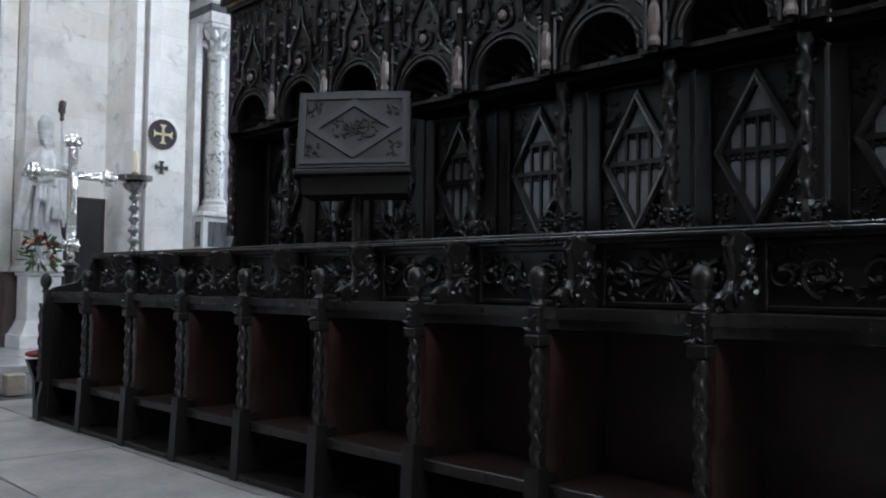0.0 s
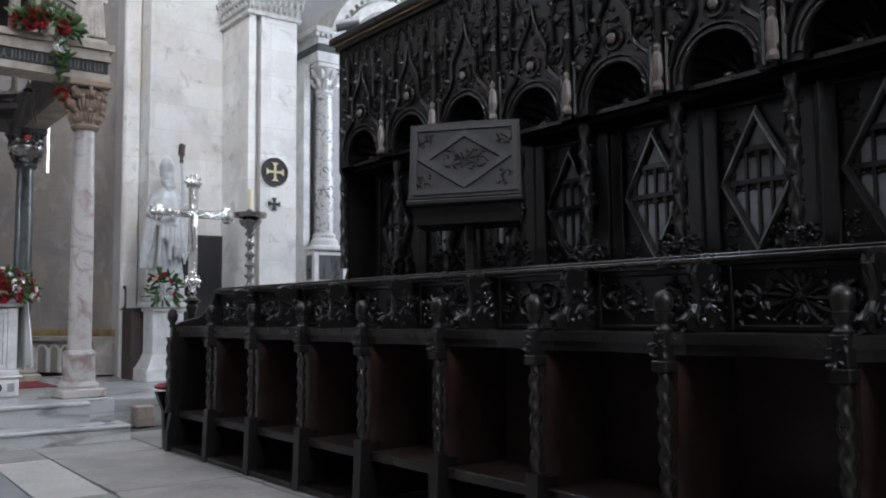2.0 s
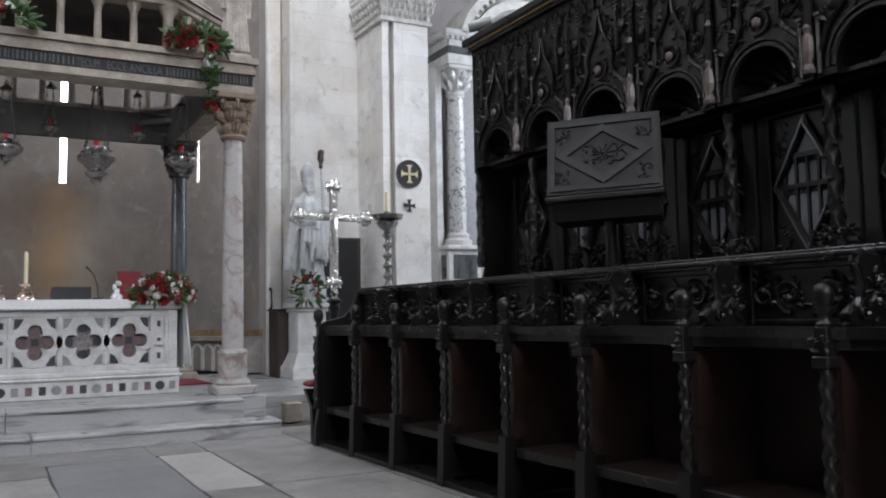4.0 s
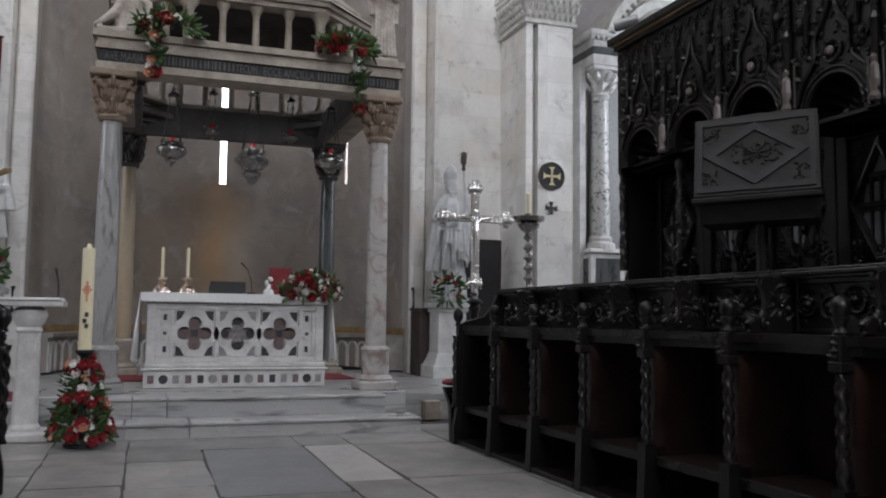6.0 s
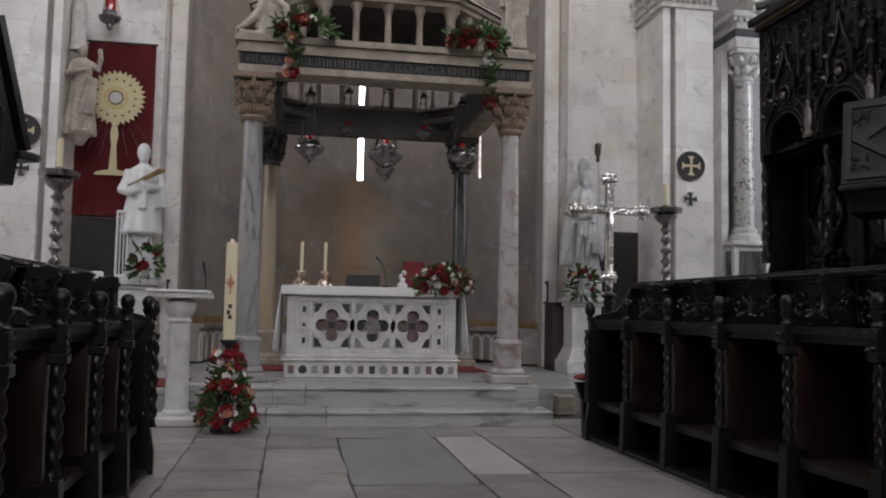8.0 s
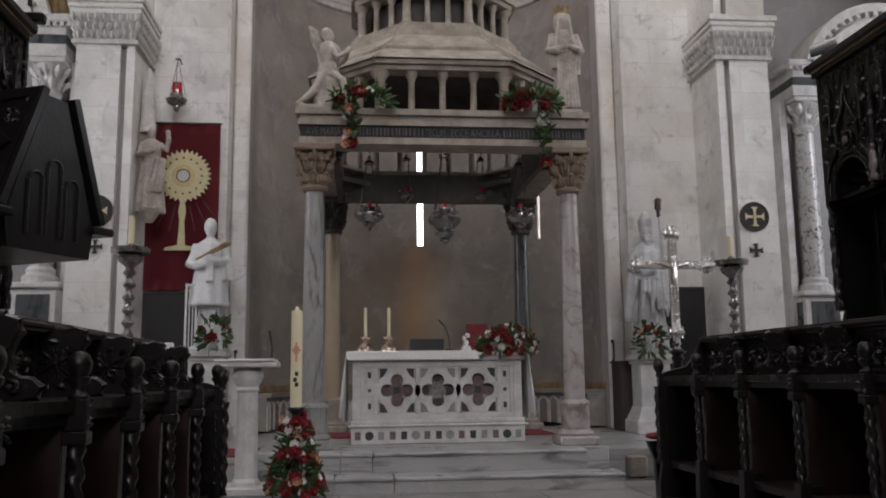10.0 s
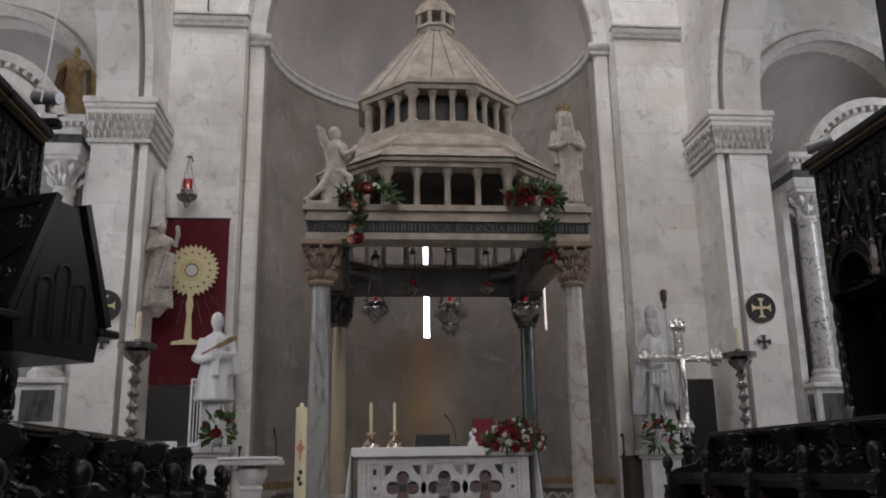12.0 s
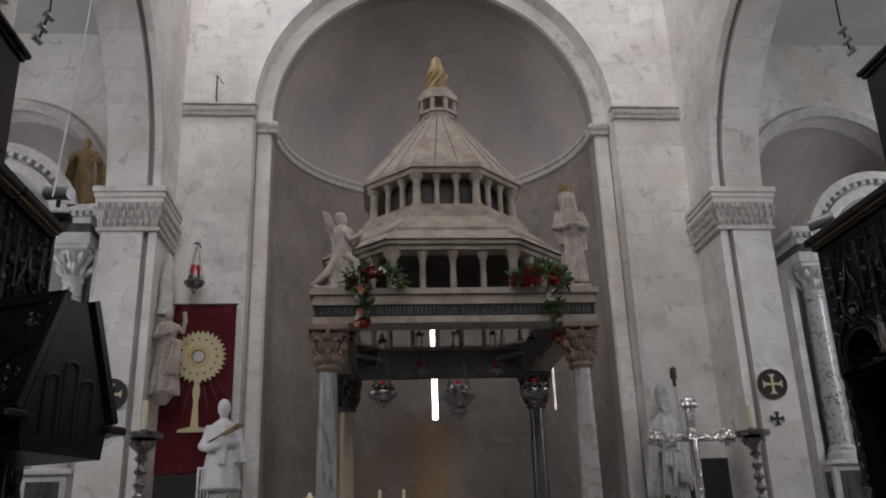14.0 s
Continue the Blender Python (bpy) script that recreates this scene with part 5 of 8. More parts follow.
    box(bm, 0.1, XB, 0, L, 2.325, 2.358, 0.004)
    part("canopy_shelf", bm, SHADE_WOOD, ob, "canopy underside, its shade put into a dull black")
    # ribbed shell as one rippled sheet
    bm = B()
    sheet = []
    for j in range(8):
        e = math.pi / 2 * (j / 7) * 0.97
        sheet.append([])
        for i in range(55):
            a = math.pi * i / 54
            q = r * (1 - 0.1 * abs(math.sin(9 * a)) * min(1, j / 2)) * math.cos(e)
            sheet[-1].append(bm.verts.new((0.05 + 0.22 * math.sin(e), L / 2 + q * math.cos(a), zr + q * math.sin(a))))
    for p, q in zip(sheet, sheet[1:]):
        for i in range(54):
            bm.faces.new((p[i], p[i + 1], q[i + 1], q[i]))
    part("shell", bm, WOOD_RUB, ob, "ribbed shell niche")
    bm = B()
    box(bm, 0.05, 0.3, L / 2 - r, L / 2 + r, 2.36, 2.385)
    ball(bm, (0.1, L / 2, 2.4), 0.03, 1, 1.3, 0.8)
    part("niche_floor", bm, WOOD_RUB, ob)
    P = plane_map((0, L / 2, 0), u, v, n)
    bm = B()
    tube(bm, [P(*p, 0.008) for p in arc(0, zr, r + 0.012, 180, 0, 16)], 0.014, 5)
    tube(bm, [P(*p, 0.012) for p in arc(0, zr, r + 0.045, 180, 0, 16)], 0.01, 5)
    part("niche_moulding", bm, WOOD_RUB, ob)
    # ogee gable, roundel, pinnacles, tracery up to the cornice
    bm = B()
    for s in (-1, 1):
        tube(bm, [P(s * x, z, 0.014) for x, z in ((0.3, 2.5), (0.26, 2.62), (0.17, 2.7), (0.13, 2.78), (0.14, 2.88), (0.08, 2.97), (0.03, 3.05), (0.0, 3.2))], [0.016, 0.016, 0.015, 0.015, 0.014, 0.013, 0.012, 0.008], 5)
        for x, z in ((0.26, 2.64), (0.16, 2.75), (0.13, 2.9), (0.06, 3.03)):
            blade(bm, P(s * x, z, 0.015), Vector(u) * s + Vector(v) * 0.6, n, 0.07, 0.05, 0.6)
    tube(bm, [P(0.065 * math.cos(a), 2.77 + 0.065 * math.sin(a), 0.012) for a in [k * math.pi / 8 for k in range(16)]], 0.012, 5, closed=True)
    rosette(bm, P, u, v, n, 0, 2.77, 0.04, 8)
    part("ogee_gable", bm, WOOD_RUB, ob, "carved ogee gable")
    for x, top, base, w in ((-L / 2, 3.15, 2.42, 0.03), (-0.2, 3.3, 2.86, 0.014), (0.2, 3.3, 2.86, 0.014)):
        bm = B()
        lathe_p = plane_map((0, L / 2, 0), u, v, n)
        c = lathe_p(x, 0, 0.02)
        lathe(bm, [(w, base), (w * 1.25, base + 0.03), (w, base + 0.05), (w * 0.9, base + (top - base) * 0.55), (w * 1.2, base + (top - base) * 0.6), (w * 0.7, base + (top - base) * 0.65), (0.004, top)], 6, (c.x, c.y))
        for k in range(5):
            z = base + (top - base) * (0.66 + 0.06 * k)
            for s in (-1, 1):
                blade(bm, (c.x - 0.005, c.y, z), (0, s, 0.5), n, 0.035, 0.03, 0.5)
        part("pinnacle", bm, WOOD_RUB, ob, "crocketed pinnacle")
    bm = B()
    c = P(-L / 2, 0, 0.035)
    lathe(bm, [(0.03, 2.38), (0.036, 2.4), (0.026, 2.43), (0.034, 2.5), (0.028, 2.58), (0.018, 2.6), (0.024, 2.63), (0.008, 2.66)], 8, (c.x, c.y))
    part("carved_figure", bm, PALEWOOD, ob, "small pale rubbed figure")
    for dx in (-0.055, 0.055):
        bm = B()
        q = P(-L / 2 + dx, 0, 0.0)
        box(bm, q.x - 0.028, q.x, q.y - 0.012, q.y + 0.012, 2.37, 2.68, 0.004)
        box(bm, q.x - 0.036, q.x, q.y - 0.018, q.y + 0.018, 2.681, 2.705, 0.004)
        part("pilaster", bm, POLISH, ob)
    bm = B()
    ball(bm, P(0, 2.77, 0.03), 0.032, 0.6, 1, 1)
    part("boss", bm, PALEWOOD, ob, "pale rubbed boss")
    bm = B()
    leafy(bm, P, u, v, n, -0.33, 0.33, 2.66, 3.3, 105, rnd, 0.05)
    for k in range(7):
        x = -0.3 + 0.1 * k
        tube(bm, [P(x - 0.05, 3.22, 0.01), P(x - 0.045, 3.28, 0.012), P(x, 3.34, 0.014), P(x + 0.045, 3.28, 0.012), P(x + 0.05, 3.22, 0.01)], 0.008, 4)
    for s in (-1, 1):
        ball(bm, P(s * 0.25, 3.02, 0.02), 0.035, 0.6, 1, 1)
        scroll(bm, P, s * 0.24, 2.82, 0.055, s, 0.5, 0.009)
    stuffed(part("canopy_carving", bm, WOOD_RUB, ob, "dense carved tracery and leaves"))
    bm = B()
    box(bm, -0.04, XB + 0.04, 0, L, 3.38, 3.41, 0.004)
    box(bm, -0.09, XB + 0.04, 0, L, 3.425, 3.49, 0.012)
    part("cornice", bm, WOOD, ob)
    bm = B()
    box(bm, -0.062, XB, 0, L, 3.411, 3.424)
    part("gilt_line", bm, GILT, ob, "thin dull gilt line under the cornice")
    return ob


def rows():
    kinds = [lower_stall(k) for k in range(3)]
    pat = [0, 1, 2, 1, 0, 2, 1, 0, 1, 2]
    used = set()

    def put(src, m):
        if src not in used:
            used.add(src)
            src.matrix_basis = m
        else:
            copy_thing(src, m)
    FX, FY = 2.457, 6.155
    sx, cx = math.sin(radians(SKEW)) * PITCH, math.cos(radians(SKEW)) * PITCH
    for i in range(9):
        put(kinds[pat[i]], pose(FX + sx * i, FY - cx * i, 0, 0, 0, SKEW))
    e = end_panel()
    e.matrix_basis = pose(FX - sx, FY + cx, 0, 0, 0, SKEW)
    LX, LY = -0.86, 5.6
    for i in range(7):
        put(kinds[pat[i + 1]], pose(LX, LY - PITCH * i, 0, 0, 0, 180) @ Matrix.Diagonal((1, 1, 0.95, 1)))
    copy_thing(e, pose(LX, LY, 0, 0, 0, 180) @ Matrix.Diagonal((1, 1, 0.95, 1)))
    ups = [upper_stall(k) for k in range(3)]
    UX, UY, US = 3.56, 5.44, 0.965
    for i in range(9):
        put(ups[(i * 2) % 3], pose(UX, UY - PITCH * US * i, 0) @ Matrix.Diagonal((US, US, US, 1)))
    VX, VY = -2.1, 5.4
    for i in range(5):
        put(ups[(i + 1) % 3], pose(VX, VY - PITCH * i, 0, 0, 0, 180) @ Matrix.Diagonal((1, 1, 0.957, 1)))

    def closing(nm, x, y, rz):
        ob = thing(nm, "tall black panelled end of the canopied stalls", "stall end", (x, y, 0), rz)
        bm = B()
        prism(bm, [(0.0, 2.33), (0.05, 2.25), (0.08, 2.0), (0.08, 1.5), (0.02, 1.3), (0.0, 0), (0.4, 0), (0.4, 3.38), (0.0, 3.38)], "y", 0.0, 0.04)
        part("panel", bm, WOOD, ob)
        bm = B()
        rnd = random.Random(8)
        P = plane_map((0, 0.04, 0), (1, 0, 0), (0, 0, 1), (0, 1, 0))
        leafy(bm, P, (1, 0, 0), (0, 0, 1), (0, 1, 0), 0.05, 0.4, 2.4, 3.3, 50, rnd, 0.08)
        leafy(bm, P, (1, 0, 0), (0, 0, 1), (0, 1, 0), 0.12, 0.4, 1.3, 2.3, 50, rnd, 0.07)
        part("carving", bm, WOOD_RUB, ob)
        bm = B()
        twisted(bm, (0.05, 0.045), 0.03, 1.5, 2.3, 5, 3, 0.2)
        part("colonnette", bm, WOOD_RUB, ob)
        bm = B()
        box(bm, -0.04, 0.43, -0.002, 0.045, 3.381, 3.424, 0.004)
        box(bm, -0.09, 0.46, -0.002, 0.075, 3.426, 3.491, 0.012)
        part("cornice_return", bm, WOOD, ob)
        return ob
    closing("canopy_end_panel", UX, UY + PITCH * US + 0.002, 0).scale = (US, US, US)
    # mirrored end on the other side
    ob2 = closing("canopy_end_panel", VX, VY + 0.05, 0)
    ob2.scale = (1, 1, 0.957)
    for o in ob2.children:
        o.data.transform(Matrix.Diagonal((-1, 1, 1, 1)))
        o.data.flip_normals()


rows()


def raised_crest(x0, x1, y0, y1, z0, z1):
    """The taller panelled crest over the middle of a row of canopies."""
    ob = thing("raised_crest", "tall plain black panelled crest above the canopied stalls", "stall crest", ((x0 + x1) / 2, (y0 + y1) / 2, z0), group="stall crests")
    w, d, h = (x1 - x0) / 2, (y1 - y0) / 2, z1 - z0
    bm = B()
    box(bm, -w, w, -d, d, 0, h - 0.07, 0.006)
    part("body", bm, WOOD, ob)
    bm = B()
    box(bm, -w - 0.02, w + 0.02, -d - 0.02, d + 0.02, h - 0.069, h - 0.04, 0.005)
    box(bm, -w - 0.045, w + 0.045, -d - 0.045, d + 0.045, h - 0.039, h, 0.01)
    part("cornice", bm, WOOD_RUB, ob)
    for s in (-1, 1):
        for k in range(3):
            bm = B()
            yc = -d + (k + 0.5) * 2 * d / 3
            xa, xb = sorted((s * w, s * (w + 0.015)))
            box(bm, xa, xb, yc - d / 3 + 0.06, yc + d / 3 - 0.06, 0.08, h - 0.15, 0.006)
            part("raised_field", bm, WOOD, ob)


raised_crest(-2.5, -2.05, 2.45, 4.5, 3.2, 3.985)
raised_crest(3.63, 3.9, 2.8, 5.17, 3.24, 4.34)


def reading_lectern(m, label, dz=0.0, board=None, lean=0.0):
    """A tall rotating book rest with two sloping faces on a post."""
    ob = thing("choir_lectern", label, "lectern")
    ob.matrix_basis = m
    w = 0.331
    bm = B()
    prism(bm, [(-0.2, 1.72), (0.2, 1.72), (0.22, 1.84), (0.05, 2.32), (-0.05, 2.32), (-0.22, 1.84)], "x", -w + 0.02, w - 0.02)
    part("body", bm, WOOD, ob)
    rnd = random.Random(4)
    for s in (-1, 1):
        a = Vector((0, s * 0.235, 1.86))
        b = Vector((0, s * 0.062, 2.335))
        v = (b - a).normalized()
        n = Vector((0, s * v.z, -s * v.y))
        h = (b - a).length
        P = plane_map(a, (1, 0, 0), v, n)
        bm = B()
        q = [bm.verts.new(P(x, z, c)) for c in (0, 0.03) for x, z in ((-w, 0), (w, 0), (w, h), (0.02, h + 0.012), (-w, h))]
        bm.faces.new(q[:5])
        bm.faces.new(q[5:])
        for i in range(5):
            bm.faces.new((q[i], q[(i + 1) % 5], q[5 + (i + 1) % 5], q[5 + i]))
        face = part("book_board", bm, (board or LEATHER), ob, "worn grey brown tooled board with a raised lozenge")
        for nm, rects in (("border", ((-w + 0.02, w - 0.02, 0.02, 0.05), (-w + 0.02, w - 0.02, h - 0.05, h - 0.02), (-w + 0.02, -w + 0.045, 0.05, h - 0.05), (w - 0.045, w - 0.02, 0.05, h - 0.05))),):
            for x0, x1, z0, z1 in rects:
                bm = B()
                v4 = [bm.verts.new(P(x, z, c)) for c in (0.03, 0.04) for x, z in ((x0, z0), (x1, z0), (x1, z1), (x0, z1))]
                bm.faces.new(v4[4:])
                for i in range(4):
                    bm.faces.new((v4[i], v4[(i + 1) % 4], v4[4 + (i + 1) % 4], v4[4 + i]))
                part(nm, bm, (board or LEATHER_DK), face)
        cx, cz, hx, hz = 0, h / 2, w - 0.05, h / 2 - 0.05
        corners = [(0, hz), (hx, 0), (0, -hz), (-hx, 0)]
        for i in range(4):
            (x0, z0), (x1, z1) = corners[i], corners[(i + 1) % 4]
            bm = B()
            k = 0.74
            pts = [(x0, z0), (x1, z1), (x1 * k, z1 * k), (x0 * k, z0 * k)]
            v4 = [bm.verts.new(P(x, cz + z, c)) for c in (0.03, 0.043) for x, z in pts]
            bm.faces.new(v4[4:])
            for j in range(4):
                bm.faces.new((v4[j], v4[(j + 1) % 4], v4[4 + (j + 1) % 4], v4[4 + j]))
            part("lozenge_band", bm, (board or LEATHER_DK), face)
        bm = B()
        rosette(bm, lambda p, q, r=0.0: P(p, q, r + 0.03), (1, 0, 0), v, n, 0, cz, 0.045, 10)
        leafy(bm, lambda p, q, r=0.0: P(p, q, r + 0.03), (1, 0, 0), v, n, -0.13, 0.13, cz - 0.07, cz + 0.07, 60, rnd, 0.022)
        for sx in (-1, 1):
            for sz in (-1, 1):
                leafy(bm, lambda p, q, r=0.0: P(p, q, r + 0.03), (1, 0, 0), v, n, min(sx * 0.2, sx * 0.3), max(sx * 0.2, sx * 0.3), cz + min(sz * 0.1, sz * 0.18), cz + max(sz * 0.1, sz * 0.18), 26, rnd, 0.022)
        stuffed(part("tooling", bm, (board or LEATHER), face))
        bm = B()
        box(bm, -w - 0.01, w + 0.01, min(s * 0.2, s * 0.31), max(s * 0.2, s * 0.31), 1.825, 1.858, 0.008)
        part("ledge", bm, (board or LEATHER), ob, "projecting book ledge")
    for s in (-1, 1):
        bm = B()
        for k in (-1, 0, 1):
            x = s * (w - 0.018)
            outer = [(k * 0.09 - 0.035, 1.78)] + arc(k * 0.09, 1.98 + 0.06 * (k == 0), 0.035, 180, 0, 8) + [(k * 0.09 + 0.035, 1.78)]
            tube(bm, [(x, y, z) for y, z in outer], 0.008, 5)
        part("lancet_tracery", bm, WOOD, ob)
    bm = B()
    lathe(bm, [(0.05, 1.72), (0.05, 1.66), (0.035, 1.6), (0.032, 0.9), (0.045, 0.86), (0.05, 0.7), (0.08, 0.6), (0.09, 0.3), (0.16, 0.24), (0.2, 0.04), (0.2, 0.0)][::-1], 14)
    part("post", bm, WOOD_RUB, ob, "turned rubbed post", smooth=50)
    if dz:
        for o in ob.children:
            if not o.name.startswith("post"):
                o.matrix_basis = pose(0, 0, 1.7 + dz, 0, lean, 0) @ Matrix.Translation((0, 0, -1.7))
    return ob


reading_lectern(pose(3.27, 4.06, 0, 0, 0, -45), "tall dark lectern with tooled lozenge board behind the stalls", -0.12, lean=-1.8)
reading_lectern(pose(-1.64, 3.97, 0, 0, 0, -25) @ Matrix.Diagonal((1.15, 1.15, 1.15, 1)), "tall black lectern with gothic sides behind the stalls", -0.38, WOOD)

# ---- statues ----


def robe(bm, h, c=(0, 0), w=0.2, folds=11, depth=0.09, flare=1.15, lean=0.0, seg=44):
    prof = [(1.0 * flare, 0), (1.02 * flare, 0.03), (0.95 * flare, 0.2), (0.86, 0.42), (0.74, 0.56), (0.78, 0.66), (0.86, 0.74), (0.84, 0.79), (0.6, 0.825), (0.28, 0.85)]
    rings = []
    for r, z in prof:
        ring = []
        for i in range(seg):
            a = 2 * math.pi * i / seg
            k = depth * max(0, 1 - z / 0.75)
            rr = w * r * (1 + k * math.sin(folds * a + 3 * z) + 0.5 * k * math.sin(folds * 0.5 * a + 1.7))
            ring.append(bm.verts.new((c[0] + rr * math.cos(a) + lean * z * h, c[1] + 0.72 * rr * math.sin(a), z * h)))
        rings.append(ring)
    for a, b in zip(rings, rings[1:]):
        for i in range(seg):
            j = (i + 1) % seg
            bm.faces.new((a[i], a[j], b[j], b[i]))
    bm.faces.new(rings[0][::-1])
    bm.faces.new(rings[-1])


def head(bm, h, x=0.0, y=0.0, z=0.92, r=0.062):
    ball(bm, (x, y - 0.01 * h, z * h), r * h, 0.8, 0.95, 1.15, 14, 10)
    ball(bm, (x, y - r * h * 0.95, (z - 0.005) * h), r * h * 0.2, 0.7, 1, 1.4, 6, 5)
    ball(bm, (x, y - r * h * 0.5, (z - 0.05) * h), r * h * 0.5, 0.9, 0.9, 0.8, 8, 6)
    lathe(bm, [(0.034 * h, 0.82 * h), (0.03 * h, 0.9 * h)], 10, (x, y))


def limb(bm, h, pts, r0, r1):
    pts = [tuple(q * h for q in p) for p in pts]
    n = len(pts)
    tube(bm, pts, [h * (r0 + (r1 - r0) * i / (n - 1)) for i in range(n)], 9)
    ball(bm, pts[-1], h * r1 * 1.15, u=8, v=6)


def drape(bm, h, pts, width, n=7):
    """A hanging fold of cloth: wavy ribbon with body."""
    for k in range(n):
        t = (k / (n - 1) - 0.5) * width
        tube(bm, [(p[0] * h + t * h * (0.5 + 0.5 * i / max(1, len(pts) - 1)), p[1] * h + 0.012 * h * math.sin(k * 2.1), p[2] * h) for i, p in enumerate(pts)], [0.02 * h, 0.026 * h, 0.024 * h, 0.016 * h][:len(pts)], 6)


def statue(name, bm, material, label, loc, rz=0, voxel=0.014):
    ob = single(name, bm, material, label, "statue", loc, rz)
    md = ob.modifiers.new("fuse", "REMESH")
    md.mode, md.voxel_size, md.use_smooth_shade = "VOXEL", voxel, True
    sm = ob.modifiers.new("soften", "SMOOTH")
    sm.factor, sm.iterations = 0.5, 2
    return ob


def bishop():
    h = 1.71
    bm = B()
    box(bm, -0.22, 0.22, -0.18, 0.18, 0.0, 0.07, 0.01)
    robe(bm, h, w=0.18, folds=13, depth=0.2)
    head(bm, h)
    # beard, mitre with two peaks, cape over the shoulders and its long falls
    for k in range(5):
        tube(bm, [((k - 2) * 0.02, -0.1, 0.895 * h), ((k - 2) * 0.024, -0.125, 0.86 * h), ((k - 2) * 0.014, -0.125, 0.825 * h)], [0.022, 0.024, 0.01], 6)
    lathe(bm, [(0.09, 0.945 * h), (0.097, 0.955 * h), (0.09, 0.962 * h), (0.1, 1.0 * h), (0.096, 1.03 * h), (0.06, 1.075 * h), (0.004, 1.105 * h)], 16)
    lathe(bm, [(0.235, 0.56 * h), (0.225, 0.62 * h), (0.215, 0.7 * h), (0.19, 0.77 * h), (0.12, 0.83 * h), (0.06, 0.86 * h)], 48, lobes=9, depth=0.07)
    for k in range(9):
        a = radians(150 + 30 * k) if k < 5 else radians(-60 + 30 * (k - 5))
        c, s = math.cos(a), math.sin(a)
        tube(bm, [(0.21 * c, 0.19 * s, 0.66 * h), (0.24 * c - 0.01, 0.2 * s, 0.45 * h), (0.27 * c - 0.03, 0.21 * s, 0.28 * h + 0.05 * (k % 3))], [0.03, 0.036, 0.018], 7)
    for k in range(6):
        x = 0.16 - 0.055 * k
        tube(bm, [(x, -0.2, 0.6 * h), (x - 0.01, -0.205, 0.46 * h), (x - 0.02 * (k % 2), -0.19, (0.3 + 0.035 * k) * h)], [0.018, 0.026, 0.012], 6)
    limb(bm, h, ((0.09, 0, 0.79), (0.13, -0.05, 0.66), (0.12, -0.12, 0.66), (0.1, -0.14, 0.7)), 0.042, 0.026)
    limb(bm, h, ((-0.09, 0, 0.79), (-0.14, -0.04, 0.65), (-0.06, -0.12, 0.6), (0.0, -0.14, 0.62)), 0.042, 0.026)
    drape(bm, h, ((-0.1, 0.0, 0.76), (-0.12, -0.02, 0.55), (-0.14, -0.02, 0.36), (-0.15, -0.02, 0.24)), 0.09)
    drape(bm, h, ((0.08, -0.1, 0.62), (0.09, -0.11, 0.5), (0.1, -0.11, 0.4), (0.1, -0.1, 0.33)), 0.13)
    tube(bm, [(0.1 * h, -0.15 * h, 0.3 * h), (0.09 * h, -0.1 * h, 0.9 * h), (0.085 * h, -0.06 * h, 1.06 * h)], 0.014, 6)
    lathe(bm, [(0.03 * h, 0.86 * h), (0.048 * h, 0.9 * h), (0.03 * h, 0.84 * h)][:2], 8, (0, -0.03 * h))
    statue("bishop_statue", bm, STATUE, "grey stone statue of a bishop with mitre and crozier", (3.77, 10.85, 1.254), voxel=0.01)


def deacon():
    h = 1.66
    bm = B()
    box(bm, -0.24, 0.24, -0.18, 0.18, 0.0, 0.05, 0.01)
    robe(bm, h * 0.62, w=0.15, folds=12, depth=0.1, flare=1.1)
    # wide surplice over the gown
    lathe(bm, [(0.235, 0.33 * h), (0.24, 0.35 * h), (0.19, 0.55 * h), (0.155, 0.66 * h), (0.165, 0.74 * h), (0.15, 0.8 * h), (0.05, 0.85 * h)], 40, lobes=9, depth=0.06)
    head(bm, h, z=0.93)
    limb(bm, h, ((0.09, 0, 0.79), (0.14, -0.05, 0.66), (0.06, -0.13, 0.66), (0.0, -0.15, 0.67)), 0.045, 0.026)
    limb(bm, h, ((-0.09, 0, 0.79), (-0.14, -0.04, 0.64), (-0.08, -0.13, 0.62), (0.0, -0.15, 0.64)), 0.045, 0.026)
    drape(bm, h, ((0.13, -0.06, 0.66), (0.14, -0.06, 0.58), (0.14, -0.06, 0.52)), 0.08, 4)
    box(bm, -0.01, 0.09, -0.26, -0.2, 0.5 * h, 0.68 * h, 0.01)
    statue("deacon_statue", bm, STATUE_W, "white marble statue of a young deacon in surplice", (-1.84, 10.85, 1.344))
    bm = B()
    for k in range(9):
        t = k / 8
        o = Vector((0.02 + 0.22 * t, -0.3, 0.71 * h + 0.1 * t))
        blade(bm, o, (1, 0, 0.6), (0, -1, 0), 0.1 * (1 - 0.3 * t), 0.035, 0.3)
        blade(bm, o, (1, 0, 0.05), (0, -1, 0), 0.09 * (1 - 0.3 * t), 0.035, 0.3)
    tube(bm, [(-0.12, -0.29, 0.66 * h), (0.06, -0.3, 0.72 * h), (0.24, -0.3, 0.79 * h)], 0.012, 6)
    single("palm_branch", bm, GILT, "dull gilt palm branch held by the statue", "palm branch", (-1.84, 10.85, 1.344))


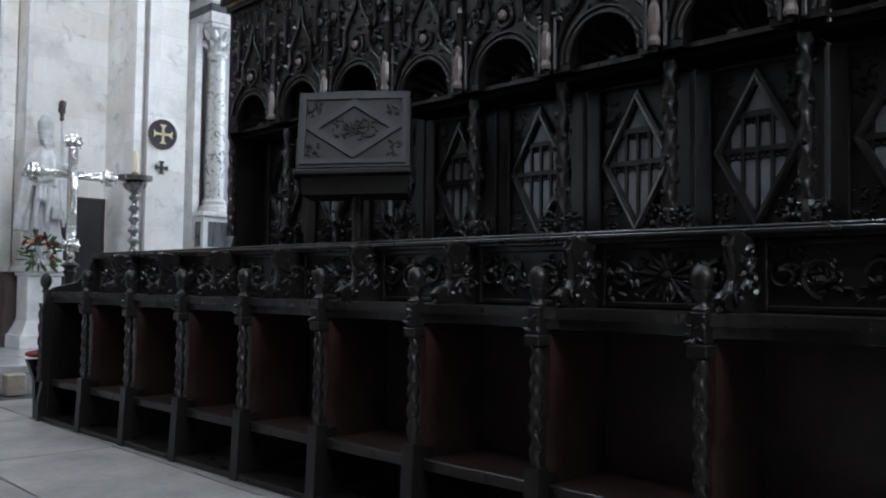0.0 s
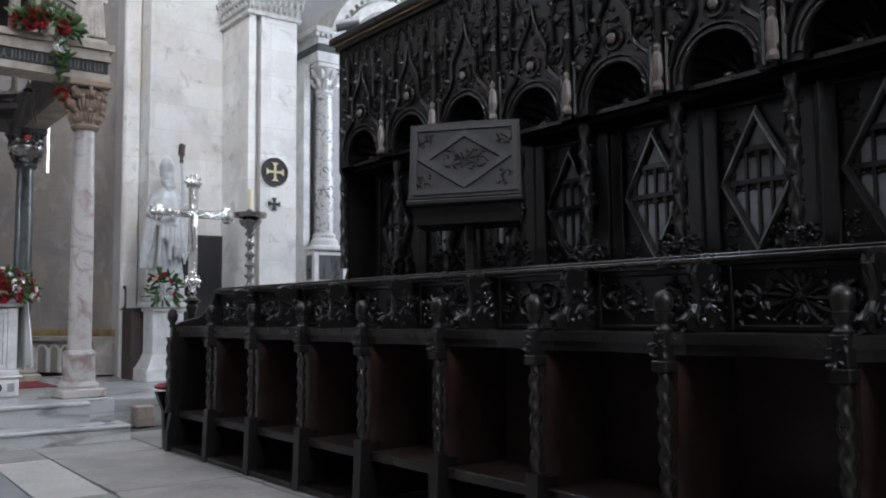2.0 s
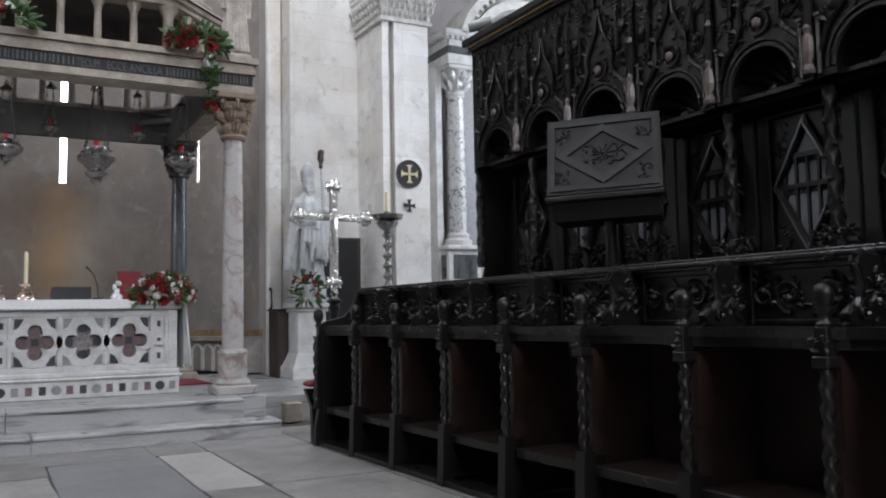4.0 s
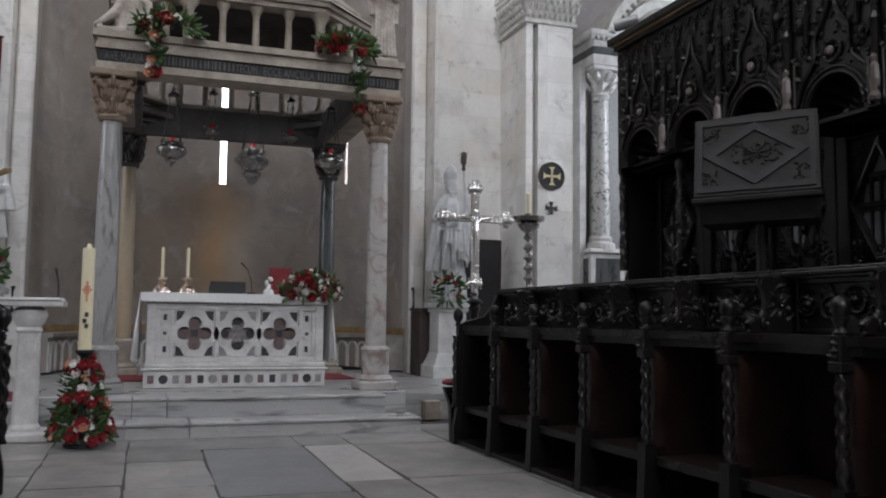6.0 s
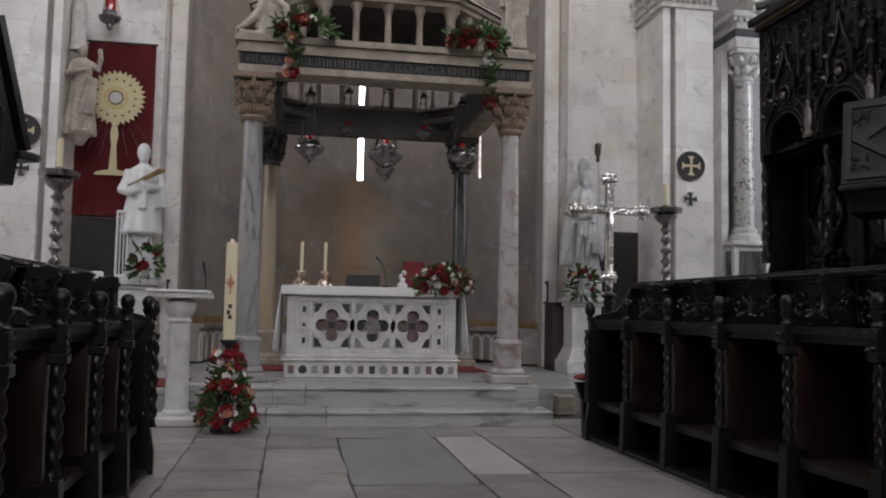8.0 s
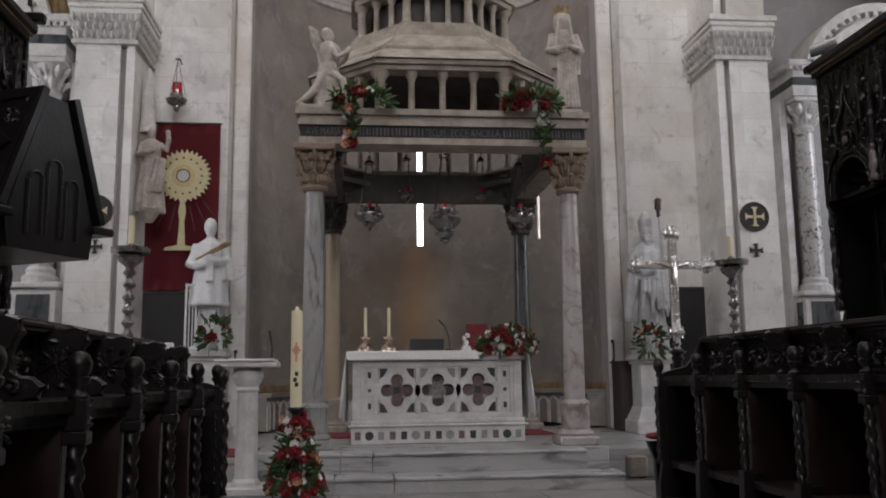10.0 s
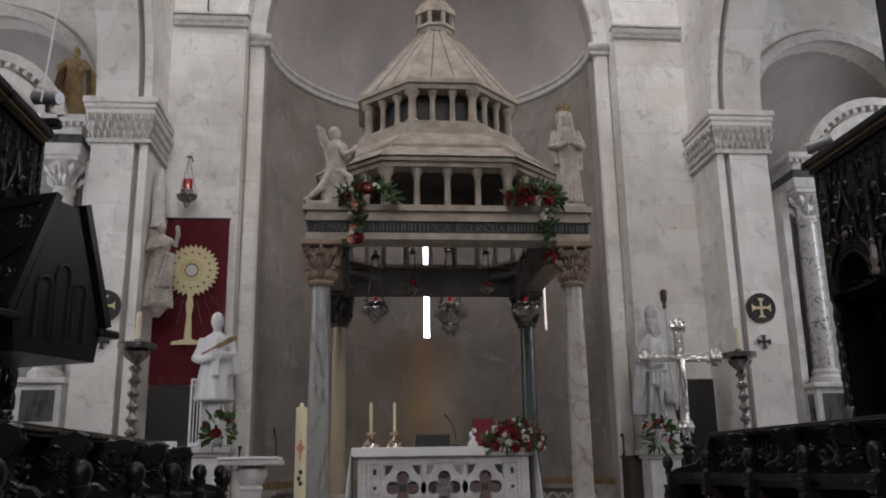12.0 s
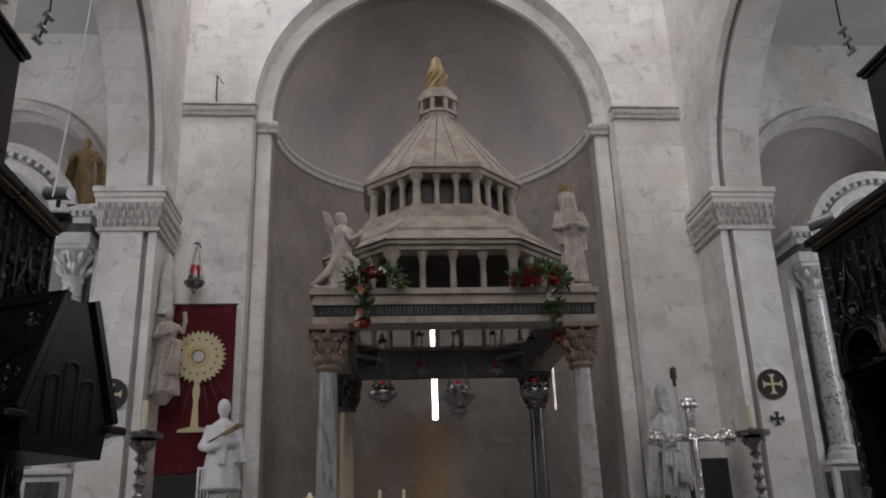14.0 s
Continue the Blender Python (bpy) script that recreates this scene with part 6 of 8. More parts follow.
def crozier():
    ob = thing("crozier", "stone staff with a dark bronze head held by the statue", "crozier", (3.9, 10.7, 2.25))
    bm = B()
    tube(bm, [(0.03, 0.0, 0.0), (0.015, 0.0, 0.4), (0.005, 0.0, 0.8)], 0.015, 8)
    part("staff", bm, STATUE, ob, smooth=50)
    bm = B()
    lathe(bm, [(0.018, 0.78), (0.03, 0.8), (0.02, 0.83), (0.034, 0.9), (0.04, 0.95), (0.03, 1.0), (0.008, 1.04)], 12)
    for k in range(5):
        a = 2 * math.pi * k / 5
        tube(bm, [(0.036 * math.cos(a + q), 0.036 * math.sin(a + q), 0.88 + 0.13 * q) for q in (0, 0.4, 0.8, 1.1)], 0.009, 5)
    part("staff_head", bm, BROWN, ob, "dark bronze crook head", smooth=50)


def gridiron():
    """The tall narrow grate that stands beside the deacon."""
    ob = thing("gridiron", "tall narrow white stone gridiron leaning beside the statue", "gridiron", (-2.03, 10.72, 1.342))
    for x in (-0.06, 0.06):
        bm = B()
        box(bm, x - 0.012, x + 0.012, -0.015, 0.015, 0, 0.82, 0.003)
        part("side_bar", bm, STATUE_W, ob)
    for k in range(2):
        bm = B()
        box(bm, -0.047, 0.047, -0.012, 0.012, (0.0, 0.79)[k], (0.03, 0.82)[k], 0.003)
        part("cross_bar", bm, STATUE_W, ob)
    for x in (-0.02, 0.02):
        bm = B()
        box(bm, x - 0.007, x + 0.007, -0.008, 0.008, 0.03, 0.79, 0.002)
        part("inner_bar", bm, STATUE_W, ob)


def virgin():
    h = 1.16
    bm = B()
    box(bm, -0.15, 0.15, -0.13, 0.13, 0.0, 0.06, 0.008)
    robe(bm, h, w=0.112, folds=9, depth=0.3, flare=1.05)
    head(bm, h, r=0.068)
    lathe(bm, [(0.07 * h, 0.84 * h), (0.085 * h, 0.9 * h), (0.078 * h, 0.98 * h), (0.03 * h, 1.0 * h)], 14, (0, 0.02 * h))
    limb(bm, h, ((0.1, 0, 0.78), (0.15, -0.03, 0.62), (0.1, -0.12, 0.6), (0.03, -0.14, 0.62)), 0.045, 0.028)
    limb(bm, h, ((-0.1, 0, 0.78), (-0.15, -0.03, 0.62), (-0.1, -0.12, 0.6), (-0.03, -0.14, 0.62)), 0.045, 0.028)
    drape(bm, h, ((-0.1, -0.02, 0.72), (-0.105, -0.03, 0.58), (-0.085, -0.05, 0.44)), 0.05, 3)
    drape(bm, h, ((0.1, -0.02, 0.72), (0.105, -0.03, 0.55), (0.085, -0.05, 0.38)), 0.05, 3)
    for k in range(7):
        x = (k - 3) * 0.032
        tube(bm, [(x * 0.8, -0.085, 0.58 * h), (x, -0.1, 0.35 * h), (x * 1.25, -0.1, 0.07 * h)], [0.01, 0.017, 0.02], 6)
    for s in (-1, 1):
        tube(bm, [(s * 0.05, -0.06, 0.93 * h), (s * 0.075, -0.05, 0.8 * h), (s * 0.11, -0.07, 0.6 * h), (s * 0.09, -0.1, 0.42 * h)], [0.018, 0.022, 0.02, 0.01], 6)
    statue("virgin_statue", bm, CIBO_ST, "pale stone statue of a robed woman on the canopy", (2.17, 8.56, 3.674), 0, 0.009)
    bm = B()
    lathe(bm, [(0.075, 0), (0.07, 0.02), (0.082, 0.05)], 16, lobes=8, depth=0.08)
    for k in range(8):
        a = 2 * math.pi * k / 8
        blade(bm, (0.078 * math.cos(a), 0.078 * math.sin(a), 0.045), (math.cos(a) * 0.3, math.sin(a) * 0.3, 1), (math.cos(a), math.sin(a), 0), 0.05, 0.05, 0.3)
    single("crown", bm, GILT, "small worn gilt crown", "crown", (2.17, 8.57, 3.674 + 0.985 * h))


def kneeling_angel():
    h = 1.0
    bm = B()
    box(bm, -0.27, 0.2, -0.14, 0.14, 0.0, 0.06, 0.008)
    # bent knee, trailing gown, upright body turned to the right
    lathe(bm, [(0.15, 0.05), (0.155, 0.12), (0.14, 0.3), (0.11, 0.42), (0.1, 0.52), (0.125, 0.66), (0.1, 0.73), (0.04, 0.76)], 22, (0.02, 0), lobes=8, depth=0.1, twist=1)
    for k in range(5):
        tube(bm, [(0.0, -0.1 + 0.05 * k, 0.42), (-0.12, -0.11 + 0.055 * k, 0.2), (-0.25, -0.1 + 0.05 * k, 0.09), (-0.3, -0.1 + 0.05 * k, 0.07)], [0.05, 0.05, 0.03, 0.015], 7)
        tube(bm, [(0.05, -0.1 + 0.05 * k, 0.4), (0.17, -0.1 + 0.05 * k, 0.32), (0.19, -0.1 + 0.05 * k, 0.07)], [0.05, 0.045, 0.035], 7)
    ball(bm, (0.02, 0, 0.83), 0.068, 0.85, 0.9, 1.1, 12, 10)
    ball(bm, (0.0, 0, 0.86), 0.07, 0.9, 1, 0.9, 12, 8)
    limb(bm, 1, ((0.05, -0.1, 0.66), (0.12, -0.13, 0.56), (0.2, -0.1, 0.62), (0.23, -0.06, 0.68)), 0.038, 0.025)
    limb(bm, 1, ((0.0, 0.1, 0.66), (0.1, 0.12, 0.55), (0.18, 0.08, 0.6), (0.21, 0.04, 0.66)), 0.038, 0.025)
    for s in (-1, 1):
        for k in range(5):
            tube(bm, [(-0.06, s * 0.05, 0.68), (-0.12, s * 0.09, 0.76 + 0.02 * k), (-0.15 - 0.008 * k, s * 0.11, 0.8 + 0.022 * k)], [0.03, 0.034, 0.015], 6)
    statue("angel_statue", bm, CIBO_ST, "pale stone kneeling angel with raised wings", (-0.33, 8.56, 3.674), 0, 0.009)


def niche_statue():
    h = 1.12
    bm = B()
    lathe(bm, [(0.05, -0.12), (0.13, 0.0), (0.16, 0.05)], 14)
    robe(bm, h, w=0.15, folds=9, depth=0.14)
    head(bm, h)
    limb(bm, h, ((0.09, 0, 0.79), (0.16, -0.05, 0.72), (0.18, -0.08, 0.84), (0.17, -0.08, 0.92)), 0.042, 0.026)
    limb(bm, h, ((-0.09, 0, 0.79), (-0.14, -0.04, 0.64), (-0.06, -0.14, 0.66), (0.02, -0.16, 0.68)), 0.042, 0.026)
    drape(bm, h, ((0.1, -0.08, 0.62), (0.08, -0.1, 0.4), (0.04, -0.1, 0.22)), 0.14, 5)
    statue("niche_statue", bm, CIBO_ST, "weathered stone figure on a bracket beside the pier", (-2.6, 10.82, 3.06), 15, 0.01)


CIBO_ST = mat("weathered_statue_stone", (0.52, 0.465, 0.41), 0.65, second=(0.27, 0.225, 0.185), scale=9, amount=0.8, fine=40)
bishop()
deacon()
crozier()
gridiron()
virgin()
kneeling_angel()
niche_statue()
bm = B()
lathe(bm, [(0.1, 0), (0.105, 0.05), (0.09, 0.1), (0.085, 0.5), (0.05, 0.75), (0.012, 0.86)], 14)
single("stone_pinnacle", bm, CARVED, "slender pale stone pinnacle against the wall", "pinnacle", (-2.665, 10.86, 4.1), smooth=40)


def pedestal(x, y, z0, z1, label):
    ob = thing("statue_pedestal", label, "pedestal", (x, y, z0), group="statue pedestals")
    h = z1 - z0
    bm = B()
    box(bm, -0.29, 0.29, -0.27, 0.27, 0, 0.16, 0.008)
    part("plinth", bm, MARBLE_W, ob)
    bm = B()
    pr = [(0.27, 0.16), (0.25, 0.2), (0.22, 0.27), (0.2, 0.33)]
    rr = [[bm.verts.new((sx * r, sy * r * 0.95, z)) for sx, sy in ((-1, -1), (1, -1), (1, 1), (-1, 1))] for r, z in pr]
    for a, b in zip(rr, rr[1:]):
        for i in range(4):
            bm.faces.new((a[i], a[(i + 1) % 4], b[(i + 1) % 4], b[i]))
    part("base_moulding", bm, MARBLE_W, ob)
    bm = B()
    box(bm, -0.195, 0.195, -0.185, 0.185, 0.3, h - 0.12, 0.008)
    part("shaft", bm, MARBLE_W, ob)
    bm = B()
    box(bm, -0.22, 0.22, -0.21, 0.21, h - 0.12, h - 0.07, 0.012)
    box(bm, -0.26, 0.26, -0.25, 0.25, h - 0.069, h, 0.012)
    part("cap", bm, MARBLE_W, ob)


pedestal(3.75, 10.85, ZS, 1.25, "white marble pedestal under the bishop statue")
pedestal(-1.84, 10.85, ZS, 1.34, "white marble pedestal under the deacon statue")

# ---- silver, candles, lamps ----


def processional_cross():
    ob = thing("processional_cross", "ornate silver processional cross on a dark turned stand", "cross", (3.49, 9.2, ZS))
    zc, hw, top, bot = 2.2 - ZS, 0.36, 2.5 - ZS, 1.45 - ZS
    bm = B()
    box(bm, -0.05, 0.05, -0.02, 0.02, bot, top, 0.012)
    part("upright", bm, SILVER, ob)
    for s in (-1, 1):
        bm = B()
        box(bm, min(s * 0.052, s * hw), max(s * 0.052, s * hw), -0.02, 0.02, zc - 0.045, zc + 0.045, 0.012)
        part("arm", bm, SILVER, ob)
    for x, z in ((-hw - 0.03, zc), (hw + 0.03, zc), (0, top + 0.05), (0, bot)):
        bm = B()
        for dx, dz in ((0.05, 0), (-0.05, 0), (0, 0.05), (0, -0.05)):
            ball(bm, (x + dx, 0, z + dz), 0.048, 1, 0.5, 1, 10, 6)
        ball(bm, (x, -0.02, z), 0.055, 1, 0.5, 1, 12, 8)
        for k in range(10):
            a = 2 * math.pi * k / 10
            ball(bm, (x + 0.09 * math.cos(a), 0, z + 0.09 * math.sin(a)), 0.016, u=6, v=4)
        part("foil_end", bm, SILVER, ob, "chased silver lobed end", smooth=60)
    bm = B()
    rnd = random.Random(6)
    for k in range(90):
        t = rnd.uniform(-1, 1)
        if k % 2:
            ball(bm, (t * hw, -0.021, zc + rnd.uniform(-0.035, 0.035)), 0.013, u=6, v=4)
        else:
            ball(bm, (rnd.uniform(-0.04, 0.04), -0.021, bot + (top - bot) * (t + 1) / 2), 0.012, u=6, v=4)
    stuffed(part("chasing", bm, SILVER, ob, "raised silver chasing"))
    bm = B()
    tube(bm, [(0, -0.03, zc - 0.42), (0.012, -0.035, zc - 0.3), (0, -0.04, zc - 0.15), (0, -0.035, zc - 0.03)], [0.014, 0.022, 0.028, 0.03], 8)
    tube(bm, [(-0.17, -0.03, zc + 0.01), (0, -0.035, zc - 0.04), (0.17, -0.03, zc + 0.01)], 0.012, 6)
    part("relief_figure", bm, SILVER, ob)
    bm = B()
    lathe(bm, [(0.02, bot - 0.07), (0.05, bot - 0.12), (0.03, bot - 0.15), (0.06, bot - 0.19), (0.03, bot - 0.23)][::-1], 14)
    part("knop", bm, PEWTER, ob, smooth=50)
    bm = B()
    lathe(bm, [(0.22, 0), (0.22, 0.05), (0.1, 0.1), (0.05, 0.3), (0.045, 0.85), (0.07, 0.9), (0.05, 0.93), (0.1, 0.97), (0.05, 1.0)], 16)
    part("stand", bm, WOOD, ob, "dark turned wooden stand", smooth=40)


def great_candlestick(x, y, zf, zpan, ztop, label):
    ob = thing("candlestick", label, "candlestick", (x, y, zf), group="tall altar candlesticks")
    h = zpan - zf
    bm = B()
    lathe(bm, [(0.2, 0), (0.21, 0.05), (0.15, 0.1), (0.12, 0.22), (0.06, 0.28), (0.05, 0.32)], 18)
    part("foot", bm, PEWTER, ob, smooth=45)
    bm = B()
    prof = []
    n = int((h - 0.5) / 0.125)
    for k in range(n):
        z = 0.32 + (h - 0.52) * k / n
        st = (h - 0.52) / n
        prof += [(0.026, z), (0.024, z + st * 0.35), (0.042, z + st * 0.5), (0.052, z + st * 0.68), (0.04, z + st * 0.85)]
    prof += [(0.03, h - 0.2), (0.05, h - 0.17), (0.09, h - 0.13), (0.11, h - 0.08), (0.06, h - 0.06)]
    lathe(bm, prof, 16)
    part("stem", bm, PEWTER, ob, "knopped tarnished silver stem", smooth=50)
    bm = B()
    lathe(bm, [(0.1, h - 0.06), (0.15, h - 0.045), (0.155, h + 0.01), (0.14, h + 0.015), (0.03, h + 0.01), (0.03, h + 0.05)], 20)
    part("drip_pan", bm, PEWTER, ob, smooth=45)
    bm = B()
    lathe(bm, [(0.024, h + 0.02), (0.024, ztop - zf - 0.01), (0.01, ztop - zf)], 12)
    part("candle", bm, WAX, ob, "yellowish wax candle")
    ob.scale = (1.25, 1.25, 1)


processional_cross()
great_candlestick(4.26, 9.4, ZS, 2.27, 2.57, "tall tarnished silver candlestick with a wax candle")
great_candlestick(-2.3, 8.9, ZS, 2.32, 2.66, "tall tarnished silver candlestick with a wax candle")


CHAIN = mat("blackened_chain", (0.09, 0.085, 0.08), 0.45, 0.8, second=(0.05, 0.047, 0.044), scale=30, amount=0.7)


def hanging_lamp(name, x, y, z, r, ztop, label, n=4, big=False):
    ob = thing(name, label, "hanging lamp", (x, y, z), group="hanging sanctuary lamps")
    bm = B()
    prof = [(0.01, -1.3), (0.1, -1.24), (0.16, -1.12), (0.1, -1.02), (0.34, -0.92), (0.44, -0.8), (0.34, -0.7), (0.7, -0.56), (1.0, -0.3), (1.08, -0.08), (1.0, 0.08), (0.72, 0.18), (0.66, 0.26), (0.8, 0.36), (0.74, 0.42), (0.4, 0.44)]
    if big:
        prof = [(0.01, -1.7), (0.05, -1.62), (0.3, -1.45), (0.34, -1.36), (0.26, -1.28), (0.5, -1.1), (0.62, -0.95), (0.4, -0.82), (0.65, -0.55), (1.0, -0.2), (1.02, -0.02), (0.8, 0.08), (0.5, 0.2), (0.62, 0.42), (0.6, 0.52), (0.35, 0.6)]
    lathe(bm, [(r * a, r * b) for a, b in prof], 22, lobes=11, depth=0.03)
    part("bowl", bm, PEWTER, ob, "chased tarnished silver bowl", smooth=50)
    zt = r * prof[-1][1]
    bm = B()
    lathe(bm, [(0.022, zt - 0.01), (0.026, zt + 0.035), (0.024, zt + 0.055)], 12)
    part("red_glass", bm, REDGLASS, ob, "red votive glass")
    hgt = ztop - z
    for k in range(n):
        a = 2 * math.pi * (k + 0.5) / n
        bm = B()
        p0 = Vector((r * 0.85 * math.cos(a), r * 0.85 * math.sin(a), 0.05))
        p1 = Vector((0.035 * math.cos(a), 0.035 * math.sin(a), hgt * 0.82))
        links = 9
        for j in range(links):
            t0, t1 = j / links, (j + 0.8) / links
            tube(bm, [p0.lerp(p1, t0), p0.lerp(p1, t1)], 0.006, 5)
            if j % 3 == 1:
                ball(bm, p0.lerp(p1, t0), 0.014, u=6, v=4)
        part("chain", bm, CHAIN, ob)
        bm = B()
        ball(bm, p0 + Vector((math.cos(a), math.sin(a), 0)) * 0.02, 0.018, u=6, v=5)
        part("ear", bm, PEWTER, ob)
    bm = B()
    lathe(bm, [(0.06, hgt * 0.8), (0.05, hgt * 0.84), (0.02, hgt * 0.88), (0.03, hgt * 0.91), (0.008, hgt * 0.94), (0.006, hgt)], 12)
    part("cap", bm, PEWTER, ob, smooth=45)


hanging_lamp("hanging_lamp", 0.115, 8.95, 2.71, 0.145, 3.38, "tarnished silver hanging lamp with red glass")
hanging_lamp("hanging_lamp", 0.915, 8.95, 2.67, 0.172, 3.5, "large tarnished silver hanging lamp with red glass", 4, True)
hanging_lamp("hanging_lamp", 1.73, 8.95, 2.71, 0.145, 3.38, "tarnished silver hanging lamp with red glass")
hanging_lamp("hanging_lamp", 0.61, 10.6, 3.27, 0.08, 3.84, "small tarnished hanging lamp", 3)
hanging_lamp("hanging_lamp", 1.555, 10.6, 3.27, 0.08, 3.84, "small tarnished hanging lamp", 3)
for x, y, z in ((0.115, 8.95, 3.4), (0.915, 8.95, 3.52), (1.73, 8.95, 3.4), (0.61, 10.6, 3.86), (1.555, 10.6, 3.86)):
    bm = B()
    tube(bm, [(x, y - 0.1, z), (x, y + 0.1, z)], 0.008, 6)
    tube(bm, [(CX - 1.16, y, z + 0.012), (CX + 1.16, y, z + 0.012)], 0.008, 6)
    single("lamp_rod", bm, PEWTER, "thin iron rod carrying a hanging lamp", "rod")


def wall_lamp():
    ob = thing("sanctuary_lamp", "small silver lamp with red glass hung on the wall", "hanging lamp", (-2.38, 11.15, 4.62))
    ob.scale = (1.3, 1.0, 1.15)
    bm = B()
    lathe(bm, [(0.01, -0.13), (0.03, -0.1), (0.03, -0.07), (0.09, -0.03), (0.11, 0.02), (0.06, 0.06), (0.065, 0.09)], 16)
    part("bowl", bm, PEWTER, ob, smooth=50)
    bm = B()
    lathe(bm, [(0.045, 0.09), (0.05, 0.15), (0.048, 0.22)], 12)
    part("red_glass", bm, REDGLASS, ob, "red votive glass")
    for k in range(3):
        a = 2 * math.pi * k / 3 + 0.5
        bm = B()
        tube(bm, [(0.1 * math.cos(a), 0.1 * math.sin(a), 0.03), (0, 0, 0.5)], 0.004, 4)
        part("chain", bm, PEWTER, ob)
    bm = B()
    tube(bm, [(0, 0, 0.5), (0, 0.1, 0.54), (0, 0.255, 0.52)], 0.008, 5)
    ball(bm, (0, 0, 0.5), 0.02, 1.6, 1, 0.6)
    part("bracket", bm, BLACK, ob)


wall_lamp()


SILVERGILT = mat("silver_gilt", (0.85, 0.72, 0.62), 0.2, 1.0, second=(0.6, 0.45, 0.36), scale=20, amount=0.6, bump=0.4)


def altar_candlestick(x, y):
    ob = thing("altar_candlestick", "polished silver gilt candlestick with a white candle on the altar", "candlestick", (x, y, ZP + 0.952), group="altar candlesticks")
    bm = B()
    for k in range(3):
        a = 2 * math.pi * k / 3 - math.pi / 2
        tube(bm, [(0.085 * math.cos(a), 0.085 * math.sin(a), 0.012), (0.06 * math.cos(a), 0.06 * math.sin(a), 0.045), (0.02 * math.cos(a), 0.02 * math.sin(a), 0.06)], [0.022, 0.03, 0.02], 8)
    lathe(bm, [(0.1, 0.004), (0.095, 0.03), (0.06, 0.075), (0.03, 0.095), (0.042, 0.11), (0.025, 0.125), (0.06, 0.15), (0.062, 0.16), (0.02, 0.168)], 16)
    part("foot", bm, SILVERGILT, ob, "polished silver gilt foot", smooth=50)
    bm = B()
    lathe(bm, [(0.017, 0.16), (0.017, 0.46), (0.006, 0.475)], 10)
    part("candle", bm, WAX, ob)


altar_candlestick(0.08, 9.3)
altar_candlestick(0.33, 9.3)

# ---- altar things ----
bm = B()
prism(bm, [(0, 0), (0.24, 0), (0.24, 0.06), (0.0, 0.13)], "x", -0.18, 0.18)
single("book_rest", bm, BLACK, "low black book rest on the altar", "book rest", (0.74, 9.25, ZP + 0.952))
ob = thing("missal", "closed red book leaning on a white cloth", "book", (1.31, 9.35, ZP + 0.932))
bm = B()
prism(bm, [(0.0, 0.0), (0.05, 0.0), (0.14, 0.32), (0.09, 0.32)], "x", -0.115, 0.115)
part("cover", bm, CARPET, ob, "dark red cover")
bm = B()
for k, (x, y, z, q) in enumerate(((-0.13, -0.03, 0.03, 0.05), (-0.17, -0.04, 0.05, 0.035), (-0.14, -0.02, 0.1, 0.04), (-0.16, -0.01, 0.15, 0.035), (-0.12, -0.01, 0.19, 0.03))):
    ball(bm, (x, y, z), q, 1.0, 0.6, 1.2, 9, 7, pose(0, 0, 0, 20 * k, 30 * k, 50 * k))
part("marker_cloth", bm, LINEN, ob, "crumpled white cloth", smooth=60)
ob = thing("microphone", "thin black gooseneck microphone on the altar", "microphone", (0.98, 9.2, ZP + 0.952))
bm = B()
lathe(bm, [(0.05, 0), (0.05, 0.02), (0.01, 0.025)], 12)
part("base", bm, BLACK, ob)
bm = B()
tube(bm, [(0, 0, 0.02), (-0.01, 0, 0.15), (-0.05, 0.0, 0.26), (-0.12, -0.02, 0.33)], [0.005, 0.005, 0.005, 0.009], 6)
part("gooseneck", bm, BLACK, ob)

# ---- flowers ----


def bloom_data(name, material, petals=3, seed=1):
    rnd = random.Random(seed)
    bm = B()
    for ring, (n, tilt, ln) in enumerate(((5, 1.4, 0.75), (6, 0.8, 0.95), (7, 0.25, 1.0))[:petals]):
        for i in range(n):
            a = 2 * math.pi * (i + 0.37 * ring) / n + rnd.uniform(-0.1, 0.1)
            d = Vector((math.cos(a), math.sin(a), tilt))
            blade(bm, (0.12 * math.cos(a), 0.12 * math.sin(a), 0.0), d, (-math.cos(a) * tilt, -math.sin(a) * tilt, 1), ln, 0.85, -0.25)
    ball(bm, (0, 0, 0.25), 0.32, u=7, v=5)
    me = bpy.data.meshes.new(name)
    bm.to_mesh(me)
    bm.free()
    me.materials.append(material)
    return me


BLOOMS = {"red": bloom_data("red_bloom", REDFL), "white": bloom_data("white_bloom", WHITEFL, 2), "peach": bloom_data("peach_bloom", PEACHFL, 2)}


